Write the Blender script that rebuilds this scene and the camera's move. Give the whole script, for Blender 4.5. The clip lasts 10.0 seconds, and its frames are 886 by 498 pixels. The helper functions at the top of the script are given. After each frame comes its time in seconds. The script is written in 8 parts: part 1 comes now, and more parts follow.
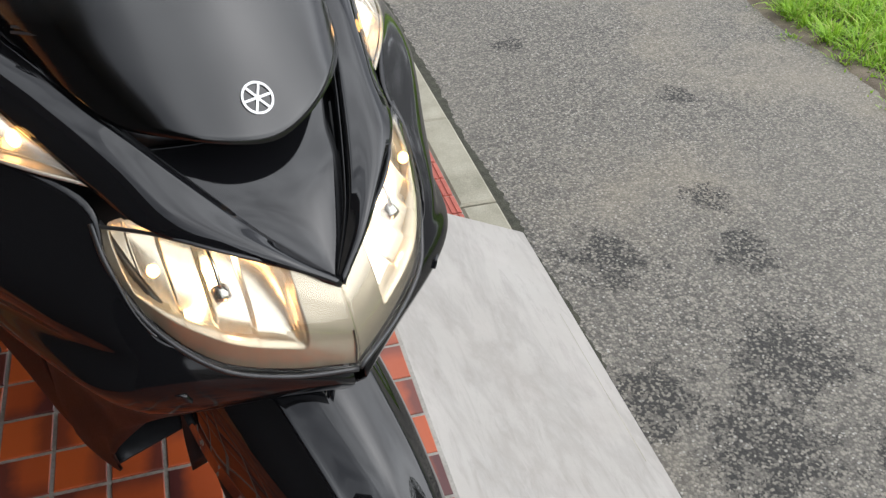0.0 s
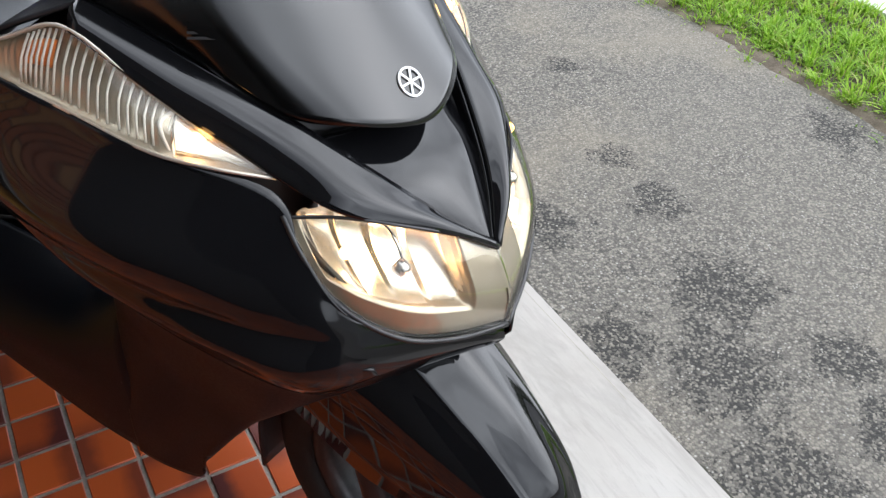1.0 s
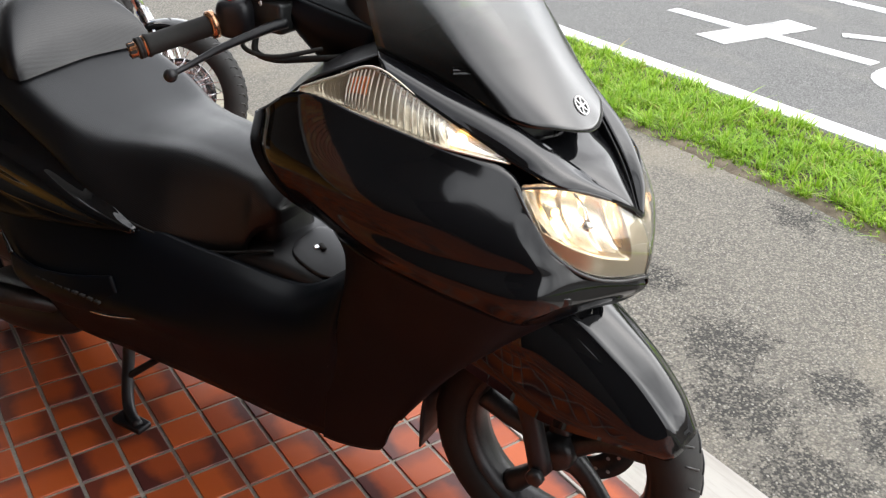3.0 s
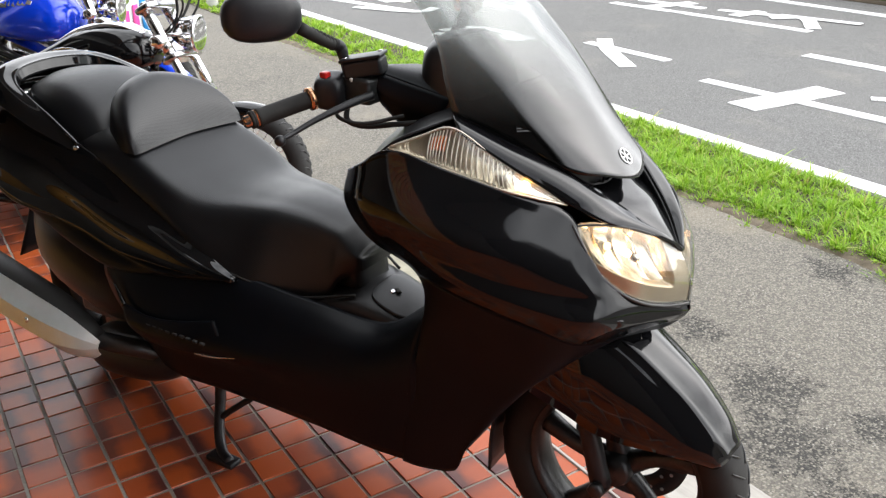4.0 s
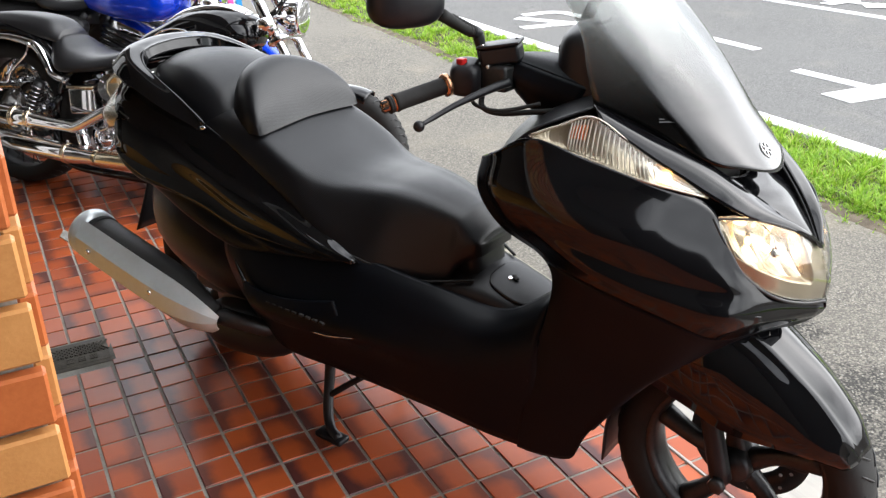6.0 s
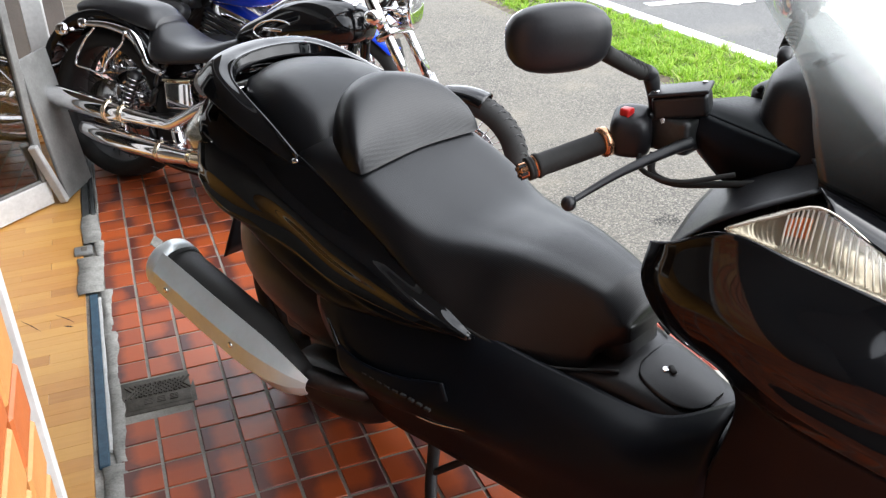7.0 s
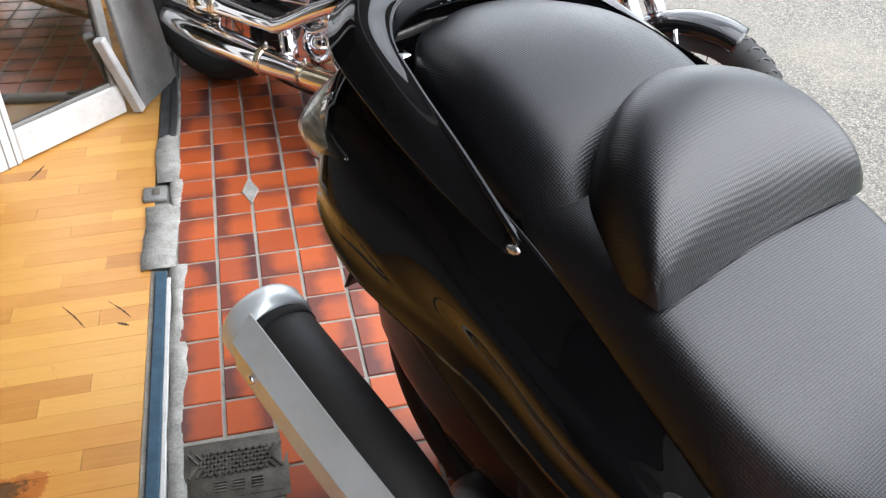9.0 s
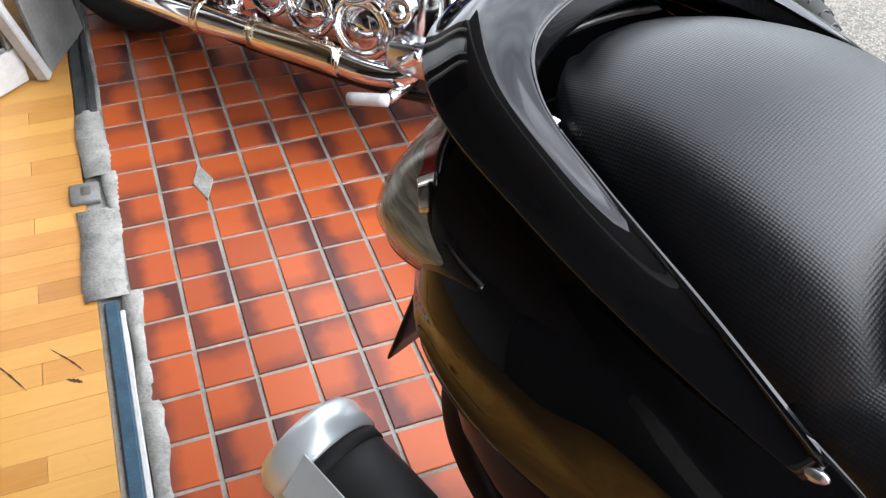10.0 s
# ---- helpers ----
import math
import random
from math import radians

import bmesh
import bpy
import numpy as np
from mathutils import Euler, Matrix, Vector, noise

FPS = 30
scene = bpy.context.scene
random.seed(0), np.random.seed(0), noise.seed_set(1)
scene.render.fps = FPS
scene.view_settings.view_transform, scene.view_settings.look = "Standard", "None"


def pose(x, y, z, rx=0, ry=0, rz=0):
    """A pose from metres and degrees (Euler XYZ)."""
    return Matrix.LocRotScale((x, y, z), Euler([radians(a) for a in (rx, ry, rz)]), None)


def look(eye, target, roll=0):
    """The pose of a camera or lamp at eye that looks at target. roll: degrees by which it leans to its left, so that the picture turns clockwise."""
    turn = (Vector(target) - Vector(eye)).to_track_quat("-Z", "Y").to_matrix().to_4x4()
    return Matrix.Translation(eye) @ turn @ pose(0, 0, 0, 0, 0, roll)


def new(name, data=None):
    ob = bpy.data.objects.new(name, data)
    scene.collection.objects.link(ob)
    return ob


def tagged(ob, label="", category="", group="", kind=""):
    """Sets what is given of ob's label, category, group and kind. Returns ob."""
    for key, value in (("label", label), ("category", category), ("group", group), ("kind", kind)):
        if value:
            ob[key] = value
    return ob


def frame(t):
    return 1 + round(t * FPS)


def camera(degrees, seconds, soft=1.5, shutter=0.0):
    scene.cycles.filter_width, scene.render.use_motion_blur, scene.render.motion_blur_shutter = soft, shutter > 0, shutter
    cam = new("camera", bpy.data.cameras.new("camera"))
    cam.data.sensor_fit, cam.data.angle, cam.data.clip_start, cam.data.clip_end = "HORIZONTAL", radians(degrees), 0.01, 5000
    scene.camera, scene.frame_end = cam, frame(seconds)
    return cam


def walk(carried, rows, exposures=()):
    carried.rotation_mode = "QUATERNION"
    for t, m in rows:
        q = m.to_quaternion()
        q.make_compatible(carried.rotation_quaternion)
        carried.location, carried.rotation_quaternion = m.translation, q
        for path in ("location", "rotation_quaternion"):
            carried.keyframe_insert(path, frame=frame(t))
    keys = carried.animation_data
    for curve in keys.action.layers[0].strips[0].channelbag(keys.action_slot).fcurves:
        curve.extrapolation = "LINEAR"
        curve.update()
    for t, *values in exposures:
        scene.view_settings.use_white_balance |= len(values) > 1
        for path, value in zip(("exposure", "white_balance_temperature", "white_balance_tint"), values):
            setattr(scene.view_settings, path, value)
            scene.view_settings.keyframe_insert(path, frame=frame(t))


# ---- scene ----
cam = camera(53.5, 10.0, soft=1.35)
PATH = [
    (0, (1.184, -2.91, 1.343), (1.646, -1.421, 0.09), 1.1),
    (0.5, (1.036, -2.894, 1.371), (1.592, -1.473, 0.079), 2.5),
    (1, (0.852, -2.857, 1.362), (1.649, -1.526, 0.101), 2.4),
    (1.5, (0.649, -2.899, 1.392), (1.62, -1.617, 0.204), 2.5),
    (2, (0.545, -2.93, 1.363), (1.638, -1.603, 0.34), 4.2),
    (2.5, (0.395, -3.008, 1.38), (1.526, -1.7, 0.376), 1.6),
    (3, (0.319, -3.083, 1.383), (1.325, -1.653, 0.412), 1.8),
    (3.2, (0.288, -3.12, 1.391), (1.263, -1.653, 0.444), 2.3),
    (4.3, (0.091, -3.283, 1.425), (1.062, -1.722, 0.639), -1.7),
    (4.5, (0.058, -3.306, 1.42), (1.02, -1.736, 0.638), -1.8),
    (5, (0.008, -3.338, 1.424), (0.926, -1.736, 0.654), -1.9),
    (6.3, (0.061, -3.063, 1.439), (0.862, -1.451, 0.568), -1.3),
    (6.5, (0.102, -2.963, 1.454), (0.862, -1.338, 0.57), -1.8),
    (7, (0.172, -2.771, 1.449), (0.793, -1.099, 0.543), -2.0),
    (7.5, (0.225, -2.515, 1.419), (0.719, -0.815, 0.487), -2.0),
    (8, (0.261, -2.286, 1.394), (0.694, -0.589, 0.429), -0.2),
    (8.5, (0.289, -2.021, 1.358), (0.592, -0.353, 0.297), 1.9),
    (9, (0.252, -1.752, 1.328), (0.618, -0.181, 0.146), -0.1),
    (9.5, (0.217, -1.494, 1.309), (0.556, 0.025, 0.053), -0.2),
    (10, (0.13, -1.275, 1.296), (0.675, 0.081, -0.069), 2.1),
]
walk(cam, [(t, look(eye, target, roll)) for t, eye, target, roll in PATH],
     exposures=[(t, e + 0.03, k) for t, e, k in ((0, 0.58, 6150), (1, 0.86, 5950), (1.5, 0.95, 6000), (2, 1.00, 6250), (3, 1.05, 6400), (5, 1.06, 6400), (6.5, 1.32, 6200), (8, 1.42, 6080), (8.5, 1.50, 6070), (9, 1.68, 6050), (9.5, 1.76, 6050), (10, 1.72, 6000))])
METRES_PER_TILE = 0.1

# ---- world and light ----
SUN_ELEV, SUN_ROT = 38.0, 112.0
world = bpy.data.worlds.new("sky")
scene.world = world
world.use_nodes = True
wn, wl = world.node_tree.nodes, world.node_tree.links
wn.clear()
w_out, w_bg, w_sky, w_hs = (wn.new(k) for k in ("ShaderNodeOutputWorld", "ShaderNodeBackground", "ShaderNodeTexSky", "ShaderNodeHueSaturation"))
w_sky.sky_type, w_sky.sun_disc = "NISHITA", False
w_sky.sun_elevation, w_sky.sun_rotation = radians(SUN_ELEV), radians(SUN_ROT)
w_sky.air_density, w_sky.dust_density, w_sky.ozone_density = 1.0, 4.0, 1.0
w_hs.inputs["Saturation"].default_value = 0.25
w_bg.inputs["Strength"].default_value = 0.15
wl.new(w_sky.outputs[0], w_hs.inputs["Color"])
w_cloud = wn.new("ShaderNodeMix")  # an even layer of cloud before the clear sky
w_cloud.data_type = "RGBA"
w_cloud.inputs["Factor"].default_value = 0.6
w_dir, w_noise, w_shade = (wn.new(k) for k in ("ShaderNodeTexCoord", "ShaderNodeTexNoise", "ShaderNodeValToRGB"))
w_noise.inputs["Scale"].default_value, w_noise.inputs["Detail"].default_value, w_noise.inputs["Distortion"].default_value = 3.2, 6.0, 0.4
w_shade.color_ramp.elements[0].position, w_shade.color_ramp.elements[0].color = 0.34, (4.5, 4.6, 4.9, 1)
w_shade.color_ramp.elements[1].position, w_shade.color_ramp.elements[1].color = 0.66, (18.0, 18.1, 18.2, 1)
wl.new(w_dir.outputs["Generated"], w_noise.inputs["Vector"])
wl.new(w_noise.outputs[0], w_shade.inputs[0])
wl.new(w_shade.outputs[0], w_cloud.inputs[7])
wl.new(w_hs.outputs[0], w_cloud.inputs[6])
wl.new(w_cloud.outputs[2], w_bg.inputs["Color"])
wl.new(w_bg.outputs[0], w_out.inputs["Surface"])
sun = new("sun", bpy.data.lights.new("sun", "SUN"))
sun.data.energy, sun.data.angle, sun.data.color = 0.9, radians(84), (1.0, 0.985, 0.95)
_a, _e = radians(SUN_ROT), radians(SUN_ELEV)
_d = Vector((math.sin(_a) * math.cos(_e), math.cos(_a) * math.cos(_e), math.sin(_e)))
sun.matrix_world = look(_d * 30, (0, 0, 0))


# ---- materials ----
def material(name, base=(0.5, 0.5, 0.5), rough=0.5, metal=0.0, spec=0.5, coat=0.0):
    m = bpy.data.materials.new(name)
    m.use_nodes = True
    b = m.node_tree.nodes["Principled BSDF"]
    b.inputs["Base Color"].default_value = (*base, 1)
    b.inputs["Roughness"].default_value = rough
    b.inputs["Metallic"].default_value = metal
    b.inputs["Specular IOR Level"].default_value = spec
    b.inputs["Coat Weight"].default_value = coat
    b.inputs["Coat Roughness"].default_value = 0.04
    return m


class Tree:
    """Short hand for building a node tree."""

    def __init__(self, m):
        self.t = m.node_tree
        self.bsdf = self.t.nodes["Principled BSDF"]

    def node(self, kind, **inputs):
        n = self.t.nodes.new(kind)
        for key, value in inputs.items():
            self.put(n.inputs[key.replace("_", " ")], value)
        return n

    def put(self, socket, value):
        if isinstance(value, bpy.types.NodeSocket):
            self.t.links.new(value, socket)
        else:
            socket.default_value = value

    def math(self, op, a, b=None, c=None, clamp=False):
        n = self.t.nodes.new("ShaderNodeMath")
        n.operation, n.use_clamp = op, clamp
        for s, v in zip(n.inputs, (a, b, c)):
            if v is not None:
                self.put(s, v)
        return n.outputs[0]

    def mix(self, f, a, b, kind="MIX"):
        n = self.t.nodes.new("ShaderNodeMix")
        n.data_type, n.blend_type = "RGBA", kind
        self.put(n.inputs["Factor"], f)
        for s, v in ((n.inputs[6], a), (n.inputs[7], b)):
            self.put(s, v if isinstance(v, bpy.types.NodeSocket) else (*v, 1))
        return n.outputs[2]

    def ramp(self, f, *stops):
        n = self.t.nodes.new("ShaderNodeValToRGB")
        self.put(n.inputs[0], f)
        e = n.color_ramp.elements
        while len(e) < len(stops):
            e.new(0.5)
        for el, (p, c) in zip(e, stops):
            el.position, el.color = p, (*c, 1) if isinstance(c, tuple) else (c, c, c, 1)
        return n.outputs[0]

    def noise(self, scale, vector=None, detail=4.0, rough=0.5, distort=0.0):
        n = self.node("ShaderNodeTexNoise", Scale=scale, Detail=detail, Roughness=rough, Distortion=distort)
        if vector is not None:
            self.put(n.inputs["Vector"], vector)
        return n.outputs[0]

    def position(self):
        return self.node("ShaderNodeNewGeometry").outputs["Position"]

    def local(self):
        return self.node("ShaderNodeTexCoord").outputs["Object"]

    def bump(self, height, strength=0.3, distance=0.002):
        n = self.node("ShaderNodeBump", Strength=strength, Distance=distance)
        self.put(n.inputs["Height"], height)
        self.put(self.bsdf.inputs["Normal"], n.outputs[0])
        return n.outputs[0]

    def set(self, key, value):
        self.put(self.bsdf.inputs[key], value)


def speckled(name, dark, light, scale, rough=0.8, fine=120.0, bump=0.3, depth=0.002, spec=0.4, local=False):
    """A plain matter with stains at one scale and grain at another."""
    m = material(name, light, rough, spec=spec)
    t = Tree(m)
    p = t.local() if local else t.position()
    big, small = t.noise(scale, p, 5, 0.6), t.noise(fine, p, 3, 0.6)
    f = t.math("ADD", t.math("MULTIPLY", big, 0.65), t.math("MULTIPLY", small, 0.35))
    t.set("Base Color", t.ramp(f, (0.3, dark), (0.7, light)))
    t.set("Roughness", t.math("ADD", rough - 0.12, t.math("MULTIPLY", small, 0.24)))
    t.bump(small, bump, depth)
    return m


def tile_material():
    m = material("quarry_tile", (0.4, 0.1, 0.04), 0.3, spec=0.48)
    t = Tree(m)
    pos = t.position()
    sep = t.node("ShaderNodeSeparateXYZ", Vector=pos)
    gx, gy = t.math("DIVIDE", sep.outputs[0], METRES_PER_TILE), t.math("DIVIDE", sep.outputs[1], METRES_PER_TILE)
    u, v = t.math("FRACT", gx), t.math("FRACT", gy)
    cell = t.node("ShaderNodeCombineXYZ", X=t.math("FLOOR", gx), Y=t.math("FLOOR", gy))
    rnd = t.node("ShaderNodeTexWhiteNoise", Vector=cell.outputs[0])
    r3 = t.node("ShaderNodeSeparateXYZ", Vector=rnd.outputs["Color"])
    wob = t.math("MULTIPLY", t.math("SUBTRACT", t.noise(26, pos, 3), 0.5), 0.28)
    u2, v2 = t.math("ADD", u, wob), t.math("ADD", v, wob)
    left = t.ramp(u2, (0.20, 1.0), (0.48, 0.0))
    right = t.ramp(u2, (0.54, 0.0), (0.82, 1.0))
    far = t.ramp(v2, (0.55, 0.0), (0.95, 1.0))
    near = t.ramp(v2, (0.05, 1.0), (0.4, 0.0))
    pick = lambda s, lo, hi: t.math("MULTIPLY", t.math("GREATER_THAN", s, lo), t.math("LESS_THAN", s, hi))
    f = t.math("ADD", t.math("MULTIPLY", left, pick(r3.outputs[0], 0.0, 0.4)), t.math("MULTIPLY", right, pick(r3.outputs[0], 0.4, 0.75)))
    f = t.math("ADD", f, t.math("MULTIPLY", t.math("MULTIPLY", far, pick(r3.outputs[1], 0.0, 0.3)), 0.8))
    f = t.math("ADD", f, t.math("MULTIPLY", t.math("MULTIPLY", near, pick(r3.outputs[1], 0.6, 0.85)), 0.7), clamp=True)
    f = t.math("MULTIPLY", f, t.math("ADD", 0.62, t.math("MULTIPLY", r3.outputs[2], 0.38)))
    body = t.mix(r3.outputs[2], (0.455, 0.088, 0.016), (0.32, 0.058, 0.014))
    body = t.mix(t.math("MULTIPLY", t.noise(60, pos, 4, 0.7), 0.35), body, (0.37, 0.10, 0.045))
    t.set("Base Color", t.mix(f, body, (0.075, 0.022, 0.020)))
    t.set("Roughness", t.math("ADD", 0.26, t.math("MULTIPLY", t.noise(14, pos, 3, 0.5), 0.08)))
    t.bump(t.noise(60, pos, 2), 0.06, 0.001)
    return m


def asphalt(name, dark, light, stone, wet=0.0):
    m = material(name, light, 0.85)
    t = Tree(m)
    p = t.position()
    vor = t.node("ShaderNodeTexVoronoi", Vector=p, Scale=125.0)
    fine = t.noise(320, p, 3, 0.7)
    big = t.noise(0.8, p, 6, 0.62)
    r = t.node("ShaderNodeSeparateXYZ", Vector=vor.outputs["Color"])
    f = t.math("ADD", t.math("MULTIPLY", r.outputs[0], 0.5), t.math("ADD", t.math("MULTIPLY", t.noise(30, p, 5, 0.7), 0.30), t.math("MULTIPLY", fine, 0.20)))
    col = t.ramp(f, (0.22, dark), (0.55, tuple((a + c) / 2 for a, c in zip(dark, light))), (0.80, light))
    chips = t.math("MULTIPLY", t.math("GREATER_THAN", r.outputs[1], 0.93), t.math("LESS_THAN", vor.outputs["Distance"], 0.40))
    col = t.mix(t.math("MULTIPLY", chips, 0.45), col, stone)
    gap = t.ramp(vor.outputs["Distance"], (0.45, 0.0), (0.75, 0.55))
    col = t.mix(gap, col, tuple(c * 0.45 for c in dark))
    col = t.mix(t.ramp(big, (0.38, 0.0), (0.68, 0.55)), col, tuple(c * 0.62 for c in light))
    col = t.mix(t.ramp(t.noise(1.7, p, 4, 0.6), (0.55, 0.0), (0.75, 0.30)), col, (light[0] * 1.05, light[1] * 0.98, light[2] * 0.86))
    if wet:
        field = None
        for cx, cy, r0 in ((2.59, -1.60, 0.24), (2.36, -1.84, 0.26), (2.63, -2.25, 0.22), (2.24, -2.18, 0.24), (2.69, -1.95, 0.16), (2.29, -1.07, 0.20), (2.71, -1.13, 0.15), (2.17, -1.62, 0.20), (2.74, -0.86, 0.12), (3.63, -1.11, 0.20), (2.85, -2.7, 0.3), (2.3, -2.9, 0.35), (2.5, 0.4, 0.1), (3.0, -0.2, 0.1), (3.3, -2.2, 0.12)):
            dist = t.node("ShaderNodeVectorMath")
            dist.operation = "DISTANCE"
            t.put(dist.inputs[0], p)
            dist.inputs[1].default_value = (cx, cy, -0.36)
            one = t.math("SUBTRACT", 1.0, t.math("DIVIDE", dist.outputs["Value"], r0 * 0.72))
            field = one if field is None else t.math("MAXIMUM", field, one)
        field = t.math("ADD", field, t.math("MULTIPLY", t.math("SUBTRACT", t.noise(13, p, 6, 0.85), 0.5), 4.2))
        patch = t.ramp(field, (0.02, 0.0), (0.30, 1.0))
        grain = t.ramp(t.math("ADD", t.math("MULTIPLY", r.outputs[2], 0.6), t.math("MULTIPLY", t.noise(70, p, 3, 0.6), 0.4)), (0.46, 1.0), (0.56, 0.12))
        damp = t.math("MULTIPLY", t.math("MULTIPLY", patch, grain), wet)
        col = t.mix(damp, col, tuple(c * 0.35 for c in dark))
    t.set("Base Color", col)
    h = t.math("ADD", t.math("MULTIPLY", t.math("SUBTRACT", 1.0, vor.outputs["Distance"]), 0.7), t.math("MULTIPLY", fine, 0.5))
    t.bump(h, 0.8, 0.0035)
    return m


M_TILE = tile_material()
M_MORTAR = speckled("mortar", (0.17, 0.16, 0.14), (0.40, 0.38, 0.34), 9, 0.9, 180, 0.5, 0.002)
M_CEMENT = speckled("cement", (0.13, 0.128, 0.118), (0.40, 0.39, 0.36), 16, 0.9, 150, 0.6, 0.003)
M_KERB = speckled("kerb_concrete", (0.17, 0.16, 0.115), (0.38, 0.355, 0.28), 7, 0.9, 200, 0.5, 0.003)
M_WALK = asphalt("pavement_asphalt", (0.046, 0.043, 0.038), (0.272, 0.248, 0.205), (0.50, 0.49, 0.45), 0.92)
M_ROAD = asphalt("road_asphalt", (0.058, 0.057, 0.055), (0.205, 0.202, 0.195), (0.38, 0.375, 0.36))
M_PAINT = speckled("road_paint", (0.62, 0.62, 0.61), (0.82, 0.82, 0.81), 14, 0.7, 220, 0.4, 0.002)


def worn(m):
    """Lets the dark asphalt show through where traffic has rubbed the paint off."""
    t = Tree(m)
    p = t.position()
    old = t.bsdf.inputs["Base Color"].links[0].from_socket
    rub = t.math("ADD", t.math("MULTIPLY", t.noise(1.9, p, 5, 0.6), 0.75), t.math("MULTIPLY", t.noise(75, p, 4, 0.75), 0.55))
    t.set("Base Color", t.mix(t.ramp(rub, (0.72, 0.0), (0.79, 0.85)), old, (0.15, 0.15, 0.152)))


worn(M_PAINT)
M_SOIL = speckled("soil", (0.035, 0.027, 0.018), (0.10, 0.08, 0.055), 7, 0.95, 90, 0.8, 0.01)


# ---- building blocks ----
def mesh_object(name, bm, mat, parent=None, smooth=False):
    me = bpy.data.meshes.new(name)
    bm.normal_update()
    bm.to_mesh(me)
    bm.free()
    for mt in mat if isinstance(mat, (list, tuple)) else (mat,):
        me.materials.append(mt)
    if smooth:
        me.polygons.foreach_set("use_smooth", [True] * len(me.polygons))
    ob = new(name, me)
    if parent is not None:
        ob.parent = parent
    return ob


def part(name, bm, mat, parent, label="", smooth=True):
    return tagged(mesh_object(name, bm, mat, parent, smooth), label)


def thing(name, label, category, m=Matrix(), group="", kind=""):
    ob = new(name)
    ob.empty_display_size = 0.1
    ob.matrix_world = m
    return tagged(ob, label, category, group, kind)


def box(x0, x1, y0, y1, z0, z1, bevel=0.0, segments=1, bm=None):
    own = bmesh.new()
    bmesh.ops.create_cube(own, size=1, matrix=Matrix.LocRotScale(((x0 + x1) / 2, (y0 + y1) / 2, (z0 + z1) / 2), None, (x1 - x0, y1 - y0, z1 - z0)))
    if bevel:
        bmesh.ops.bevel(own, geom=own.edges[:], offset=bevel, segments=segments, affect="EDGES", profile=0.6)
    return joined(bm, own)


def joined(bm, own):
    if bm is None:
        return own
    me = bpy.data.meshes.new("tmp")
    own.to_mesh(me)
    own.free()
    bm.from_mesh(me)
    bpy.data.meshes.remove(me)
    return bm


# ---- the setting ----
Z_WALK = -0.36
ground = tagged(mesh_object("ground", box(-220, 380, -300, 300, -1.2, -0.45), M_SOIL), "dark brown soil lying under road and verge", "ground", kind="structure")
pavement = tagged(mesh_object("pavement", box(2.03, 3.84, -40, 60, -0.6, Z_WALK), M_WALK), "grey asphalt footpath with dark damp patches", "pavement", kind="structure")
road = tagged(mesh_object("road", box(4.66, 10.9, -60, 90, -0.6, Z_WALK - 0.004), M_ROAD), "grey asphalt carriageway with white painted markings", "road", kind="structure")


# ---- smooth shapes ----
def spline(points, n, closed=False):
    """n points along a smooth line through the given ones."""
    p = [Vector(q) for q in points]
    k = len(p)
    out = []
    for i in range(n):
        f = i / n * k if closed else i / (n - 1) * (k - 1)
        j = min(int(f), k - 1 if closed else k - 2)
        f -= j
        if closed:
            a, b, c, d = (p[(j + o) % k] for o in (-1, 0, 1, 2))
        else:
            b, c = p[j], p[j + 1]
            a = p[j - 1] if j else b * 2 - c
            d = p[j + 2] if j + 2 < k else c * 2 - b
        out.append(0.5 * (2 * b + (c - a) * f + (2 * a - 5 * b + 4 * c - d) * f * f + (3 * b - a - 3 * c + d) * f**3))
    return out


def grid(rows, nu, nv, closed=False):
    """A smooth net through rows of points: nv lines of nu points."""
    lines = [spline(r, nu, closed) for r in rows]
    columns = [spline([l[i] for l in lines], nv) for i in range(nu)]
    return [[columns[i][j] for i in range(nu)] for j in range(nv)]


def net(bm, g, closed=False, flip=False):
    vs = [[bm.verts.new(p) for p in line] for line in g]
    n = len(vs[0])
    for a, b in zip(vs, vs[1:]):
        for i in range(n if closed else n - 1):
            k = (i + 1) % n
            q = (a[i], a[k], b[k], b[i])
            try:
                bm.faces.new(q[::-1] if flip else q)
            except ValueError:
                pass
    return vs


def flipped(rows):
    return [[Vector((p[0], -p[1], p[2])) for p in r] for r in rows]


def eased(g, turns):
    """Takes the small waves out of a net without shrinking it; its rim is held."""
    a = np.array([[tuple(p) for p in line] for line in g])
    for k in range(2 * turns):
        pull = (a[:-2, 1:-1] + a[2:, 1:-1] + a[1:-1, :-2] + a[1:-1, 2:]) / 4 - a[1:-1, 1:-1]
        a[1:-1, 1:-1] += pull * (0.6 if k % 2 == 0 else -0.606)
    return [[Vector(p) for p in line] for line in a]


def ease(f):
    f = max(0.0, min(1.0, f))
    return f * f * (3 - 2 * f)


def level(stops, x):
    """The height of a broken line through stops of (x, z) at x, with soft corners."""
    if x <= stops[0][0]:
        return stops[0][1]
    for (x0, z0), (x1, z1) in zip(stops, stops[1:]):
        if x <= x1:
            return z0 + (z1 - z0) * (x - x0) / (x1 - x0)
    return stops[-1][1]


def shell(rows, nu, nv, thick=0.003, flip=False, closed=False):
    """A panel with a thickness, its outer face on a smooth net through the rows."""
    return thickened(grid(rows, nu, nv, closed), thick, flip, closed)


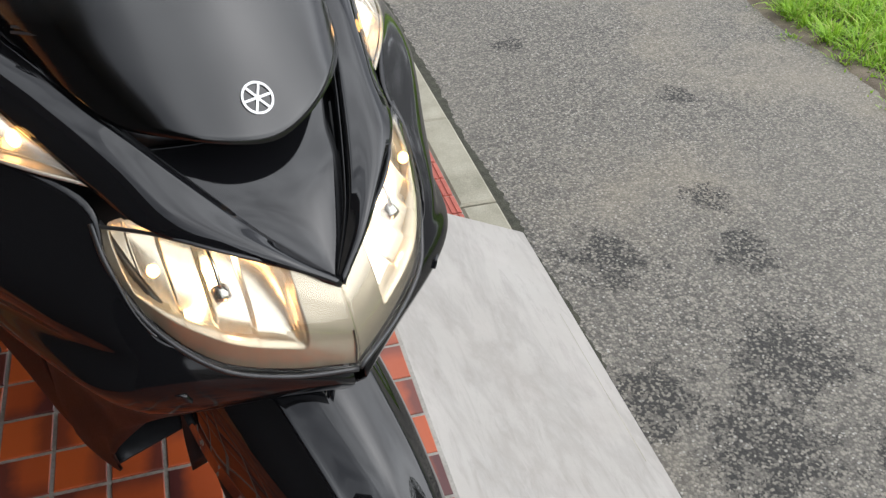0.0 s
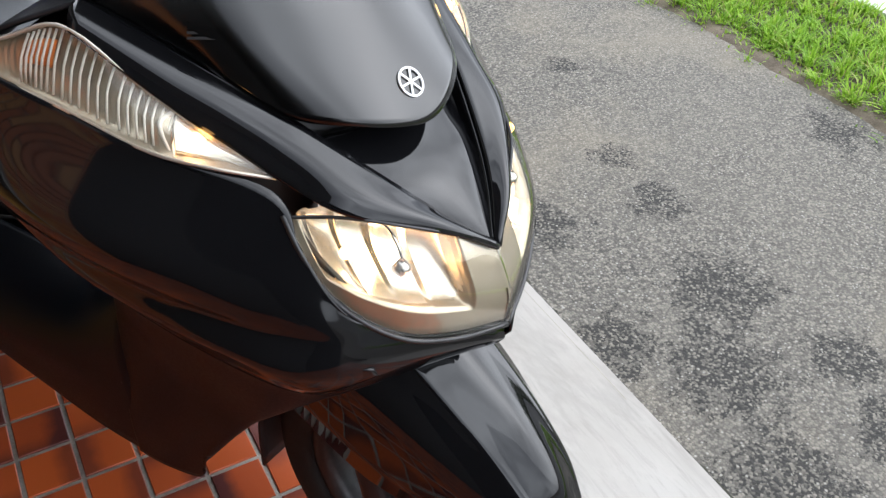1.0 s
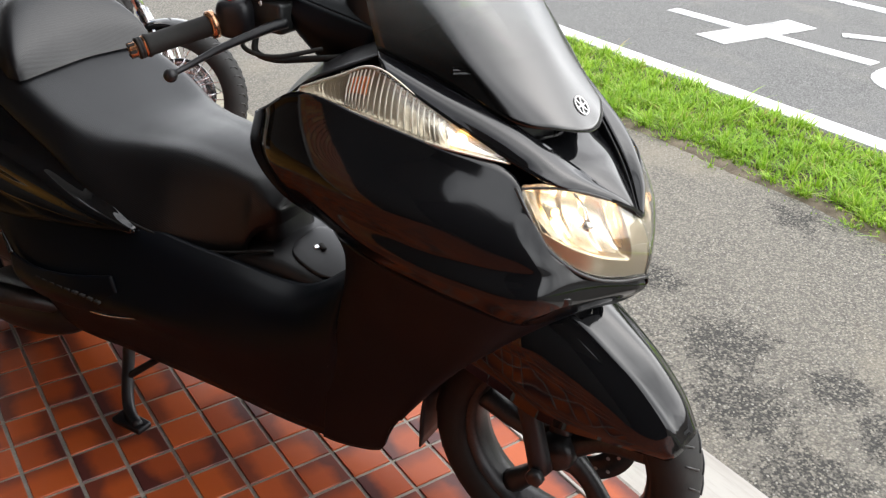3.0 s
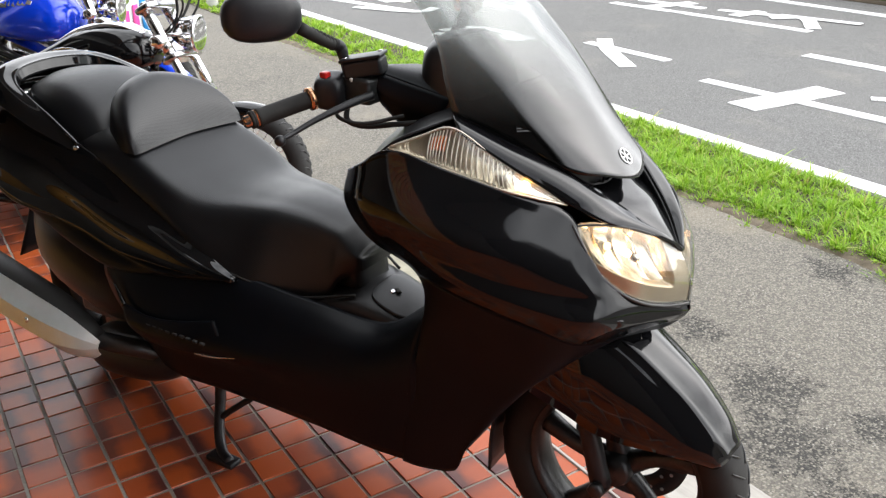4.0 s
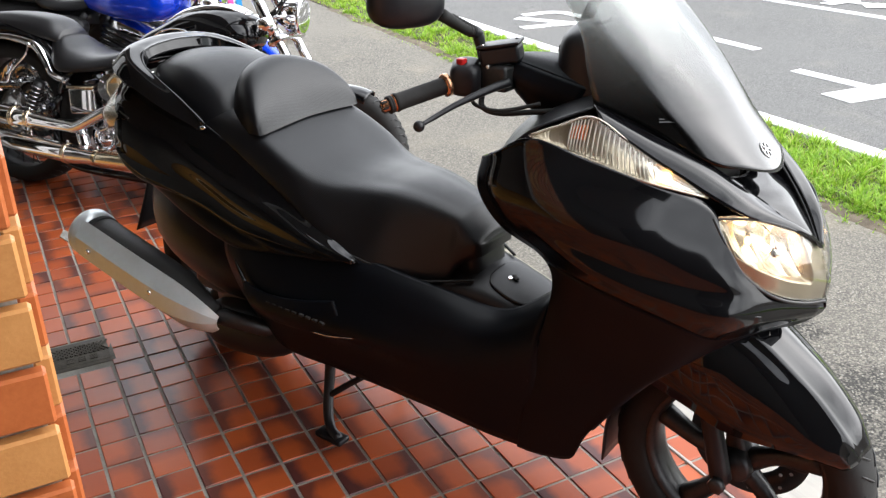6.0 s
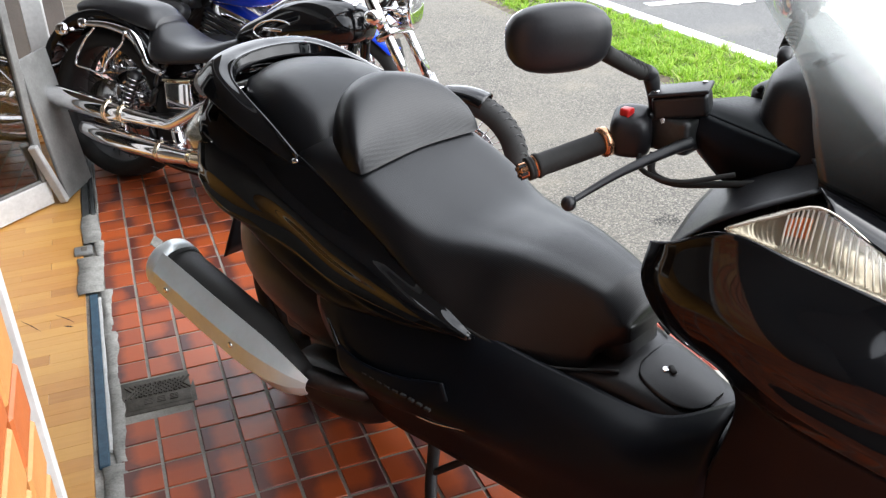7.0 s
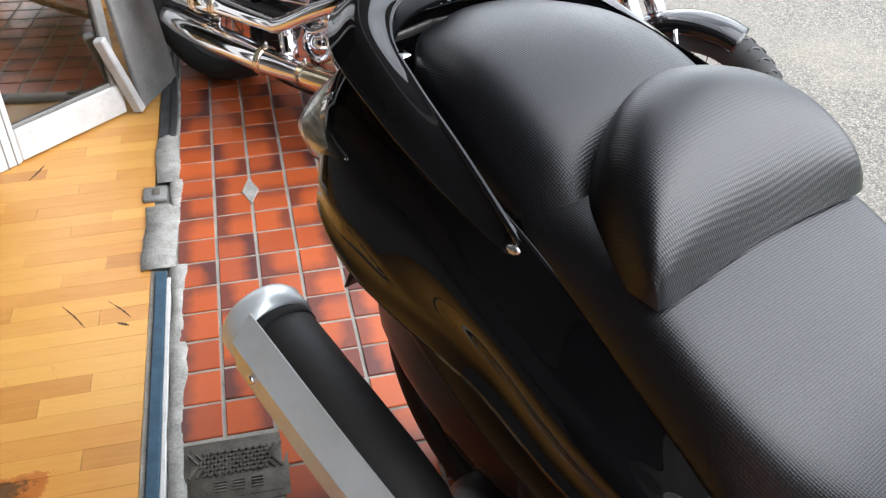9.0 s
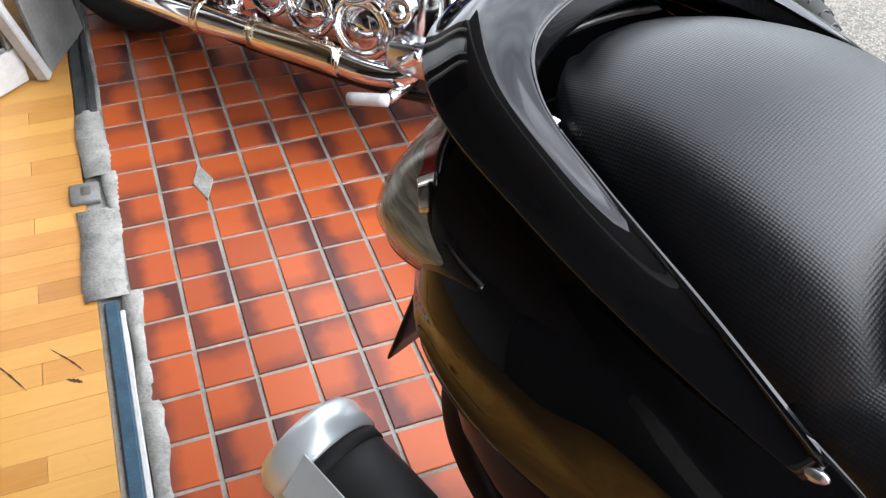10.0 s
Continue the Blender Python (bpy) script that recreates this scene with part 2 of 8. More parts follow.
def thickened(g, thick=0.003, flip=False, closed=False):
    bm = bmesh.new()
    net(bm, g, closed, flip)
    bmesh.ops.remove_doubles(bm, verts=bm.verts[:], dist=1e-5)
    bm.normal_update()
    inner = [(v, v.co - v.normal * thick) for v in bm.verts]
    twin = {v: bm.verts.new(c) for v, c in inner}
    faces = list(bm.faces)
    edges = [e for e in bm.edges if len(e.link_faces) == 1]
    for f in faces:
        try:
            bm.faces.new([twin[v] for v in reversed(f.verts)])
        except ValueError:
            pass
    for e in edges:
        lp = e.link_loops[0]
        a, b = lp.vert, lp.link_loop_next.vert
        try:
            bm.faces.new((b, a, twin[a], twin[b]))
        except ValueError:
            pass
    return bm


def tube(points, radius, n=24, sides=10, bm=None, caps=True):
    """A round bar along a smooth line; radius: one, or one a given point."""
    bm = bm or bmesh.new()
    line = spline(points, n) if len(points) > 1 else points
    rads = [radius] * n if not isinstance(radius, (list, tuple)) else [v.x for v in spline([(r, 0, 0) for r in radius], n)]
    up = Vector((0, 0, 1))
    rings = []
    for i, p in enumerate(line):
        d = (line[min(i + 1, n - 1)] - line[max(i - 1, 0)]).normalized()
        side = d.cross(up if abs(d.z) < 0.95 else Vector((1, 0, 0))).normalized()
        top = side.cross(d)
        rings.append([bm.verts.new(p + (side * math.cos(a) + top * math.sin(a)) * rads[i]) for a in (2 * math.pi * k / sides for k in range(sides))])
    for a, b in zip(rings, rings[1:]):
        for k in range(sides):
            bm.faces.new((a[k], a[(k + 1) % sides], b[(k + 1) % sides], b[k]))
    if caps:
        bm.faces.new(rings[0][::-1])
        bm.faces.new(rings[-1])
    return bm


def lathe(profile, m=Matrix(), sides=40, bm=None, close=False):
    """Turns a profile of (radius, height) round z, then moves it by m."""
    bm = bm or bmesh.new()
    rings = [[bm.verts.new(m @ Vector((r * math.cos(a), r * math.sin(a), z))) for a in (2 * math.pi * k / sides for k in range(sides))] for r, z in profile]
    pairs = list(zip(rings, rings[1:])) + ([(rings[-1], rings[0])] if close else [])
    for a, b in pairs:
        for k in range(sides):
            bm.faces.new((a[k], a[(k + 1) % sides], b[(k + 1) % sides], b[k]))
    if not close:
        for ring, rev in ((rings[0], True), (rings[-1], False)):
            bm.faces.new(ring[::-1] if rev else ring)
    return bm


def along(a, b):
    """A pose at a whose z axis points to b."""
    a, b = Vector(a), Vector(b)
    return Matrix.Translation(a) @ (b - a).to_track_quat("Z", "Y").to_matrix().to_4x4()


def egg(centre, radii, turn=(0, 0, 0), power=2.0, bm=None, seg=24, rings=14):
    own = bmesh.new()
    bmesh.ops.create_uvsphere(own, u_segments=seg, v_segments=rings, radius=1)
    for v in own.verts:
        c = v.co
        if power != 2.0:
            k = (abs(c.x) ** power + abs(c.y) ** power + abs(c.z) ** power) ** (-1 / power)
            v.co = c * k
    m = Matrix.LocRotScale(centre, Euler([radians(a) for a in turn]), radii)
    bmesh.ops.transform(own, matrix=m, verts=own.verts[:])
    return joined(bm, own)


# ---- materials of vehicles ----
def gloss_black(name="black_paint", rough=0.018, ior=1.47):
    m = material(name, (0.0046, 0.0047, 0.0054), 0.3, spec=0.0, coat=1.0)
    m.node_tree.nodes["Principled BSDF"].inputs["Coat IOR"].default_value = ior
    t = Tree(m)
    p = t.local()
    n = t.node("ShaderNodeBump", Strength=0.012, Distance=0.001)
    t.put(n.inputs["Height"], t.noise(7, p, 2))
    t.set("Coat Normal", n.outputs[0])
    dust = t.ramp(t.noise(16, p, 6, 0.75), (0.45, 0.0), (0.75, 0.05))
    t.set("Coat Roughness", t.math("ADD", rough, dust))
    return m


def vinyl():
    """Black vinyl embossed with a fine net of dots."""
    m = material("seat_vinyl", (0.009, 0.009, 0.011), 0.48, spec=0.37)
    t = Tree(m)
    p = t.local()
    sep = t.node("ShaderNodeSeparateXYZ", Vector=p)
    wave = lambda v, pitch: t.math("SINE", t.math("MULTIPLY", v, 2 * math.pi / pitch))
    across = t.math("ADD", sep.outputs[1], t.math("MULTIPLY", sep.outputs[2], 0.35))
    h = t.math("MULTIPLY_ADD", t.math("ADD", wave(sep.outputs[0], 0.0030), wave(across, 0.0030)), 0.25, 0.5)
    t.set("Base Color", t.mix(h, (0.0036, 0.0039, 0.0048), (0.0098, 0.0104, 0.0124)))
    worn_shine = t.noise(11, p, 5)
    t.set("Roughness", t.math("ADD", 0.30, t.math("MULTIPLY", worn_shine, 0.10)))
    t.bump(h, 0.42, 0.0005)
    return m


def glass(name, tint=(1, 1, 1), rough=0.02, clear=0.92, facing=0.03):
    m = material(name, tint, rough)
    nt = m.node_tree
    b = nt.nodes["Principled BSDF"]
    tr, mx, fr = nt.nodes.new("ShaderNodeBsdfTransparent"), nt.nodes.new("ShaderNodeMixShader"), nt.nodes.new("ShaderNodeLayerWeight")
    pw, ml = nt.nodes.new("ShaderNodeMath"), nt.nodes.new("ShaderNodeMath")
    pw.operation, ml.operation = "POWER", "MULTIPLY_ADD"
    pw.inputs[1].default_value, ml.inputs[1].default_value, ml.inputs[2].default_value = 4.0, 0.85, facing
    fr.inputs[0].default_value = 0.5
    gl = nt.nodes.new("ShaderNodeBsdfGlossy")
    tr.inputs[0].default_value = (*[c * clear for c in tint], 1)
    gl.inputs["Roughness"].default_value = rough
    out = nt.nodes["Material Output"]
    nt.nodes.remove(b)
    nt.links.new(fr.outputs["Facing"], pw.inputs[0])
    nt.links.new(pw.outputs[0], ml.inputs[0])
    nt.links.new(ml.outputs[0], mx.inputs[0])
    nt.links.new(tr.outputs[0], mx.inputs[1])
    nt.links.new(gl.outputs[0], mx.inputs[2])
    nt.links.new(mx.outputs[0], out.inputs[0])
    return m


def glowing(name, colour, strength):
    m = material(name, colour, 0.4)
    b = m.node_tree.nodes["Principled BSDF"]
    b.inputs["Emission Color"].default_value = (*colour, 1)
    b.inputs["Emission Strength"].default_value = strength
    return m


M_PAINTB = gloss_black()
M_PAINTF = gloss_black("dulled_black_paint", 0.07, 1.39)
M_SATIN = speckled("black_plastic", (0.008, 0.008, 0.0095), (0.016, 0.016, 0.0185), 20, 0.38, 300, 0.2, 0.0005, 0.34, True)
M_RUBBER = speckled("rubber", (0.009, 0.009, 0.009), (0.022, 0.021, 0.020), 14, 0.75, 160, 0.3, 0.001, 0.35, True)
M_SEAT = vinyl()
M_CHROME = material("chrome", (0.86, 0.86, 0.88), 0.06, 1.0)
M_REFLECT = material("lamp_reflector", (0.55, 0.50, 0.43), 0.22, 0.6)
M_MIRROR = material("lamp_mirror", (0.88, 0.85, 0.80), 0.24, 0.8)
M_ALLOY = speckled("silver_paint", (0.66, 0.71, 0.72), (0.78, 0.83, 0.84), 6, 0.26, 500, 0.05, 0.0003, 0.6, True)
M_ALLOY.node_tree.nodes["Principled BSDF"].inputs["Metallic"].default_value = 0.3
M_HEAT = speckled("heatproof_black", (0.012, 0.0115, 0.011), (0.024, 0.023, 0.022), 9, 0.62, 200, 0.15, 0.0005, 0.35, True)
M_SHEET = material("brushed_sheet", (0.74, 0.79, 0.80), 0.32, 0.45)
_t = Tree(M_SHEET)
_t.set("Roughness", _t.math("ADD", 0.24, _t.math("MULTIPLY", _t.noise(14, _t.local(), 6, 0.7), 0.2)))
_t.set("Base Color", _t.mix(_t.ramp(_t.noise(9, _t.local(), 5, 0.7), (0.4, 0.0), (0.75, 0.6)), (0.76, 0.81, 0.82), (0.60, 0.62, 0.60)))
M_TRIM = material("polished_trim", (0.62, 0.63, 0.66), 0.18, 0.9)
M_COVER = speckled("satin_cover", (0.0021, 0.0029, 0.0045), (0.0038, 0.0050, 0.0078), 7, 0.38, 260, 0.06, 0.0003, 0.14, True)
M_DARKMETAL = speckled("dark_metal", (0.03, 0.03, 0.032), (0.07, 0.07, 0.07), 12, 0.4, 120, 0.3, 0.001, 0.5, True)
M_DARKMETAL.node_tree.nodes["Principled BSDF"].inputs["Metallic"].default_value = 0.7
M_BRONZE = material("bronze_anodised", (0.55, 0.30, 0.17), 0.25, 0.9)
M_SCREEN = glass("screen_acrylic", (0.93, 0.95, 0.94), 0.05, 0.86, 0.055)
_t = M_SCREEN.node_tree
_tc, _sx, _rp = _t.nodes.new("ShaderNodeTexCoord"), _t.nodes.new("ShaderNodeSeparateXYZ"), _t.nodes.new("ShaderNodeValToRGB")
_rp.color_ramp.elements[0].position, _rp.color_ramp.elements[0].color = 0.30, (0.012, 0.012, 0.013, 1)
_rp.color_ramp.elements[1].position, _rp.color_ramp.elements[1].color = 0.68, (0.80, 0.83, 0.82, 1)
_mr = _t.nodes.new("ShaderNodeMapRange")
_mr.inputs["From Min"].default_value, _mr.inputs["From Max"].default_value = 0.85, 1.35
_t.links.new(_tc.outputs["Object"], _sx.inputs[0])
_t.links.new(_sx.outputs[2], _mr.inputs[0])
_t.links.new(_mr.outputs[0], _rp.inputs[0])
_t.links.new(_rp.outputs[0], [n for n in _t.nodes if n.type == "BSDF_TRANSPARENT"][0].inputs[0])
# streaky white haze blended into the acrylic to stand for reflected sky
_hz, _mx, _old = _t.nodes.new("ShaderNodeBsdfDiffuse"), _t.nodes.new("ShaderNodeMixShader"), _t.nodes["Material Output"].inputs[0].links[0].from_socket
_tl, _add = _t.nodes.new("ShaderNodeBsdfTranslucent"), _t.nodes.new("ShaderNodeMixShader")
_hz.inputs[0].default_value = _tl.inputs[0].default_value = (0.80, 0.82, 0.80, 1)
_nz, _mp, _hr, _hm = _t.nodes.new("ShaderNodeTexNoise"), _t.nodes.new("ShaderNodeMapping"), _t.nodes.new("ShaderNodeValToRGB"), _t.nodes.new("ShaderNodeMath")
_mp.inputs["Scale"].default_value, _nz.inputs["Scale"].default_value, _nz.inputs["Detail"].default_value = (1.2, 9.0, 1.2), 3.0, 5.0
_hr.color_ramp.elements[0].position, _hr.color_ramp.elements[0].color = 0.30, (0.12, 0.12, 0.12, 1)
_hr.color_ramp.elements[1].position, _hr.color_ramp.elements[1].color = 0.70, (0.24, 0.24, 0.24, 1)
for n in _t.nodes:
    if n.type == "MATH" and n.operation == "POWER":
        n.inputs[1].default_value = 3.2
    if n.type == "BSDF_GLOSSY":
        n.inputs["Roughness"].default_value = 0.17
_hm.operation = "MULTIPLY"
_t.links.new(_tc.outputs["Object"], _mp.inputs[0])
_t.links.new(_mp.outputs[0], _nz.inputs["Vector"])
_t.links.new(_nz.outputs[0], _hr.inputs[0])
_t.links.new(_hr.outputs[0], _hm.inputs[0])
_t.links.new(_rp.outputs[0], _hm.inputs[1])
_t.links.new(_hm.outputs[0], _mx.inputs[0])
_add.inputs[0].default_value = 0.5
_t.links.new(_hz.outputs[0], _add.inputs[1])
_t.links.new(_tl.outputs[0], _add.inputs[2])
_t.links.new(_old, _mx.inputs[1])
_t.links.new(_add.outputs[0], _mx.inputs[2])
_t.links.new(_mx.outputs[0], _t.nodes["Material Output"].inputs[0])
M_LENS = glass("clear_lens", (0.97, 0.96, 0.92), 0.03, 0.95)
M_AMBER = material("amber_bulb", (0.75, 0.22, 0.04), 0.3)
M_BULB = glowing("headlamp_bulb", (1.0, 0.70, 0.36), 12.0)
M_POSBULB = glowing("position_bulb", (1.0, 0.50, 0.14), 8.0)
M_WHITE = material("white_enamel", (0.75, 0.75, 0.75), 0.35)
M_RED = material("red_plastic", (0.6, 0.02, 0.02), 0.3)
M_REDLENS = material("red_lens", (0.45, 0.01, 0.03), 0.1, coat=1.0)


# ---- the scooter ----
scooter = thing("scooter", "glossy black maxi scooter with lit headlamp, parked on its centre stand", "scooter", pose(0.617, -0.814, 0, 0, 0, -65.16))


def sides(name, rows, nu, nv, mat, thick=0.003, label="", parent=None):
    """The same panel on the right and, mirrored, on the left. Rows are given for the right."""
    a = part(name, shell(rows, nu, nv, thick), mat, parent or scooter, label)
    b = part(name, shell(flipped(rows), nu, nv, thick, flip=True), mat, parent or scooter, label)
    return a, b


FAIRING = [
    [(1.030, -0.250, 0.898), (1.085, -0.285, 0.930), (1.160, -0.297, 0.970), (1.252, -0.265, 0.940), (1.341, -0.239, 0.913), (1.432, -0.172, 0.868), (1.471, -0.177, 0.812), (1.525, -0.152, 0.735), (1.600, -0.006, 0.666)],
    [(1.031, -0.266, 0.842), (1.085, -0.292, 0.860), (1.160, -0.300, 0.880), (1.250, -0.288, 0.862), (1.340, -0.268, 0.828), (1.425, -0.232, 0.785), (1.478, -0.206, 0.750), (1.532, -0.158, 0.702), (1.606, -0.006, 0.652)],
    [(1.072, -0.252, 0.772), (1.110, -0.272, 0.790), (1.170, -0.278, 0.805), (1.250, -0.272, 0.788), (1.345, -0.258, 0.760), (1.430, -0.226, 0.726), (1.484, -0.192, 0.684), (1.538, -0.142, 0.668), (1.602, -0.006, 0.644)],
    [(1.165, -0.214, 0.690), (1.180, -0.224, 0.695), (1.210, -0.232, 0.700), (1.260, -0.230, 0.692), (1.340, -0.218, 0.672), (1.420, -0.196, 0.648), (1.470, -0.168, 0.632), (1.530, -0.118, 0.640), (1.592, -0.006, 0.632)],
    [(1.135, -0.197, 0.520), (1.165, -0.204, 0.512), (1.210, -0.204, 0.512), (1.270, -0.200, 0.520), (1.330, -0.192, 0.530), (1.392, -0.183, 0.540), (1.455, -0.150, 0.588), (1.520, -0.106, 0.630), (1.585, -0.006, 0.625)],
    [(1.100, -0.197, 0.340), (1.130, -0.197, 0.340), (1.170, -0.195, 0.350), (1.220, -0.190, 0.372), (1.270, -0.187, 0.402), (1.335, -0.183, 0.460), (1.445, -0.145, 0.580), (1.512, -0.100, 0.624), (1.578, -0.006, 0.618)],
    [(1.080, -0.187, 0.222), (1.110, -0.184, 0.220), (1.150, -0.178, 0.222), (1.190, -0.170, 0.228), (1.213, -0.170, 0.250), (1.256, -0.183, 0.345), (1.420, -0.120, 0.560), (1.495, -0.080, 0.606), (1.562, -0.006, 0.606)],
]
SHOULDER = ((1.10, 0.865), (1.181, 0.830), (1.255, 0.795), (1.350, 0.764), (1.440, 0.744), (1.505, 0.731), (1.60, 0.700))


def fold(p, rim):
    """The side's round crown and the long swelling below the lamp: a shoulder that faces up, then a slow fall inwards."""
    drop = level(SHOULDER, p.x) - p.z
    size = 0.026 * ease((p.x - 1.13) / 0.14) * ease((1.575 - p.x) / 0.10)
    out = ease(drop / 0.045) * ease((0.30 - drop) / 0.24)
    crown = 0.030 * rim * math.exp(-(((p.x - 1.25) / 0.17) ** 2) - ((p.z - 0.845) / 0.085) ** 2)
    return p + Vector((0.25, -1.0, 0.0)) * (size * out + crown)


FAIR = [[fold(p, ease(j / 16) * ease(i / 12)) for i, p in enumerate(line)] for j, line in enumerate(eased(grid(FAIRING, 72, 80), 700))]
for side in (0, 1):
    half = flipped(FAIR) if side else FAIR
    part("front_fairing", thickened(half[:39], 0.004, bool(side)), M_PAINTF, scooter)
    part("lower_cowl", thickened(half[38:], 0.004, bool(side)), M_COVER, scooter, "satin black lower cowl")

LOWER = [[(x, y, z) for y, z in s] for x, s in (
    (1.130, ((-0.110, 0.600), (-0.170, 0.570), (-0.199, 0.500), (-0.202, 0.420), (-0.196, 0.330), (-0.183, 0.224))),
    (1.000, ((-0.118, 0.508), (-0.165, 0.498), (-0.208, 0.466), (-0.222, 0.410), (-0.212, 0.330), (-0.195, 0.225))),
    (0.850, ((-0.150, 0.528), (-0.188, 0.508), (-0.222, 0.474), (-0.246, 0.410), (-0.226, 0.330), (-0.200, 0.233))),
    (0.700, ((-0.180, 0.556), (-0.212, 0.530), (-0.246, 0.474), (-0.276, 0.408), (-0.236, 0.340), (-0.200, 0.232))),
    (0.550, ((-0.190, 0.585), (-0.225, 0.548), (-0.262, 0.474), (-0.288, 0.398), (-0.240, 0.340), (-0.200, 0.228))),
    (0.360, ((-0.190, 0.640), (-0.240, 0.555), (-0.276, 0.474), (-0.280, 0.415), (-0.238, 0.330), (-0.200, 0.226))),
    (0.220, ((-0.180, 0.690), (-0.215, 0.590), (-0.240, 0.510), (-0.236, 0.450), (-0.212, 0.370), (-0.180, 0.290))),
)]
COVERS = [list(r) for r in zip(*LOWER)]
part("side_cover", shell(COVERS, 44, 26, 0.004), M_COVER, scooter)


def recess(x, z):
    """The foot well: lowers the upper edge of the panel between knee and seat."""
    deep = max(0.0, min(1.0, (x - 0.60) / 0.18)) * max(0.0, min(1.0, (1.16 - x) / 0.05))
    return min(z, 0.60 - 0.255 * deep)


part("side_cover", shell(flipped([[(x, y, recess(x, z)) for x, y, z in r] for r in COVERS]), 44, 26, 0.004, flip=True), M_COVER, scooter, "cover with the foot well cut into its upper edge")

REAR = [[(x, y, z) for y, z in s] for x, s in (
    (0.648, ((-0.204, 0.558), (-0.212, 0.559), (-0.214, 0.556), (-0.213, 0.552), (-0.204, 0.549))),
    (0.550, ((-0.198, 0.602), (-0.230, 0.585), (-0.238, 0.568), (-0.242, 0.548), (-0.225, 0.536))),
    (0.440, ((-0.198, 0.658), (-0.237, 0.614), (-0.240, 0.580), (-0.260, 0.545), (-0.240, 0.520))),
    (0.300, ((-0.196, 0.728), (-0.245, 0.647), (-0.242, 0.600), (-0.270, 0.530), (-0.235, 0.485))),
    (0.150, ((-0.186, 0.785), (-0.238, 0.698), (-0.234, 0.640), (-0.265, 0.548), (-0.190, 0.478))),
    (0.000, ((-0.180, 0.825), (-0.230, 0.752), (-0.238, 0.664), (-0.251, 0.585), (-0.160, 0.510))),
    (-0.120, ((-0.175, 0.850), (-0.230, 0.778), (-0.237, 0.696), (-0.239, 0.640), (-0.130, 0.560))),
    (-0.217, ((-0.150, 0.868), (-0.194, 0.812), (-0.196, 0.745), (-0.200, 0.668), (-0.100, 0.605))),
    (-0.254, ((-0.085, 0.872), (-0.122, 0.832), (-0.126, 0.776), (-0.146, 0.690), (-0.070, 0.630))),
    (-0.278, ((0.0, 0.862), (0.0, 0.830), (0.0, 0.780), (0.0, 0.700), (0.0, 0.650))),
)]
REAR = [list(r) + [(x, -y, z) for x, y, z in r[-2::-1]] for r in zip(*REAR)]
RIDGE_HIGH = ((-0.30, 0.840), (-0.062, 0.797), (0.033, 0.766), (0.121, 0.728), (0.235, 0.692), (0.318, 0.672), (0.421, 0.648), (0.520, 0.606), (0.640, 0.556))
RIDGE_LOW = ((-0.30, 0.640), (-0.093, 0.618), (0.073, 0.606), (0.199, 0.582), (0.291, 0.560), (0.428, 0.540), (0.640, 0.520))


RIDGE_MID = ((-0.30, 0.745), (-0.076, 0.718), (-0.022, 0.699), (0.039, 0.669), (0.200, 0.632), (0.428, 0.590), (0.640, 0.540))


def ridged(p):
    """The middle band of the tail stands proud between two long soft edges and leans out to a crest low down."""
    band = ease((level(RIDGE_HIGH, p.x) - p.z) / 0.016) * ease((p.z - level(RIDGE_LOW, p.x)) / 0.012)
    lift = 0.010 * band * ease((0.62 - p.x) / 0.2) * ease((p.x + 0.30) / 0.12)
    start, crest = level(RIDGE_HIGH, p.x) - 0.012, level(RIDGE_MID, p.x)
    lean = max(0.0, min(1.0, (start - p.z) / (start - crest))) * ease((p.z - level(RIDGE_LOW, p.x) + 0.03) / 0.07)
    lift += 0.023 * lean * ease((0.22 - p.x) / 0.25) * ease((p.x + 0.24) / 0.08)
    return p + Vector((0, math.copysign(lift, p.y), 0))


TAILSIDE = [[ridged(p) for p in line] for line in eased(grid(REAR, 141, 84), 200)]
part("rear_cover", thickened(TAILSIDE[:50], 0.004), M_PAINTB, scooter)
SKIRT = [[p - Vector((0, math.copysign(min(abs(p.y), 0.009), p.y), 0)) for p in line] for line in TAILSIDE[48:]]
part("rear_skirt", thickened(SKIRT, 0.004), M_COVER, scooter, "satin black skirt under the tail")

RAIL = [
    [(0.173, -0.218, 0.793), (0.060, -0.197, 0.826), (-0.060, -0.172, 0.858), (-0.140, -0.146, 0.880), (-0.185, -0.095, 0.896), (-0.200, 0.0, 0.902)],
    [(0.175, -0.219, 0.799), (0.060, -0.198, 0.840), (-0.060, -0.174, 0.874), (-0.142, -0.150, 0.898), (-0.190, -0.100, 0.918), (-0.206, 0.0, 0.925)],
    [(0.172, -0.226, 0.798), (0.050, -0.214, 0.846), (-0.080, -0.198, 0.889), (-0.185, -0.172, 0.922), (-0.245, -0.115, 0.940), (-0.270, 0.0, 0.947)],
    [(0.167, -0.231, 0.793), (0.040, -0.232, 0.826), (-0.090, -0.222, 0.858), (-0.212, -0.196, 0.884), (-0.288, -0.132, 0.902), (-0.318, 0.0, 0.908)],
    [(0.160, -0.226, 0.788), (0.038, -0.220, 0.798), (-0.100, -0.200, 0.815), (-0.205, -0.172, 0.838), (-0.270, -0.110, 0.852), (-0.300, 0.0, 0.860)],
]
RAIL[1] = [(x, y, z + 0.009) for x, y, z in RAIL[1]]
RAIL[2] = [(x, y, z - 0.008 * (x < 0.16)) for x, y, z in RAIL[2]]
RAIL[3] = [(x, y, z - 0.004 * (x < 0.16)) for x, y, z in RAIL[3]]
blend = lambda a, b, f: [tuple(Vector(p).lerp(Vector(q), f)) for p, q in zip(a, b)]
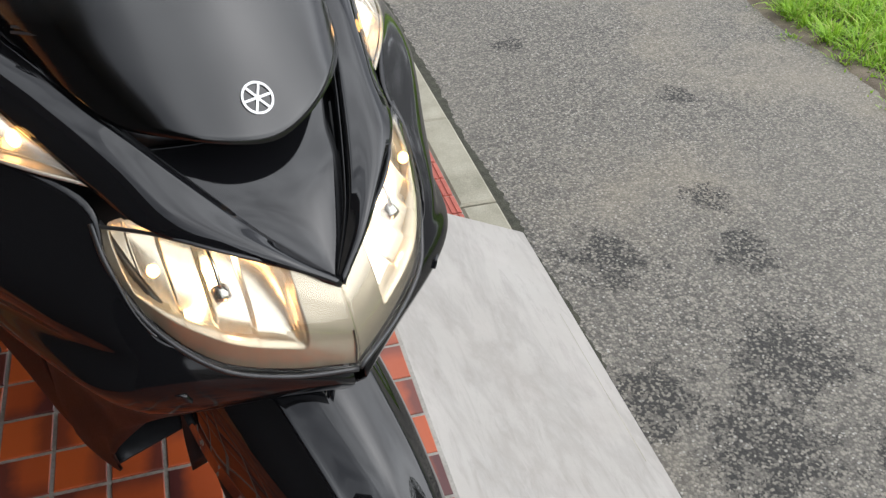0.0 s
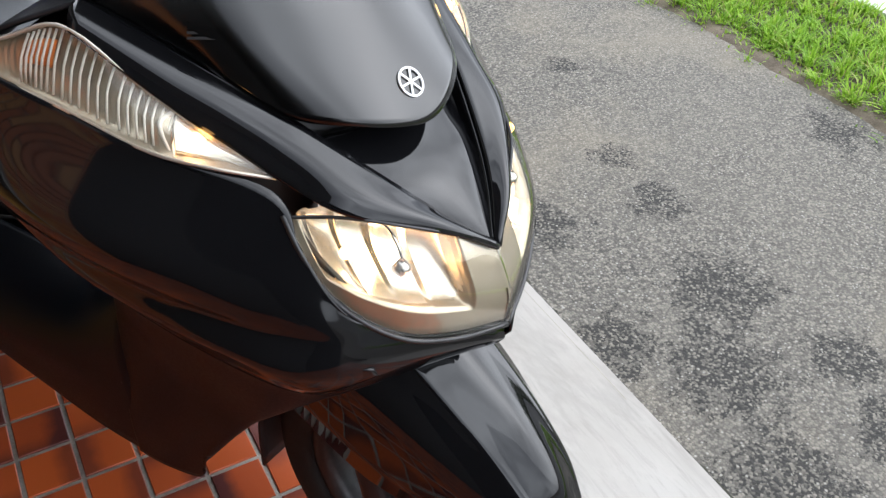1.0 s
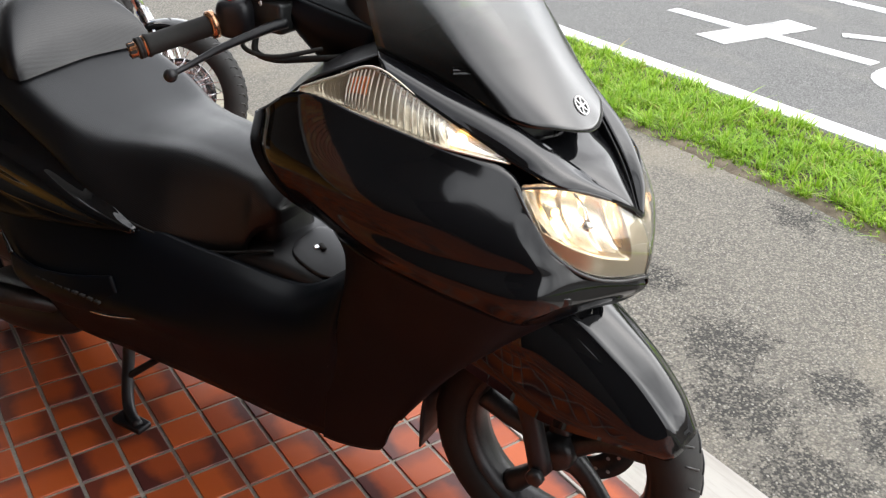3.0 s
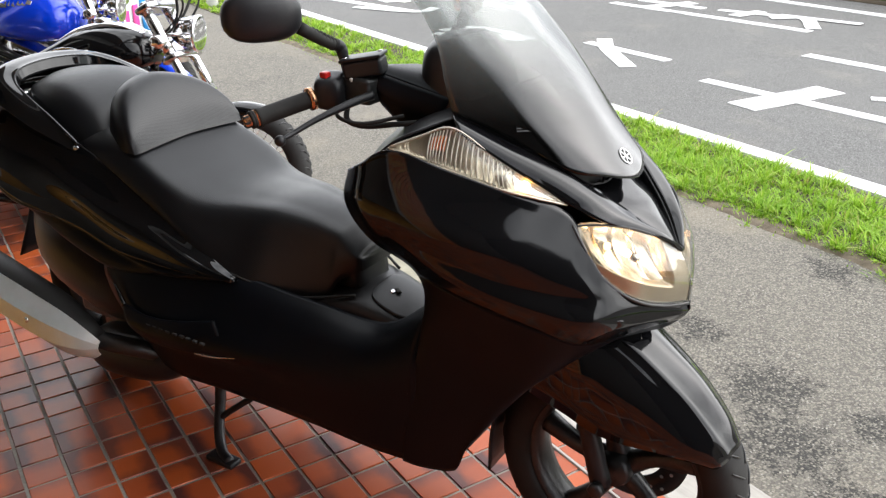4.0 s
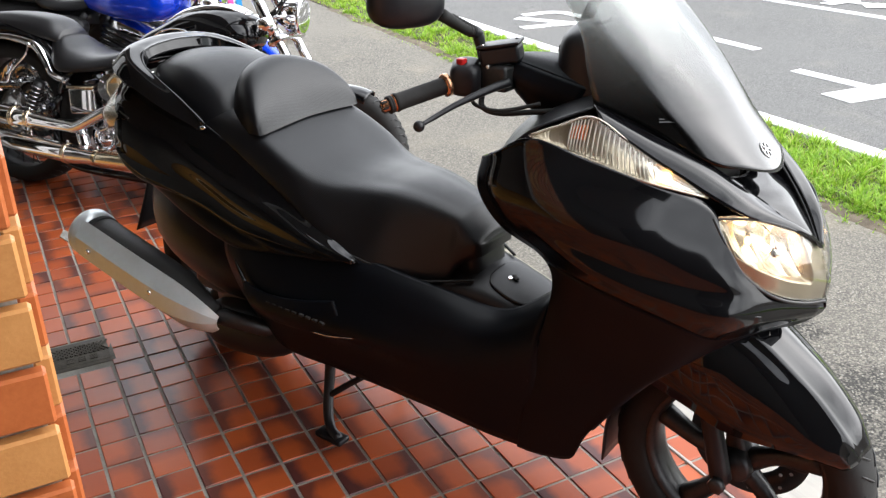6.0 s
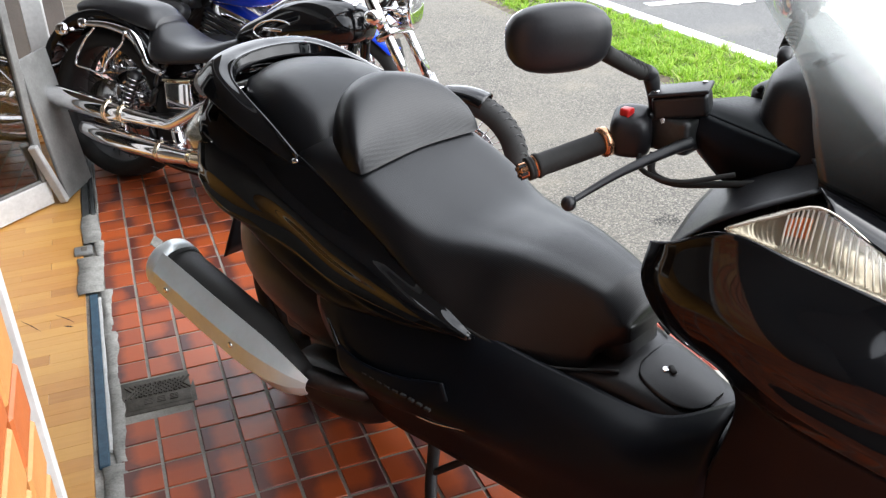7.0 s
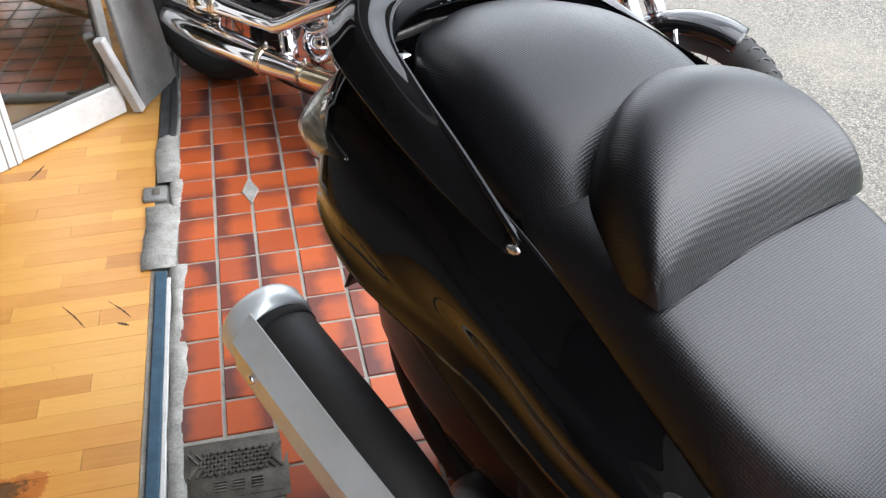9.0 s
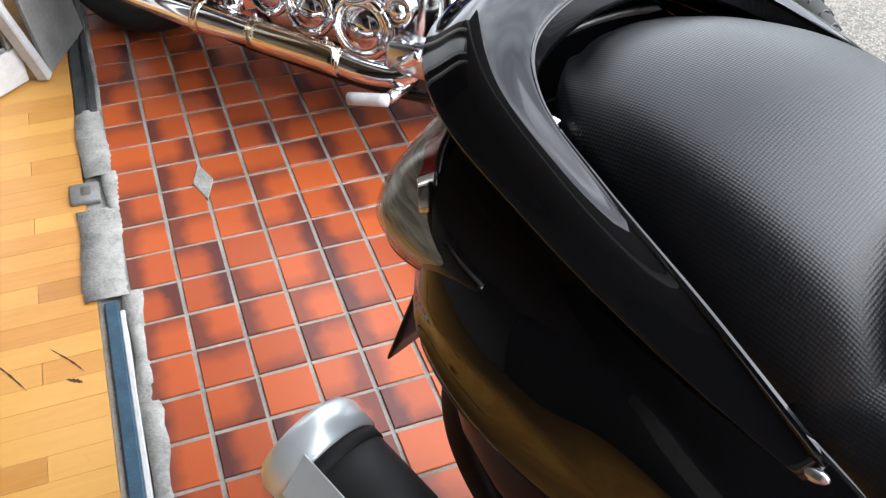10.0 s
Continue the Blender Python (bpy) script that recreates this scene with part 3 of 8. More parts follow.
RAIL = [RAIL[0], blend(RAIL[1], RAIL[0], 0.15), RAIL[1], blend(RAIL[1], RAIL[2], 0.12), RAIL[2], blend(RAIL[2], RAIL[3], 0.85), RAIL[3], blend(RAIL[3], RAIL[4], 0.15), RAIL[4]]
RAIL = [r + [(x, -y, z) for x, y, z in r[-2::-1]] for r in RAIL]
part("grab_rail", shell(RAIL, 97, 40, 0.004), M_PAINTB, scooter)

# seat: rider's half, back pad, passenger's half
def saddle(name, sections, label=""):
    """Sections of x, top height, then shoulder and skirt as (half width, height)."""
    rows = []
    for x, top, (w1, z1), (w2, z2) in sections:
        right = [(x, -w2 * 0.96, z2 - 0.02), (x, -w2, z2), (x, -(w1 + w2) / 2 - 0.008, z1 * 0.45 + z2 * 0.55 + 0.006), (x, -w1, z1), (x, -w1 * 0.5, top - (top - z1) * 0.22)]
        rows.append(right + [(x, 0, top)] + [(a, -b, c) for a, b, c in right[::-1]])
    bm = bmesh.new()
    g = grid(rows, 49, 8 * len(rows))
    vs = net(bm, g, flip=True)
    bm.faces.new(vs[0])
    bm.faces.new(vs[-1][::-1])
    return part(name, bm, M_SEAT, scooter, label)


seat = saddle("rider_seat", (
    (0.895, 0.612, (0.040, 0.608), (0.062, 0.600)), (0.886, 0.636, (0.058, 0.626), (0.074, 0.598)), (0.850, 0.670, (0.070, 0.652), (0.098, 0.575)), (0.825, 0.680, (0.078, 0.660), (0.117, 0.526)),
    (0.770, 0.696, (0.090, 0.676), (0.150, 0.526)), (0.690, 0.707, (0.108, 0.690), (0.187, 0.546)), (0.600, 0.707, (0.127, 0.692), (0.203, 0.566)),
    (0.510, 0.712, (0.150, 0.700), (0.207, 0.618)), (0.420, 0.744, (0.168, 0.738), (0.204, 0.668)), (0.320, 0.790, (0.164, 0.784), (0.200, 0.718)),
    (0.230, 0.830, (0.156, 0.812), (0.193, 0.755)), (0.130, 0.850, (0.140, 0.822), (0.182, 0.786))), "ribbed black vinyl rider's seat")
pillion = saddle("passenger_seat", (
    (0.190, 0.830, (0.120, 0.815), (0.172, 0.775)), (0.130, 0.880, (0.128, 0.862), (0.180, 0.792)), (0.050, 0.912, (0.130, 0.892), (0.176, 0.816)), (-0.030, 0.924, (0.122, 0.904), (0.162, 0.838)),
    (-0.110, 0.918, (0.098, 0.900), (0.136, 0.856)), (-0.165, 0.902, (0.066, 0.888), (0.096, 0.866)), (-0.192, 0.884, (0.030, 0.878), (0.050, 0.868))))
PAD = []
for y, pts in ((-0.176, ((0.322, 0.790), (0.318, 0.806), (0.310, 0.818), (0.302, 0.820), (0.294, 0.812), (0.288, 0.790))),
               (-0.162, ((0.325, 0.790), (0.314, 0.826), (0.295, 0.850), (0.272, 0.854), (0.252, 0.838), (0.240, 0.798))),
               (-0.130, ((0.324, 0.792), (0.305, 0.845), (0.270, 0.886), (0.232, 0.895), (0.200, 0.874), (0.182, 0.818))),
               (-0.074, ((0.321, 0.795), (0.296, 0.858), (0.252, 0.910), (0.206, 0.924), (0.162, 0.902), (0.136, 0.844))),
               (0.000, ((0.318, 0.797), (0.290, 0.864), (0.245, 0.920), (0.200, 0.937), (0.146, 0.918), (0.104, 0.852)))):
    PAD.append([(x, y, z) for x, z in pts])
PAD = PAD + [[(x, -y, z) for x, y, z in r] for r in PAD[-2::-1]]
bm = bmesh.new()
vs = net(bm, grid(PAD, 30, 48), flip=True)
bm.faces.new(vs[0]), bm.faces.new(vs[-1][::-1])
part("back_pad", bm, M_SEAT, scooter, "domed black vinyl back rest pad")

# floor tunnel with fuel lid and keyhole
TUNNEL = []
for x, w, zc, zl in ((0.780, 0.150, 0.545, 0.470), (0.860, 0.130, 0.541, 0.460), (0.920, 0.118, 0.530, 0.440), (0.980, 0.108, 0.513, 0.420), (1.050, 0.102, 0.490, 0.400), (1.100, 0.100, 0.500, 0.400), (1.132, 0.100, 0.600, 0.500)):
    half = [(x, -w, zl), (x, -w * 0.86, zc - 0.030), (x, -w * 0.5, zc - 0.008)]
    TUNNEL.append(half + [(x, 0, zc)] + [(a, -b, c) for a, b, c in half[::-1]])
part("floor_tunnel", shell(TUNNEL, 33, 36, 0.003, flip=True), M_SATIN, scooter)
LID = []
for x, w, z in ((0.908, 0.040, 0.534), (0.922, 0.066, 0.531), (0.960, 0.074, 0.520), (1.000, 0.070, 0.507), (1.030, 0.050, 0.497), (1.042, 0.020, 0.494)):
    LID.append([(x, y * w, z + 0.005 - 0.030 * abs(y * w / 0.1) ** 2.2) for y in (-1, -0.6, 0, 0.6, 1)])
lid = part("fuel_lid", shell(LID, 21, 20, 0.006, flip=True), M_SATIN, scooter)
part("keyhole", lathe([(0.007, -0.004), (0.007, 0.002), (0.0055, 0.0025), (0.001, 0.0015)], along((0.948, -0.022, 0.527), (0.960, -0.030, 0.627)), 18), M_CHROME, lid)
flap = box(-0.010, 0.010, -0.006, 0.006, -0.003, 0.003, 0.002)
bmesh.ops.transform(flap, matrix=pose(0.958, -0.016, 0.528, 0, 12, -30), verts=flap.verts[:])
part("keyhole_cover", flap, M_RUBBER, lid)
part("seat_front_cover", egg((0.846, 0, 0.562), (0.036, 0.066, 0.056), (0, -6, 0), 5.0), M_SATIN, scooter, "plain black plastic cover under the seat's front lip")
for sd in (-1, 1):
    for k in range(8):
        y = 0.012 + 0.0075 * k
        x = 0.897 - 0.006 * (k / 7) ** 2 * 2
        part("pleat", tube([(x - 0.018, sd * (y + 0.004), 0.628 - 0.0010 * k), (x - 0.005, sd * (y + 0.001), 0.613 - 0.0008 * k), (x - 0.004, sd * y, 0.600)], [0.0006, 0.0020, 0.0012], 8, 6), M_SEAT, seat)
part("floor_board", box(0.62, 1.12, -0.205, 0.02, 0.400, 0.440, 0.01, 2), M_SATIN, scooter)
part("floor_board", box(0.62, 1.12, 0.022, 0.235, 0.290, 0.325, 0.01, 2), M_SATIN, scooter)

# leg shield behind the fairing
SHIELD = [[(1.045, -0.250, 0.880), (1.060, -0.150, 0.930), (1.070, -0.060, 0.950), (1.072, 0, 0.952), (1.070, 0.060, 0.950), (1.060, 0.150, 0.930), (1.045, 0.250, 0.880)],
          [(1.074, -0.245, 0.774), (1.085, -0.150, 0.790), (1.060, -0.060, 0.800), (1.055, 0, 0.800), (1.060, 0.060, 0.800), (1.085, 0.150, 0.790), (1.074, 0.245, 0.774)],
          [(1.167, -0.210, 0.690), (1.165, -0.150, 0.690), (1.140, -0.060, 0.680), (1.130, 0, 0.680), (1.140, 0.060, 0.680), (1.165, 0.150, 0.690), (1.167, 0.210, 0.690)],
          [(1.125, -0.195, 0.500), (1.130, -0.150, 0.500), (1.125, -0.060, 0.520), (1.120, 0, 0.520), (1.125, 0.060, 0.520), (1.130, 0.150, 0.500), (1.125, 0.195, 0.500)]]
part("leg_shield", shell(SHIELD, 31, 20, 0.004), M_SATIN, scooter)
DASH = [[(1.045, y, z) for y, z in ((-0.250, 0.884), (-0.150, 0.935), (0, 0.955), (0.150, 0.935), (0.250, 0.884))],
        [(1.130, y, z) for y, z in ((-0.262, 0.965), (-0.150, 0.985), (0, 0.990), (0.150, 0.985), (0.262, 0.965))],
        [(1.225, y, z) for y, z in ((-0.205, 1.012), (-0.120, 1.020), (0, 1.022), (0.120, 1.020), (0.205, 1.012))]]
part("dashboard", shell(DASH, 25, 16, 0.004, flip=True), M_SATIN, scooter)

# small angular wing below the lamp
sides("wing_panel", [[(1.421, -0.224, 0.712), (1.456, -0.218, 0.705), (1.501, -0.198, 0.694), (1.541, -0.160, 0.686)],
                     [(1.441, -0.226, 0.690), (1.471, -0.218, 0.680), (1.506, -0.194, 0.676), (1.542, -0.158, 0.680)],
                     [(1.465, -0.216, 0.664), (1.485, -0.208, 0.660), (1.511, -0.188, 0.664), (1.542, -0.156, 0.676)]], 24, 10, M_PAINTF, 0.005)
# nose, screen and lamps
STRIP_TOP = [(1.222, -0.200, 1.014), (1.308, -0.164, 0.972), (1.370, -0.140, 0.941), (1.430, -0.115, 0.906), (1.498, -0.074, 0.852), (1.542, -0.042, 0.811), (1.581, -0.0005, 0.7695)]
STRIP_LOW = [(1.249, -0.232, 0.998), (1.346, -0.200, 0.934), (1.390, -0.182, 0.906), (1.436, -0.163, 0.876), (1.494, -0.137, 0.846), (1.562, -0.050, 0.802), (1.582, -0.0005, 0.767)]
STRIP_MID = [((a[0] + b[0]) / 2 + 0.004, (a[1] + b[1]) / 2 - 0.006 * (i < 6), (a[2] + b[2]) / 2 + 0.006 * (i < 6)) for i, (a, b) in enumerate(zip(STRIP_TOP, STRIP_LOW))]
STRIP_IN = [(x - 0.006, y + 0.006 * (i < 6), z - 0.018 * (i < 6)) for i, (x, y, z) in enumerate(STRIP_TOP)]
sides("nose_strip", [STRIP_TOP, STRIP_MID, STRIP_LOW], 60, 10, M_PAINTB, 0.004)
sides("nose_strip_inner", [STRIP_IN, STRIP_TOP], 60, 4, M_PAINTB, 0.003)
BEAK = [[(x0, -w, z0), (x0 + (x1 - x0) * 0.65, -w * 0.5, z0 + (z1 - z0) * 0.5), (x1, 0, z1), (x0 + (x1 - x0) * 0.65, w * 0.5, z0 + (z1 - z0) * 0.5), (x0, w, z0)]
        for x0, w, z0, x1, z1 in ((1.418, 0.112, 0.890, 1.436, 0.876), (1.458, 0.092, 0.862, 1.478, 0.858), (1.497, 0.070, 0.840, 1.516, 0.834), (1.541, 0.040, 0.802, 1.554, 0.799), (1.5795, 0.002, 0.7685, 1.580, 0.7685))]
part("nose_beak", shell(BEAK, 33, 30, 0.004, flip=True), M_PAINTB, scooter)
INNER = [
    [(1.222, -0.198, 1.010), (1.308, -0.163, 0.968), (1.370, -0.136, 0.932), (1.405, -0.106, 0.888), (1.420, -0.056, 0.872), (1.424, -0.001, 0.866)],
    [(1.212, -0.186, 1.034), (1.270, -0.160, 1.010), (1.330, -0.132, 0.980), (1.372, -0.100, 0.954), (1.410, -0.050, 0.930), (1.420, -0.001, 0.924)],
    [(1.190, -0.150, 1.030), (1.230, -0.130, 1.022), (1.270, -0.105, 1.004), (1.300, -0.080, 0.985), (1.325, -0.040, 0.970), (1.330, -0.001, 0.966)],
]
sides("inner_cowl", INNER, 30, 14, M_SATIN, 0.003)
SCREEN = [
    [(1.222, -0.200, 1.020), (1.308, -0.167, 0.981), (1.381, -0.146, 0.943), (1.425, -0.124, 0.921), (1.463, -0.086, 0.912), (1.486, -0.043, 0.900), (1.494, 0, 0.892)],
    [(1.206, -0.198, 1.070), (1.265, -0.180, 1.045), (1.330, -0.155, 1.015), (1.375, -0.125, 0.990), (1.410, -0.085, 0.970), (1.430, -0.043, 0.959), (1.437, 0, 0.955)],
    [(1.190, -0.190, 1.120), (1.235, -0.172, 1.110), (1.280, -0.145, 1.090), (1.315, -0.115, 1.071), (1.345, -0.080, 1.054), (1.360, -0.040, 1.045), (1.366, 0, 1.042)],
    [(1.160, -0.180, 1.165), (1.190, -0.163, 1.165), (1.220, -0.138, 1.155), (1.245, -0.110, 1.145), (1.265, -0.075, 1.135), (1.277, -0.037, 1.130), (1.282, 0, 1.128)],
    [(1.112, -0.168, 1.215), (1.130, -0.152, 1.225), (1.150, -0.128, 1.230), (1.165, -0.100, 1.230), (1.178, -0.070, 1.228), (1.186, -0.035, 1.226), (1.190, 0, 1.225)],
    [(1.060, -0.145, 1.265), (1.066, -0.130, 1.285), (1.075, -0.110, 1.300), (1.082, -0.085, 1.308), (1.090, -0.060, 1.312), (1.094, -0.030, 1.315), (1.096, 0, 1.316)],
]
SCREEN = [r + [(x, -y, z) for x, y, z in r[-2::-1]] for r in SCREEN]
screen = part("windscreen", shell(SCREEN, 65, 40, 0.003), M_SCREEN, scooter, "clear acrylic windscreen with smoked lower part")

LAMP = [
    [(1.448, -0.175, 0.846), (1.490, -0.140, 0.844), (1.532, -0.100, 0.830), (1.560, -0.050, 0.802), (1.580, -0.002, 0.767)],
    [(1.462, -0.178, 0.828), (1.508, -0.147, 0.816), (1.549, -0.106, 0.797), (1.577, -0.052, 0.768), (1.594, -0.002, 0.740)],
    [(1.478, -0.177, 0.803), (1.526, -0.150, 0.776), (1.566, -0.110, 0.752), (1.592, -0.054, 0.728), (1.606, -0.002, 0.706)],
    [(1.500, -0.168, 0.766), (1.530, -0.148, 0.734), (1.560, -0.118, 0.710), (1.586, -0.064, 0.688), (1.605, -0.002, 0.670)],
]
LAMP = [[(x + (0.002 if abs(y) < 0.003 else 0), 0 if abs(y) < 0.003 else y, z) for x, y, z in r] for r in LAMP]


def fluted(rows, nu, nv, depth, pitch, rise, flip=False):
    """A lamp's inside: its rim lies on the net, its middle is a fluted hollow. depth(p, u, v): how far back."""
    bm = bmesh.new()
    g = grid(rows, nu, nv)
    out, deep = [], []
    for j, line in enumerate(g):
        row = []
        for i, p in enumerate(line):
            d = depth(p, i / (nu - 1), j / (nv - 1))
            saw = ((i / (nu - 1)) / pitch) % 1.0
            deep.append(d)
            row.append(p + Vector((-1, -0.25 * (1 if p.y > 0 else -1), -0.05)) * (0.004 + d + rise * saw * min(1, d / 0.02)))
        out.append(row)
    vs = net(bm, out, flip=flip)
    mirror = {v for k, v in enumerate(q for line in vs for q in line) if deep[k] > 0.012}
    for f in bm.faces:
        f.material_index = int(all(v in mirror for v in f.verts))
    return bm


def lamp_depth(p, u, v):
    a, b = 1 - ((u - 0.42) / 0.36) ** 2, 1 - ((v - 0.36) / 0.40) ** 2
    return 0.050 * max(0, a) ** 0.5 * max(0, b) ** 0.5


lamp = part("headlamp", tube([(1.444, -0.170, 0.846), (1.470, -0.160, 0.800), (1.500, -0.150, 0.766)], 0.004, 8, 8), M_DARKMETAL, scooter, "lit headlamp pair, silvered inside, under one clear lens")
for s in (-1, 1):
    half = LAMP if s < 0 else flipped(LAMP)
    part("reflector", fluted(half, 120, 48, lamp_depth, 0.15, 0.007, flip=s > 0), (M_REFLECT, M_MIRROR), lamp, "fluted silvered reflector")
    part("lens", shell(half, 50, 24, 0.002, flip=s > 0), M_LENS, lamp)
    aim = along((1.512, s * 0.100, 0.786), (1.612, s * 0.114, 0.752))
    part("bulb", lathe([(0.001, -0.012), (0.006, -0.010), (0.0065, 0.008), (0.004, 0.014), (0.001, 0.015)], aim, 16), M_BULB, lamp)
    part("bulb_cap", lathe([(0.009, 0.016), (0.010, 0.020), (0.008, 0.030), (0.001, 0.032)], aim, 18), M_TRIM, lamp)
    part("cap_stay", tube([aim @ Vector((0, 0.009, 0.022)), aim @ Vector((0, 0.026, 0.006)), aim @ Vector((0, 0.034, -0.020))], 0.0022, 10, 6), M_CHROME, lamp)
    part("side_bulb", egg((1.500, s * 0.150, 0.812), (0.006, 0.006, 0.007)), M_POSBULB, lamp)
    rim = [(1.446, s * 0.177, 0.849), (1.470, s * 0.180, 0.814), (1.498, s * 0.171, 0.766), (1.530, s * 0.150, 0.730), (1.562, s * 0.120, 0.705), (1.588, s * 0.066, 0.683), (1.607, s * 0.001, 0.665)]
    part("rim", tube(rim, 0.0032, 40, 8), M_DARKMETAL, lamp)
    upper = [(x + 0.001, y if s < 0 else -y, z + 0.001) for x, y, z in LAMP[0]]
    part("upper_rim", tube(upper, 0.002, 30, 6), M_DARKMETAL, lamp)

SIGNAL = [
    [(1.158, -0.297, 0.974), (1.200, -0.264, 0.990), (1.246, -0.233, 1.002), (1.320, -0.210, 0.951), (1.382, -0.187, 0.912), (1.429, -0.164, 0.881)],
    [(1.158, -0.298, 0.973), (1.203, -0.278, 0.976), (1.250, -0.254, 0.975), (1.330, -0.230, 0.938), (1.387, -0.200, 0.908), (1.429, -0.165, 0.880)],
    [(1.158, -0.298, 0.972), (1.205, -0.284, 0.957), (1.252, -0.267, 0.942), (1.341, -0.242, 0.915), (1.391, -0.208, 0.898), (1.429, -0.165, 0.879)],
]
def signal_depth(p, u, v):
    return 0.022 * max(0.0, 1 - ((v - 0.5) / 0.5) ** 2) ** 0.5 * min(1.0, 6 * u * (1 - u)) * (0.15 if 0.64 < u < 0.70 else 1)


for side in (0, 1):
    rows = flipped(SIGNAL) if side else SIGNAL
    s = 1 if side else -1
    signal = part("turn_signal", fluted(rows, 120, 16, signal_depth, 0.024, 0.0014, flip=bool(side)), (M_REFLECT, M_REFLECT), scooter, "clear turn signal with a lit position bulb")
    part("lens", shell(rows, 36, 14, 0.002, flip=bool(side)), M_LENS, signal)
    part("edge_trim", tube([(x, y, z + 0.001) for x, y, z in rows[0]], 0.0022, 30, 6), M_REFLECT, signal)
    part("edge_trim", tube([(x, y, z - 0.001) for x, y, z in rows[-1]], 0.0022, 30, 6), M_REFLECT, signal)
    lines = [spline(r, 201) for r in rows]
    inward = Vector((-0.004, -s * 0.006, -0.002))
    for k in range(20):
        u = 0.27 + 0.395 * k / 19
        a, b, c = (l[int(u * 200)] + inward for l in lines)
        part("rib", tube([a.lerp(b, 0.12), b, c.lerp(b, 0.12)], 0.0013, 5, 6), M_WHITE, signal)
        if 1 <= k <= 5:
            b2 = Vector((b.x, b.y, b.z)) - Vector((0.002, s * 0.004, 0))
            part("amber_bar", tube([b2.lerp(a, 0.55), b2, b2.lerp(c, 0.25)], 0.0028, 5, 6), M_AMBER, signal)
    part("cell_frame", tube([lines[0][134] + inward, lines[1][128] + inward, lines[2][134] + inward], 0.0026, 12, 8), M_WHITE, signal)
    CELL = [[l[int(u * 200)].lerp(lines[1][int(u * 200)], 0.10) + inward * (1.0 + 1.1 * math.sin(math.pi * k / 7)) for k, u in enumerate(0.672 + 0.042 * q for q in range(8))] for l in lines]
    part("position_cell", shell(CELL, 24, 12, 0.002, flip=bool(side)), M_MIRROR, signal, "smooth silvered cell of the position lamp")
    part("position_bulb", egg((1.366, s * 0.200, 0.912), (0.010, 0.006, 0.009)), M_POSBULB, signal)

for s in (-1, 1):
    for name, at, watts, colour in (("headlamp_light", (1.563, s * 0.100, 0.756), 0.028, (1.0, 0.52, 0.20)), ("position_light", (1.376, s * 0.212, 0.918), 0.014, (1.0, 0.50, 0.14))):
        glow = new(name, bpy.data.lights.new(name, "POINT"))
        glow.data.energy, glow.data.shadow_soft_size, glow.data.color = watts, 0.008, colour
        glow.parent = scooter
        glow.location = at

# round badge on the screen's foot: a ring and a six-armed star
badge = lathe([(0.0165, 0), (0.0165, 0.0016), (0.0142, 0.0016), (0.0142, 0)], Matrix(), 40, close=True)
for k in range(3):
    joined(badge, box(-0.0138, 0.0138, -0.0012, 0.0012, 0, 0.0015))
    bmesh.ops.rotate(badge, verts=badge.verts[:], cent=(0, 0, 0), matrix=Matrix.Rotation(radians(60), 3, "Z"))
bmesh.ops.transform(badge, matrix=along((1.4645, 0, 0.9245), (1.4645 + 0.74, 0, 0.9245 + 0.67)), verts=badge.verts[:])
part("badge", badge, M_WHITE, scooter, "white ring badge with star-shaped bars", smooth=False)

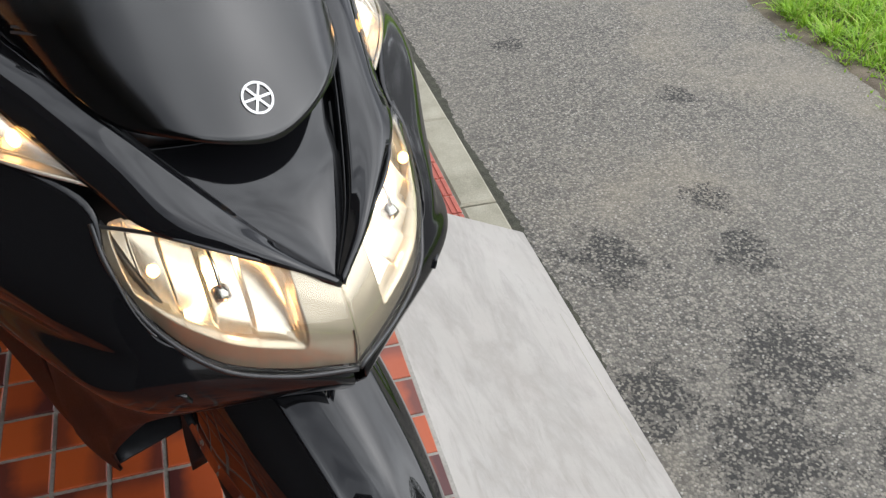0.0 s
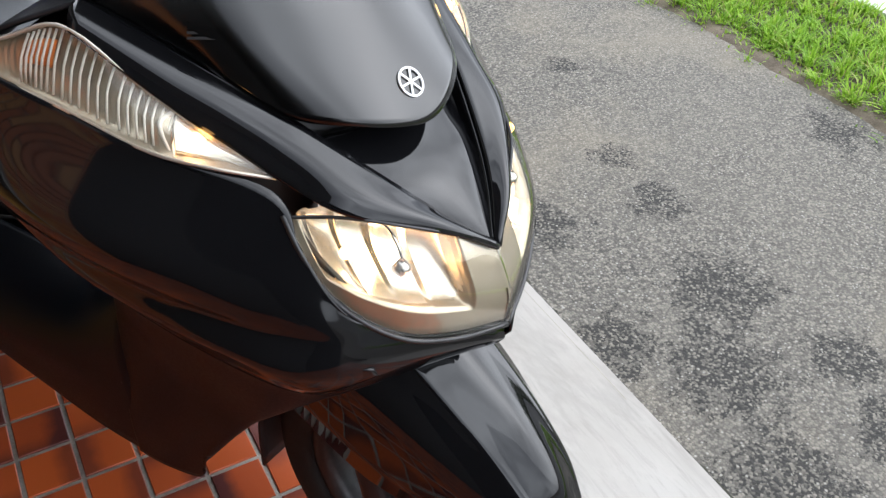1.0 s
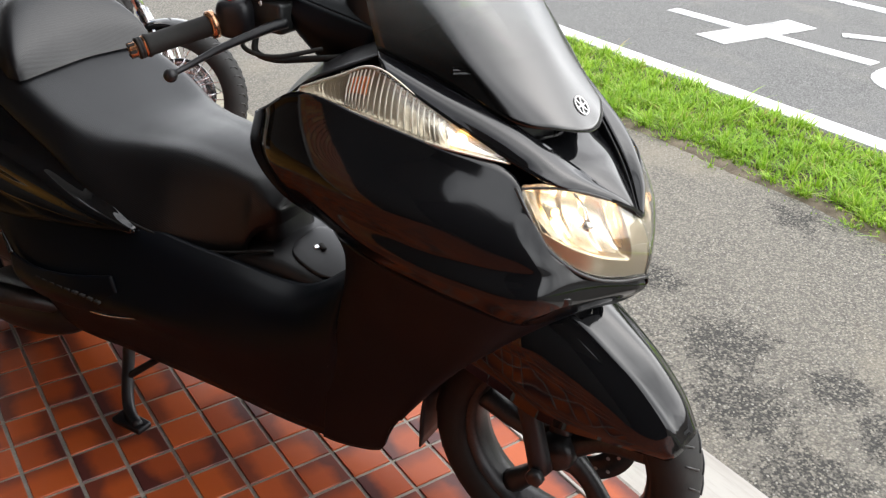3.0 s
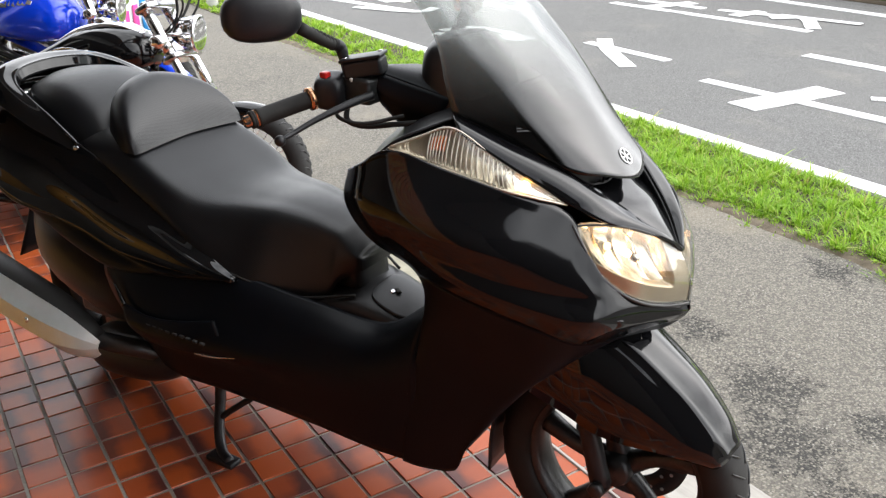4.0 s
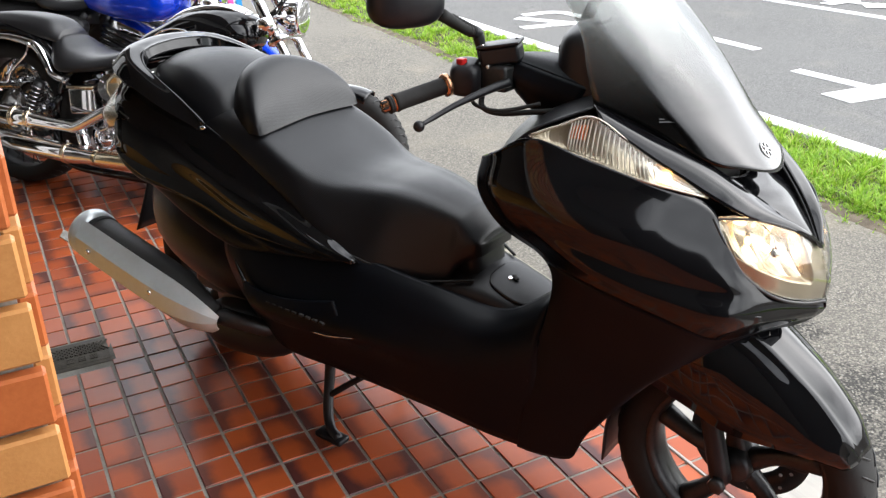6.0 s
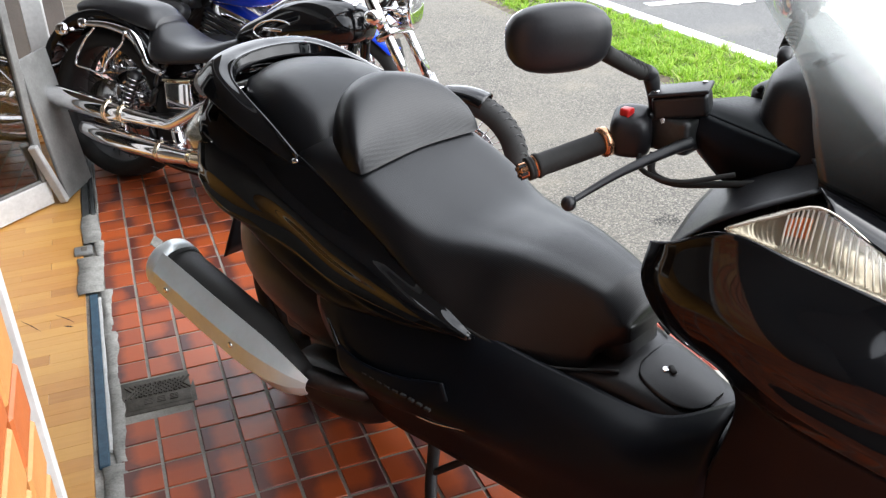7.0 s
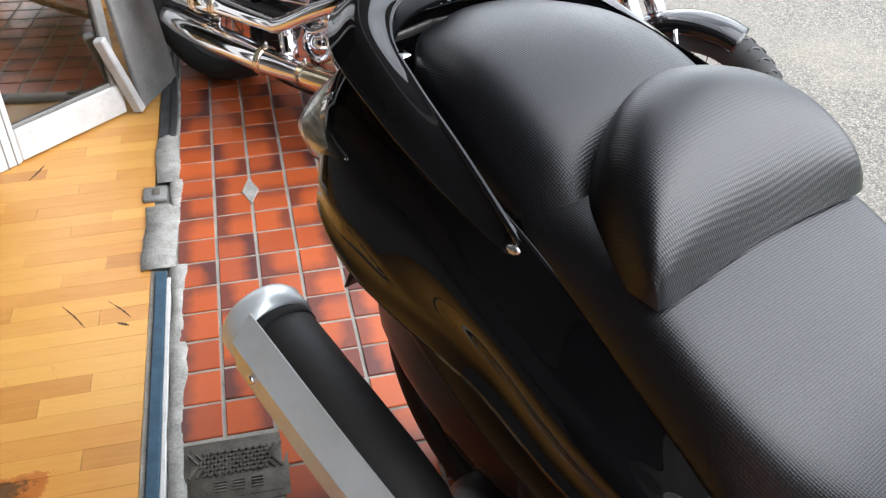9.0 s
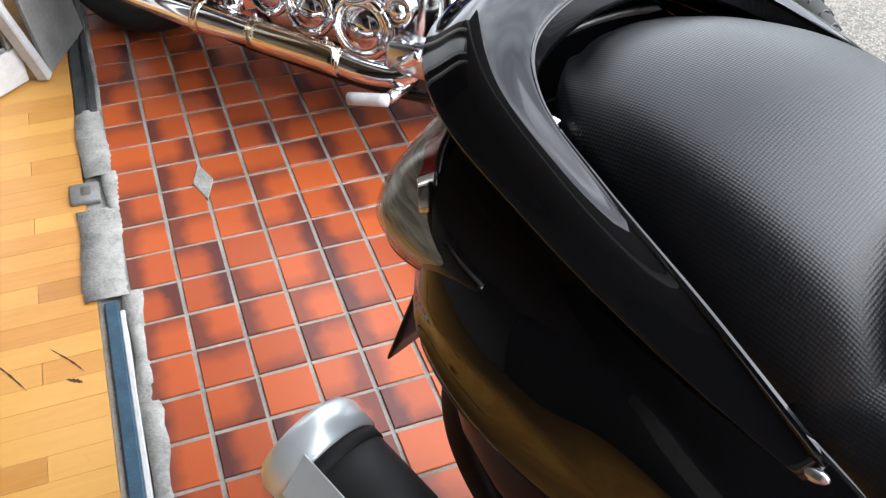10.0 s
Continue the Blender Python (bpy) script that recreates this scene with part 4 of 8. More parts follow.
# handlebar, mirrored left and right
for s in (-1, 1):
    bar = part("handlebar", tube([(0.905, s * 0.255, 1.003), (0.950, s * 0.170, 1.018), (1.010, s * 0.060, 1.000), (1.030, 0, 0.980)], 0.012, 16, 12), M_DARKMETAL, scooter)
    grip = lathe([(0.0125, 0), (0.0175, 0.001), (0.0185, 0.004), (0.0165, 0.010), (0.0165, 0.104), (0.0185, 0.108), (0.0185, 0.112), (0.013, 0.114)], along((0.874, s * 0.318, 0.990), (0.926, s * 0.212, 1.012)), 28)
    grip_ob = part("grip", grip, M_RUBBER, bar)
    axis = along((0.874, s * 0.318, 0.990), (0.926, s * 0.212, 1.012))
    end = part("bar_end", lathe([(0.005, -0.024), (0.0105, -0.024), (0.0115, -0.022), (0.0115, -0.012), (0.0125, -0.010)], axis, 24), M_BRONZE, bar, "notched bronze bar end")
    for k in range(6):
        a = math.pi * k / 3
        notch = box(0.0075, 0.0122, -0.0022, 0.0022, -0.0246, -0.0150)
        bmesh.ops.transform(notch, matrix=axis @ Matrix.Rotation(a, 4, "Z"), verts=notch.verts[:])
        part("notch", notch, M_RUBBER, end, smooth=False)
    part("end_ring", lathe([(0.011, -0.013), (0.0165, -0.012), (0.0172, -0.009), (0.0155, -0.0075), (0.0168, -0.006), (0.0165, -0.003), (0.011, -0.002)], axis, 28), M_RUBBER, end)
    part("end_collar", lathe([(0.012, -0.003), (0.0162, -0.002), (0.0166, 0.006), (0.012, 0.007)], axis, 28), M_BRONZE, end)
    part("collar", lathe([(0.018, 0.104), (0.022, 0.106), (0.022, 0.116), (0.018, 0.118)], along((0.874, s * 0.318, 0.990), (0.926, s * 0.212, 1.012)), 24), M_BRONZE, bar)
    part("switch_box", egg((0.944, s * 0.184, 1.022), (0.030, 0.036, 0.032), (10, 0, -s * 26), 4.0), M_SATIN, bar)
    part("start_button", box(0.936, 0.952, s * 0.200 - 0.008, s * 0.200 + 0.008, 1.045, 1.060, 0.003, 2), M_RED, bar)
    res = part("fluid_reservoir", box(-0.038, 0.038, -0.024, 0.024, -0.016, 0.016, 0.007, 3), M_SATIN, bar)
    res.matrix_local = pose(1.002, s * 0.152, 1.066, 0, -10, -s * 20 + (0 if s < 0 else 0))
    cap = part("lid", box(-0.041, 0.041, -0.027, 0.027, 0.0165, 0.0225, 0.0025, 2), M_SATIN, res)
    for dx, dy in ((-0.03, -0.016), (0.03, 0.016)):
        part("screw", lathe([(0.004, 0.0225), (0.004, 0.0245), (0.001, 0.025)], pose(dx, dy, 0), 10), M_CHROME, res)
    part("sight_glass", lathe([(0.010, 0), (0.011, 0.006), (0.008, 0.008), (0.001, 0.008)], along((0.985, s * 0.172, 1.044), (0.965, s * 0.222, 1.040)), 20), M_ALLOY, bar)
    part("clamp", box(0.955, 1.030, s * 0.160 - 0.022, s * 0.160 + 0.022, 1.000, 1.050, 0.008, 2), M_DARKMETAL, bar)
    part("lever", tube([(1.030, s * 0.170, 1.020), (1.016, s * 0.205, 1.014), (0.985, s * 0.270, 0.995), (0.966, s * 0.315, 0.978), (0.959, s * 0.343, 0.970)], [0.009, 0.008, 0.006, 0.005, 0.004], 24, 10), M_SATIN, bar)
    part("lever_ball", egg((0.957, s * 0.349, 0.968), (0.0105, 0.0105, 0.0105)), M_SATIN, bar)
    part("brake_hose", tube([(0.985, s * 0.190, 1.000), (0.995, s * 0.205, 0.976), (1.030, s * 0.200, 0.968), (1.080, s * 0.175, 0.972), (1.130, s * 0.140, 0.975)], 0.0055, 24, 8), M_RUBBER, bar)
    COVER = [[(1.020, s * 0.148, 1.060), (1.080, s * 0.130, 1.040), (1.160, s * 0.105, 1.015)], [(1.020, s * 0.120, 1.066), (1.090, s * 0.095, 1.050), (1.170, s * 0.070, 1.022)],
             [(1.030, s * 0.020, 1.050), (1.100, s * 0.015, 1.045), (1.170, s * 0.010, 1.020)]]
    part("bar_cover", shell(COVER, 16, 14, 0.004, flip=s > 0), M_COVER, bar)
    COVER2 = [[(1.020, s * 0.148, 1.060), (1.080, s * 0.130, 1.040), (1.160, s * 0.105, 1.015)], [(1.020, s * 0.160, 1.030), (1.075, s * 0.145, 1.005), (1.150, s * 0.118, 0.985)], [(1.024, s * 0.135, 0.992), (1.070, s * 0.130, 0.955), (1.140, s * 0.112, 0.925)]]
    part("bar_cover_side", shell(COVER2, 16, 10, 0.004, flip=s < 0), M_COVER, bar)
    mirror = part("mirror", egg((0.905, s * 0.312, 1.174), (0.034, 0.070, 0.044), (0, 0, s * 34), 2.7), M_SATIN, scooter, "oval black rear-view mirror")
    part("mirror_glass", egg((0.886, s * 0.301, 1.174), (0.018, 0.064, 0.039), (0, 0, s * 34), 2.7), M_CHROME, mirror)
    stalk = part("stalk", tube([(0.936, s * 0.252, 1.148), (0.950, s * 0.205, 1.118), (0.953, s * 0.172, 1.104)], [0.012, 0.010, 0.009], 14, 12), M_RUBBER, mirror)
    for k in range(7):
        c = Vector((0.953, s * 0.172, 1.104)).lerp(Vector((0.938, s * 0.246, 1.144)), 0.1 + 0.11 * k)
        part("bellows_ring", lathe([(0.0095, -0.002), (0.0125, 0), (0.0095, 0.002)], along(c, c + Vector((-0.015, s * 0.074, 0.040))), 16), M_RUBBER, stalk)
    if s > 0:
        bar.location = mirror.location = (0.055, -0.020, -0.030)
    part("stalk_post", tube([(0.953, s * 0.176, 1.108), (0.956, s * 0.164, 1.098), (0.962, s * 0.162, 1.070), (0.968, s * 0.160, 1.035)], [0.011, 0.012, 0.009, 0.009], 14, 12), M_SATIN, mirror)

# meter cowl behind the screen, with a small hook on its edge
COWL = []
for z, x0, x1, w in ((0.940, 1.090, 1.230, 0.120), (1.000, 1.074, 1.220, 0.112), (1.060, 1.066, 1.205, 0.104), (1.095, 1.070, 1.190, 0.092), (1.112, 1.086, 1.165, 0.070), (1.117, 1.105, 1.145, 0.040)):
    COWL.append([(x0, 0, z), (x0 + 0.010, -w * 0.6, z), (x0 + 0.040, -w, z), (x1 - 0.02, -w * 0.8, z), (x1, 0, z), (x1 - 0.02, w * 0.8, z), (x0 + 0.040, w, z), (x0 + 0.010, w * 0.6, z)])
bm = bmesh.new()
vs = net(bm, grid(COWL, 40, 36, True), True)
bm.faces.new(vs[0][::-1]), bm.faces.new(vs[-1])
bmesh.ops.recalc_face_normals(bm, faces=bm.faces[:])
cowl = part("meter_cowl", bm, M_SATIN, scooter, "upright matt black instrument cowl")
hook = part("hook_stem", tube([(1.080, 0.0, 1.047), (1.044, 0.0, 1.050)], 0.0045, 4, 10), M_RUBBER, cowl)
part("hook_tip", tube([(1.044, 0.0, 1.043), (1.042, 0.0, 1.055), (1.047, -0.004, 1.063)], [0.007, 0.006, 0.003], 10, 10), M_RUBBER, hook)

# front fender, wheel, fork
FENDER = [
    [(1.330, -0.100, 0.440), (1.420, -0.110, 0.420), (1.480, -0.108, 0.396), (1.540, -0.104, 0.390), (1.600, -0.096, 0.390), (1.655, -0.080, 0.382), (1.705, -0.052, 0.364)],
    [(1.350, -0.105, 0.560), (1.440, -0.105, 0.562), (1.500, -0.100, 0.534), (1.560, -0.094, 0.496), (1.615, -0.086, 0.452), (1.667, -0.076, 0.404), (1.713, -0.052, 0.372)],
    [(1.370, -0.060, 0.622), (1.455, -0.060, 0.612), (1.520, -0.058, 0.580), (1.580, -0.055, 0.537), (1.638, -0.051, 0.489), (1.690, -0.046, 0.433), (1.724, -0.034, 0.384)],
    [(1.380, 0, 0.636), (1.460, 0, 0.626), (1.527, 0, 0.593), (1.589, 0, 0.550), (1.649, 0, 0.503), (1.700, 0, 0.447), (1.731, 0, 0.394)],
]
crease = [[(x - 0.004, y - 0.008, z - 0.007) for x, y, z in FENDER[2]]]
crown = [[(x + 0.001, y + 0.010, z + 0.003) for x, y, z in FENDER[2]]]
FENDER = FENDER[:2] + crease + [FENDER[2]] + crown + FENDER[3:]
FENDER = FENDER + flipped(FENDER[-2::-1])
part("front_fender", shell(FENDER, 40, 36, 0.004, flip=True), M_PAINTB, scooter)
FLAP = [[(1.330, y, 0.470), (1.262, y, 0.380), (1.236, y, 0.280), (1.232, y, 0.180)] for y in (-0.075, -0.04, 0, 0.04, 0.075)]
part("inner_fender", shell(FLAP, 14, 12, 0.004), M_SATIN, scooter)


def tyre_profile(r, w):
    return [(r - 0.075, -w * 0.36), (r - 0.060, -w * 0.50), (r - 0.030, -w * 0.50), (r - 0.008, -w * 0.34), (r, 0), (r - 0.008, w * 0.34), (r - 0.030, w * 0.50), (r - 0.060, w * 0.50), (r - 0.075, w * 0.36), (r - 0.066, 0)]


def wheel(name, centre, r, w, spokes, parent, m=Matrix()):
    at = m @ Matrix.Translation(centre) @ Matrix.Rotation(radians(90), 4, "X")
    tread = [(p.x, p.y) for p in spline([(a, b, 0) for a, b in tyre_profile(r, w)], 40, True)]
    wh = part(name, lathe(tread, at, 64, close=True), M_RUBBER, parent, "black ribbed tyre on a dark cast wheel")
    groove = bmesh.new()
    for k in range(36):
        for s in (-1, 1):
            a = 2 * math.pi * (k + (0.5 if s > 0 else 0)) / 36
            pts = [(at @ Vector(((r + 0.0005 - dz) * math.cos(a + da), (r + 0.0005 - dz) * math.sin(a + da), s * dw * w))) for dw, da, dz in ((0.08, 0, 0.0), (0.22, 0.05, 0.002), (0.36, 0.11, 0.0095))]
            tube(pts, 0.0018, 5, 5, groove)
    tagged(part("tread_groove", groove, M_DARKMETAL, wh), kind="stuff")
    rr = r - 0.072
    part("rim", lathe([(rr + 0.004, -w * 0.38), (rr + 0.004, w * 0.38), (rr - 0.012, w * 0.34), (rr - 0.020, 0.015), (rr - 0.020, -0.015), (rr - 0.012, -w * 0.34)], at, 56, close=True), M_DARKMETAL, wh)
    part("hub", lathe([(0.030, -0.045), (0.038, -0.030), (0.038, 0.030), (0.030, 0.045)], at, 28), M_DARKMETAL, wh)
    for k in range(spokes):
        a = 2 * math.pi * k / spokes + 0.35
        c, d = math.cos(a), math.sin(a)
        part("spoke", tube([at @ Vector((0.02 * c, 0.02 * d, 0)), at @ Vector((0.09 * c - 0.012 * d, 0.09 * d + 0.012 * c, 0)), at @ Vector(((rr - 0.012) * c, (rr - 0.012) * d, 0))], [0.026, 0.020, 0.026], 10, 10), M_DARKMETAL, wh)
    return wh, at


front, at = wheel("front_wheel", (1.500, 0, 0.262), 0.262, 0.112, 5, scooter)
disc = bmesh.new()
lathe([(0.075, -0.070), (0.128, -0.070), (0.128, -0.066), (0.075, -0.066)], at, 56, disc, close=True)
disc_ob = part("brake_disc", disc, M_DARKMETAL, front)
holes = bmesh.new()
for k in range(30):
    a, rad = 2 * math.pi * k / 30, (0.090, 0.102, 0.114)[k % 3]
    lathe([(0.0042, -0.0708), (0.0042, -0.0652)], at @ Matrix.Translation((rad * math.cos(a), rad * math.sin(a), 0)), 8, holes)
tagged(part("disc_hole", holes, M_WHITE, disc_ob), kind="stuff")
for s in (-1, 1):
    part("fork_leg", tube([(1.495, s * 0.084, 0.262), (1.455, s * 0.082, 0.400), (1.390, s * 0.080, 0.600)], [0.022, 0.020, 0.018], 12, 16), M_SATIN, scooter)
part("brake_caliper", box(1.560, 1.625, 0.062, 0.100, 0.230, 0.320, 0.012, 2), M_DARKMETAL, scooter)
part("axle_nut", lathe([(0.018, 0), (0.018, 0.012), (0.010, 0.016)], along((1.495, -0.104, 0.262), (1.495, -0.150, 0.262)), 6), M_DARKMETAL, scooter)

# rear wheel, engine, exhaust, stand
wheel("rear_wheel", (-0.065, 0, 0.280), 0.272, 0.140, 5, scooter)
part("engine_case", egg((0.200, 0.010, 0.245), (0.270, 0.150, 0.150), (0, -6, 0), 3.0), M_DARKMETAL, scooter)
part("belly_pan", shell([[(0.30, y, 0.26 + 0.3 * y * y) for y in (-0.195, -0.1, 0, 0.1, 0.195)], [(0.70, y, 0.225 + 0.2 * y * y) for y in (-0.2, -0.1, 0, 0.1, 0.2)], [(1.18, y, 0.222) for y in (-0.172, -0.09, 0, 0.09, 0.172)]], 12, 16, 0.004), M_SATIN, scooter)
part("wheel_cover", egg((0.010, -0.075, 0.430), (0.270, 0.105, 0.165), (0, 14, 0), 2.6), M_SATIN, scooter)
part("engine_guard", egg((0.180, -0.140, 0.205), (0.190, 0.090, 0.072), (0, -8, 0), 2.6), M_SATIN, scooter)
part("swing_arm", box(-0.08, 0.20, -0.130, -0.095, 0.250, 0.320, 0.012, 2), M_DARKMETAL, scooter)
INNERTAIL = [[(-0.05, y, 0.56) for y in (-0.10, -0.05, 0, 0.05, 0.10)], [(-0.28, y, 0.60) for y in (-0.11, -0.05, 0, 0.05, 0.11)], [(-0.365, y, 0.50) for y in (-0.050, -0.03, 0, 0.03, 0.050)], [(-0.385, y, 0.340) for y in (-0.106, -0.05, 0, 0.05, 0.106)]]
part("rear_mudguard", shell(INNERTAIL, 14, 20, 0.004), M_SATIN, scooter)

A, B = Vector((0.070, -0.302, 0.352)), Vector((-0.290, -0.308, 0.432))
ax = along(A, B)
muffler = part("muffler", lathe([(0.030, -0.150), (0.040, -0.10), (0.058, -0.02), (0.062, 0.05), (0.063, 0.34), (0.058, 0.345)], ax, 48), M_HEAT, scooter, "silver and black silencer with alloy heat shield")
part("end_cap", lathe([(0.060, 0.335), (0.069, 0.338), (0.0695, 0.372), (0.064, 0.382), (0.048, 0.386), (0.030, 0.380), (0.001, 0.372)], ax, 48), M_SHEET, muffler)
HEAT = []
turn0 = ax.to_quaternion()
for d, r, a0, a1 in ((-0.185, 0.022, 0, 100), (-0.145, 0.047, -4, 130), (-0.080, 0.064, -6, 148), (0.0, 0.071, -5, 158), (0.12, 0.073, -4, 160), (0.25, 0.073, -4, 160), (0.332, 0.072, -4, 160)):
    row = []
    for k in range(9):
        a = radians(a0 + (a1 - a0) * k / 8)
        # outward is -y, downward is -z
        row.append(tuple(A + (B - A).normalized() * d + Vector((0, -math.cos(a - radians(58)), -math.sin(a - radians(58)))) * r + Vector((0, 0, 0))))
    HEAT.append(row)
HEAT = [r[::2] for r in HEAT]
part("heat_shield", shell(HEAT, 5, 60, 0.003, flip=False), M_SHEET, muffler, smooth=False)
part("clamp_band", lathe([(0.063, 0.318), (0.0655, 0.320), (0.0655, 0.333), (0.063, 0.335)], ax, 48), M_RUBBER, muffler)
for p in ((0.051, -0.373, 0.366), (-0.198, -0.381, 0.420)):
    part("screw", lathe([(0.0075, -0.004), (0.0075, 0.002), (0.004, 0.004), (0.001, 0.003)], along(p, (p[0], p[1] - 0.1, p[2] + 0.02)), 14), M_CHROME, muffler)
part("exhaust_pipe", tube([(0.20, -0.285, 0.310), (0.27, -0.24, 0.285), (0.32, -0.16, 0.240), (0.40, -0.05, 0.200)], 0.024, 18, 14), M_DARKMETAL, muffler)

stand = part("centre_stand", tube([(0.440, -0.110, 0.200), (0.445, -0.125, 0.130), (0.470, -0.165, 0.060), (0.500, -0.190, 0.020), (0.545, -0.208, 0.014)], [0.016, 0.015, 0.014, 0.014, 0.013], 20, 10), M_SATIN, scooter)
part("stand_leg", tube([(0.440, 0.110, 0.200), (0.470, 0.165, 0.060), (0.500, 0.190, 0.016), (0.545, 0.208, 0.014)], 0.014, 16, 10), M_SATIN, scooter)
part("stand_brace", tube([(0.462, -0.150, 0.085), (0.530, -0.120, 0.140), (0.600, -0.070, 0.190)], 0.009, 12, 8), M_SATIN, scooter)
part("stand_foot", box(0.470, 0.560, -0.222, -0.182, 0.0, 0.016, 0.005, 2), M_SATIN, scooter)

# tail lamp
def streaked():
    """Silvered plastic behind the lens, moulded in fine streaks."""
    m = material("streaked_cell", (0.42, 0.41, 0.39), 0.3, 0.35)
    t = Tree(m)
    mp = t.node("ShaderNodeMapping", Vector=t.local(), Rotation=(0, 0, 0.3), Scale=(6.0, 6.0, 60.0))
    f = t.noise(3.0, mp.outputs[0], 5, 0.6, 0.8)
    t.set("Base Color", t.mix(t.ramp(f, (0.32, 0.0), (0.66, 1.0)), (0.15, 0.145, 0.135), (0.66, 0.65, 0.63)))
    t.bump(f, 0.5, 0.002)
    return m


M_CELL = streaked()
TAIL = [
    [(-0.110, -0.243, 0.781), (-0.150, -0.236, 0.788), (-0.186, -0.218, 0.800), (-0.210, -0.197, 0.819), (-0.222, -0.172, 0.842), (-0.245, -0.100, 0.850), (-0.260, 0.0, 0.852)],
    [(-0.111, -0.246, 0.778), (-0.181, -0.246, 0.770), (-0.239, -0.234, 0.770), (-0.262, -0.214, 0.776), (-0.272, -0.180, 0.792), (-0.285, -0.100, 0.808), (-0.292, 0.0, 0.812)],
    [(-0.112, -0.244, 0.775), (-0.190, -0.237, 0.742), (-0.246, -0.221, 0.728), (-0.272, -0.196, 0.737), (-0.285, -0.165, 0.750), (-0.300, -0.090, 0.765), (-0.310, 0.0, 0.770)],
]


def across(top, low, f, sink):
    """A line a share f of the way from one edge line of the lamp to the next, sunk under the lens."""
    return [tuple(Vector(a).lerp(Vector(b), f) * (1 - sink) + Vector((0, 0, Vector(a).lerp(Vector(b), f).z * sink))) for a, b in zip(top, low)]


for side, rows in ((0, TAIL), (1, flipped(TAIL))):
    tl = part("tail_lamp", shell([across(r, r, 0, 0.014) for r in rows], 60, 16, 0.002, flip=not side), M_CELL, scooter, "clear tail lamp with a red strip")
    part("lens", shell(rows, 44, 16, 0.002, flip=not side), M_LENS, tl)
    part("red_strip", shell([across(rows[0], rows[1], f, 0.007)[3:] for f in (0.02, 0.24, 0.46)], 20, 6, 0.002, flip=not side), M_REDLENS, tl, "red strip")
    part("divider", shell([across(rows[0], rows[1], f, 0.006)[2:4] for f in (0.0, 0.12, 0.24, 0.36)], 4, 13, 0.003, flip=not side), M_CHROME, tl, "chrome divider")
    for k in range(6):
        a, b = (spline(across(rows[0], rows[1], f, 0.004)[2:4], 13)[1 + 2 * k] for f in (0.0, 0.36))
        part("rib", tube([tuple(a), tuple(b)], 0.0014, 3, 6), M_CHROME, tl)
    part("rim", tube(rows[2], 0.0022, 40, 8), M_RUBBER, tl)
    part("rim", tube(rows[0], 0.0022, 40, 8), M_RUBBER, tl)

# fine trim: side blades, seat latch, vents
sides("side_blade", [[(0.640, -0.212, 0.556), (0.560, -0.226, 0.585), (0.480, -0.228, 0.614), (0.400, -0.214, 0.650), (0.360, -0.204, 0.676)],
                     [(0.638, -0.216, 0.550), (0.550, -0.242, 0.574), (0.470, -0.246, 0.598), (0.395, -0.228, 0.640), (0.358, -0.207, 0.670)]], 24, 6, M_PAINTB, 0.004)
part("seat_latch", box(-0.158, -0.136, -0.138, -0.122, 0.862, 0.876, 0.003, 2), M_CHROME, scooter)
for k in range(9):
    part("vent_slot", box(0.430 + 0.022 * k, 0.444 + 0.022 * k, -0.3035, -0.296, 0.424, 0.430, 0.001), M_RUBBER, scooter)

fin = sides("side_fin", [[(0.335, -0.286, 0.456), (0.420, -0.291, 0.444), (0.520, -0.286, 0.454), (0.620, -0.260, 0.470)],
                         [(0.362, -0.299, 0.412), (0.440, -0.302, 0.410), (0.540, -0.295, 0.420), (0.640, -0.266, 0.440)],
                         [(0.400, -0.284, 0.372), (0.470, -0.289, 0.376), (0.570, -0.286, 0.386), (0.660, -0.260, 0.410)]], 30, 14, M_COVER, 0.005)
for sd in (-1, 1):
    part("fin_edge", tube([(0.570, sd * 0.288, 0.384), (0.620, sd * 0.284, 0.388), (0.700, sd * 0.272, 0.402)], [0.0026, 0.0026, 0.0012], 14, 8), M_TRIM, scooter)
    part("fin_spike", tube([(0.300, sd * 0.276, 0.492), (0.325, sd * 0.284, 0.470), (0.348, sd * 0.292, 0.452)], [0.0015, 0.0045, 0.006], 12, 8), M_PAINTB, scooter)
    # bright bead standing in for the white highlight on the rail's end
    part("rail_tip_highlight", egg((0.170, sd * 0.2235, 0.796), (0.012, 0.005, 0.006), (0, -14, 0)), M_TRIM, scooter)
    part("seat_seam", tube([(0.890, sd * 0.085, 0.528), (0.780, sd * 0.158, 0.528), (0.690, sd * 0.187, 0.548), (0.600, sd * 0.201, 0.568)], 0.0035, 30, 8), M_RUBBER, scooter)

# small caution label on the screen, too fine to read
label = Matrix.Translation((1.337, -0.153, 1.000)) @ Vector((0.50, -0.62, 0.60)).to_track_quat("Z", "Y").to_matrix().to_4x4()
for k in range(5):
    bm = box(-0.013, 0.013 - 0.004 * (k % 2), 0.010 - 0.005 * k, 0.0125 - 0.005 * k, 0.0, 0.0006)
    bmesh.ops.transform(bm, matrix=label, verts=bm.verts[:])
    part("label_bar", bm, M_DARKMETAL, screen, smooth=False)

for sd in (-1, 1):
    part("throttle_cable", tube([(0.962, sd * 0.190, 1.004), (0.990, sd * 0.225, 0.986), (1.040, sd * 0.215, 0.978), (1.100, sd * 0.170, 0.990)], 0.0038, 22, 8), M_RUBBER, scooter)


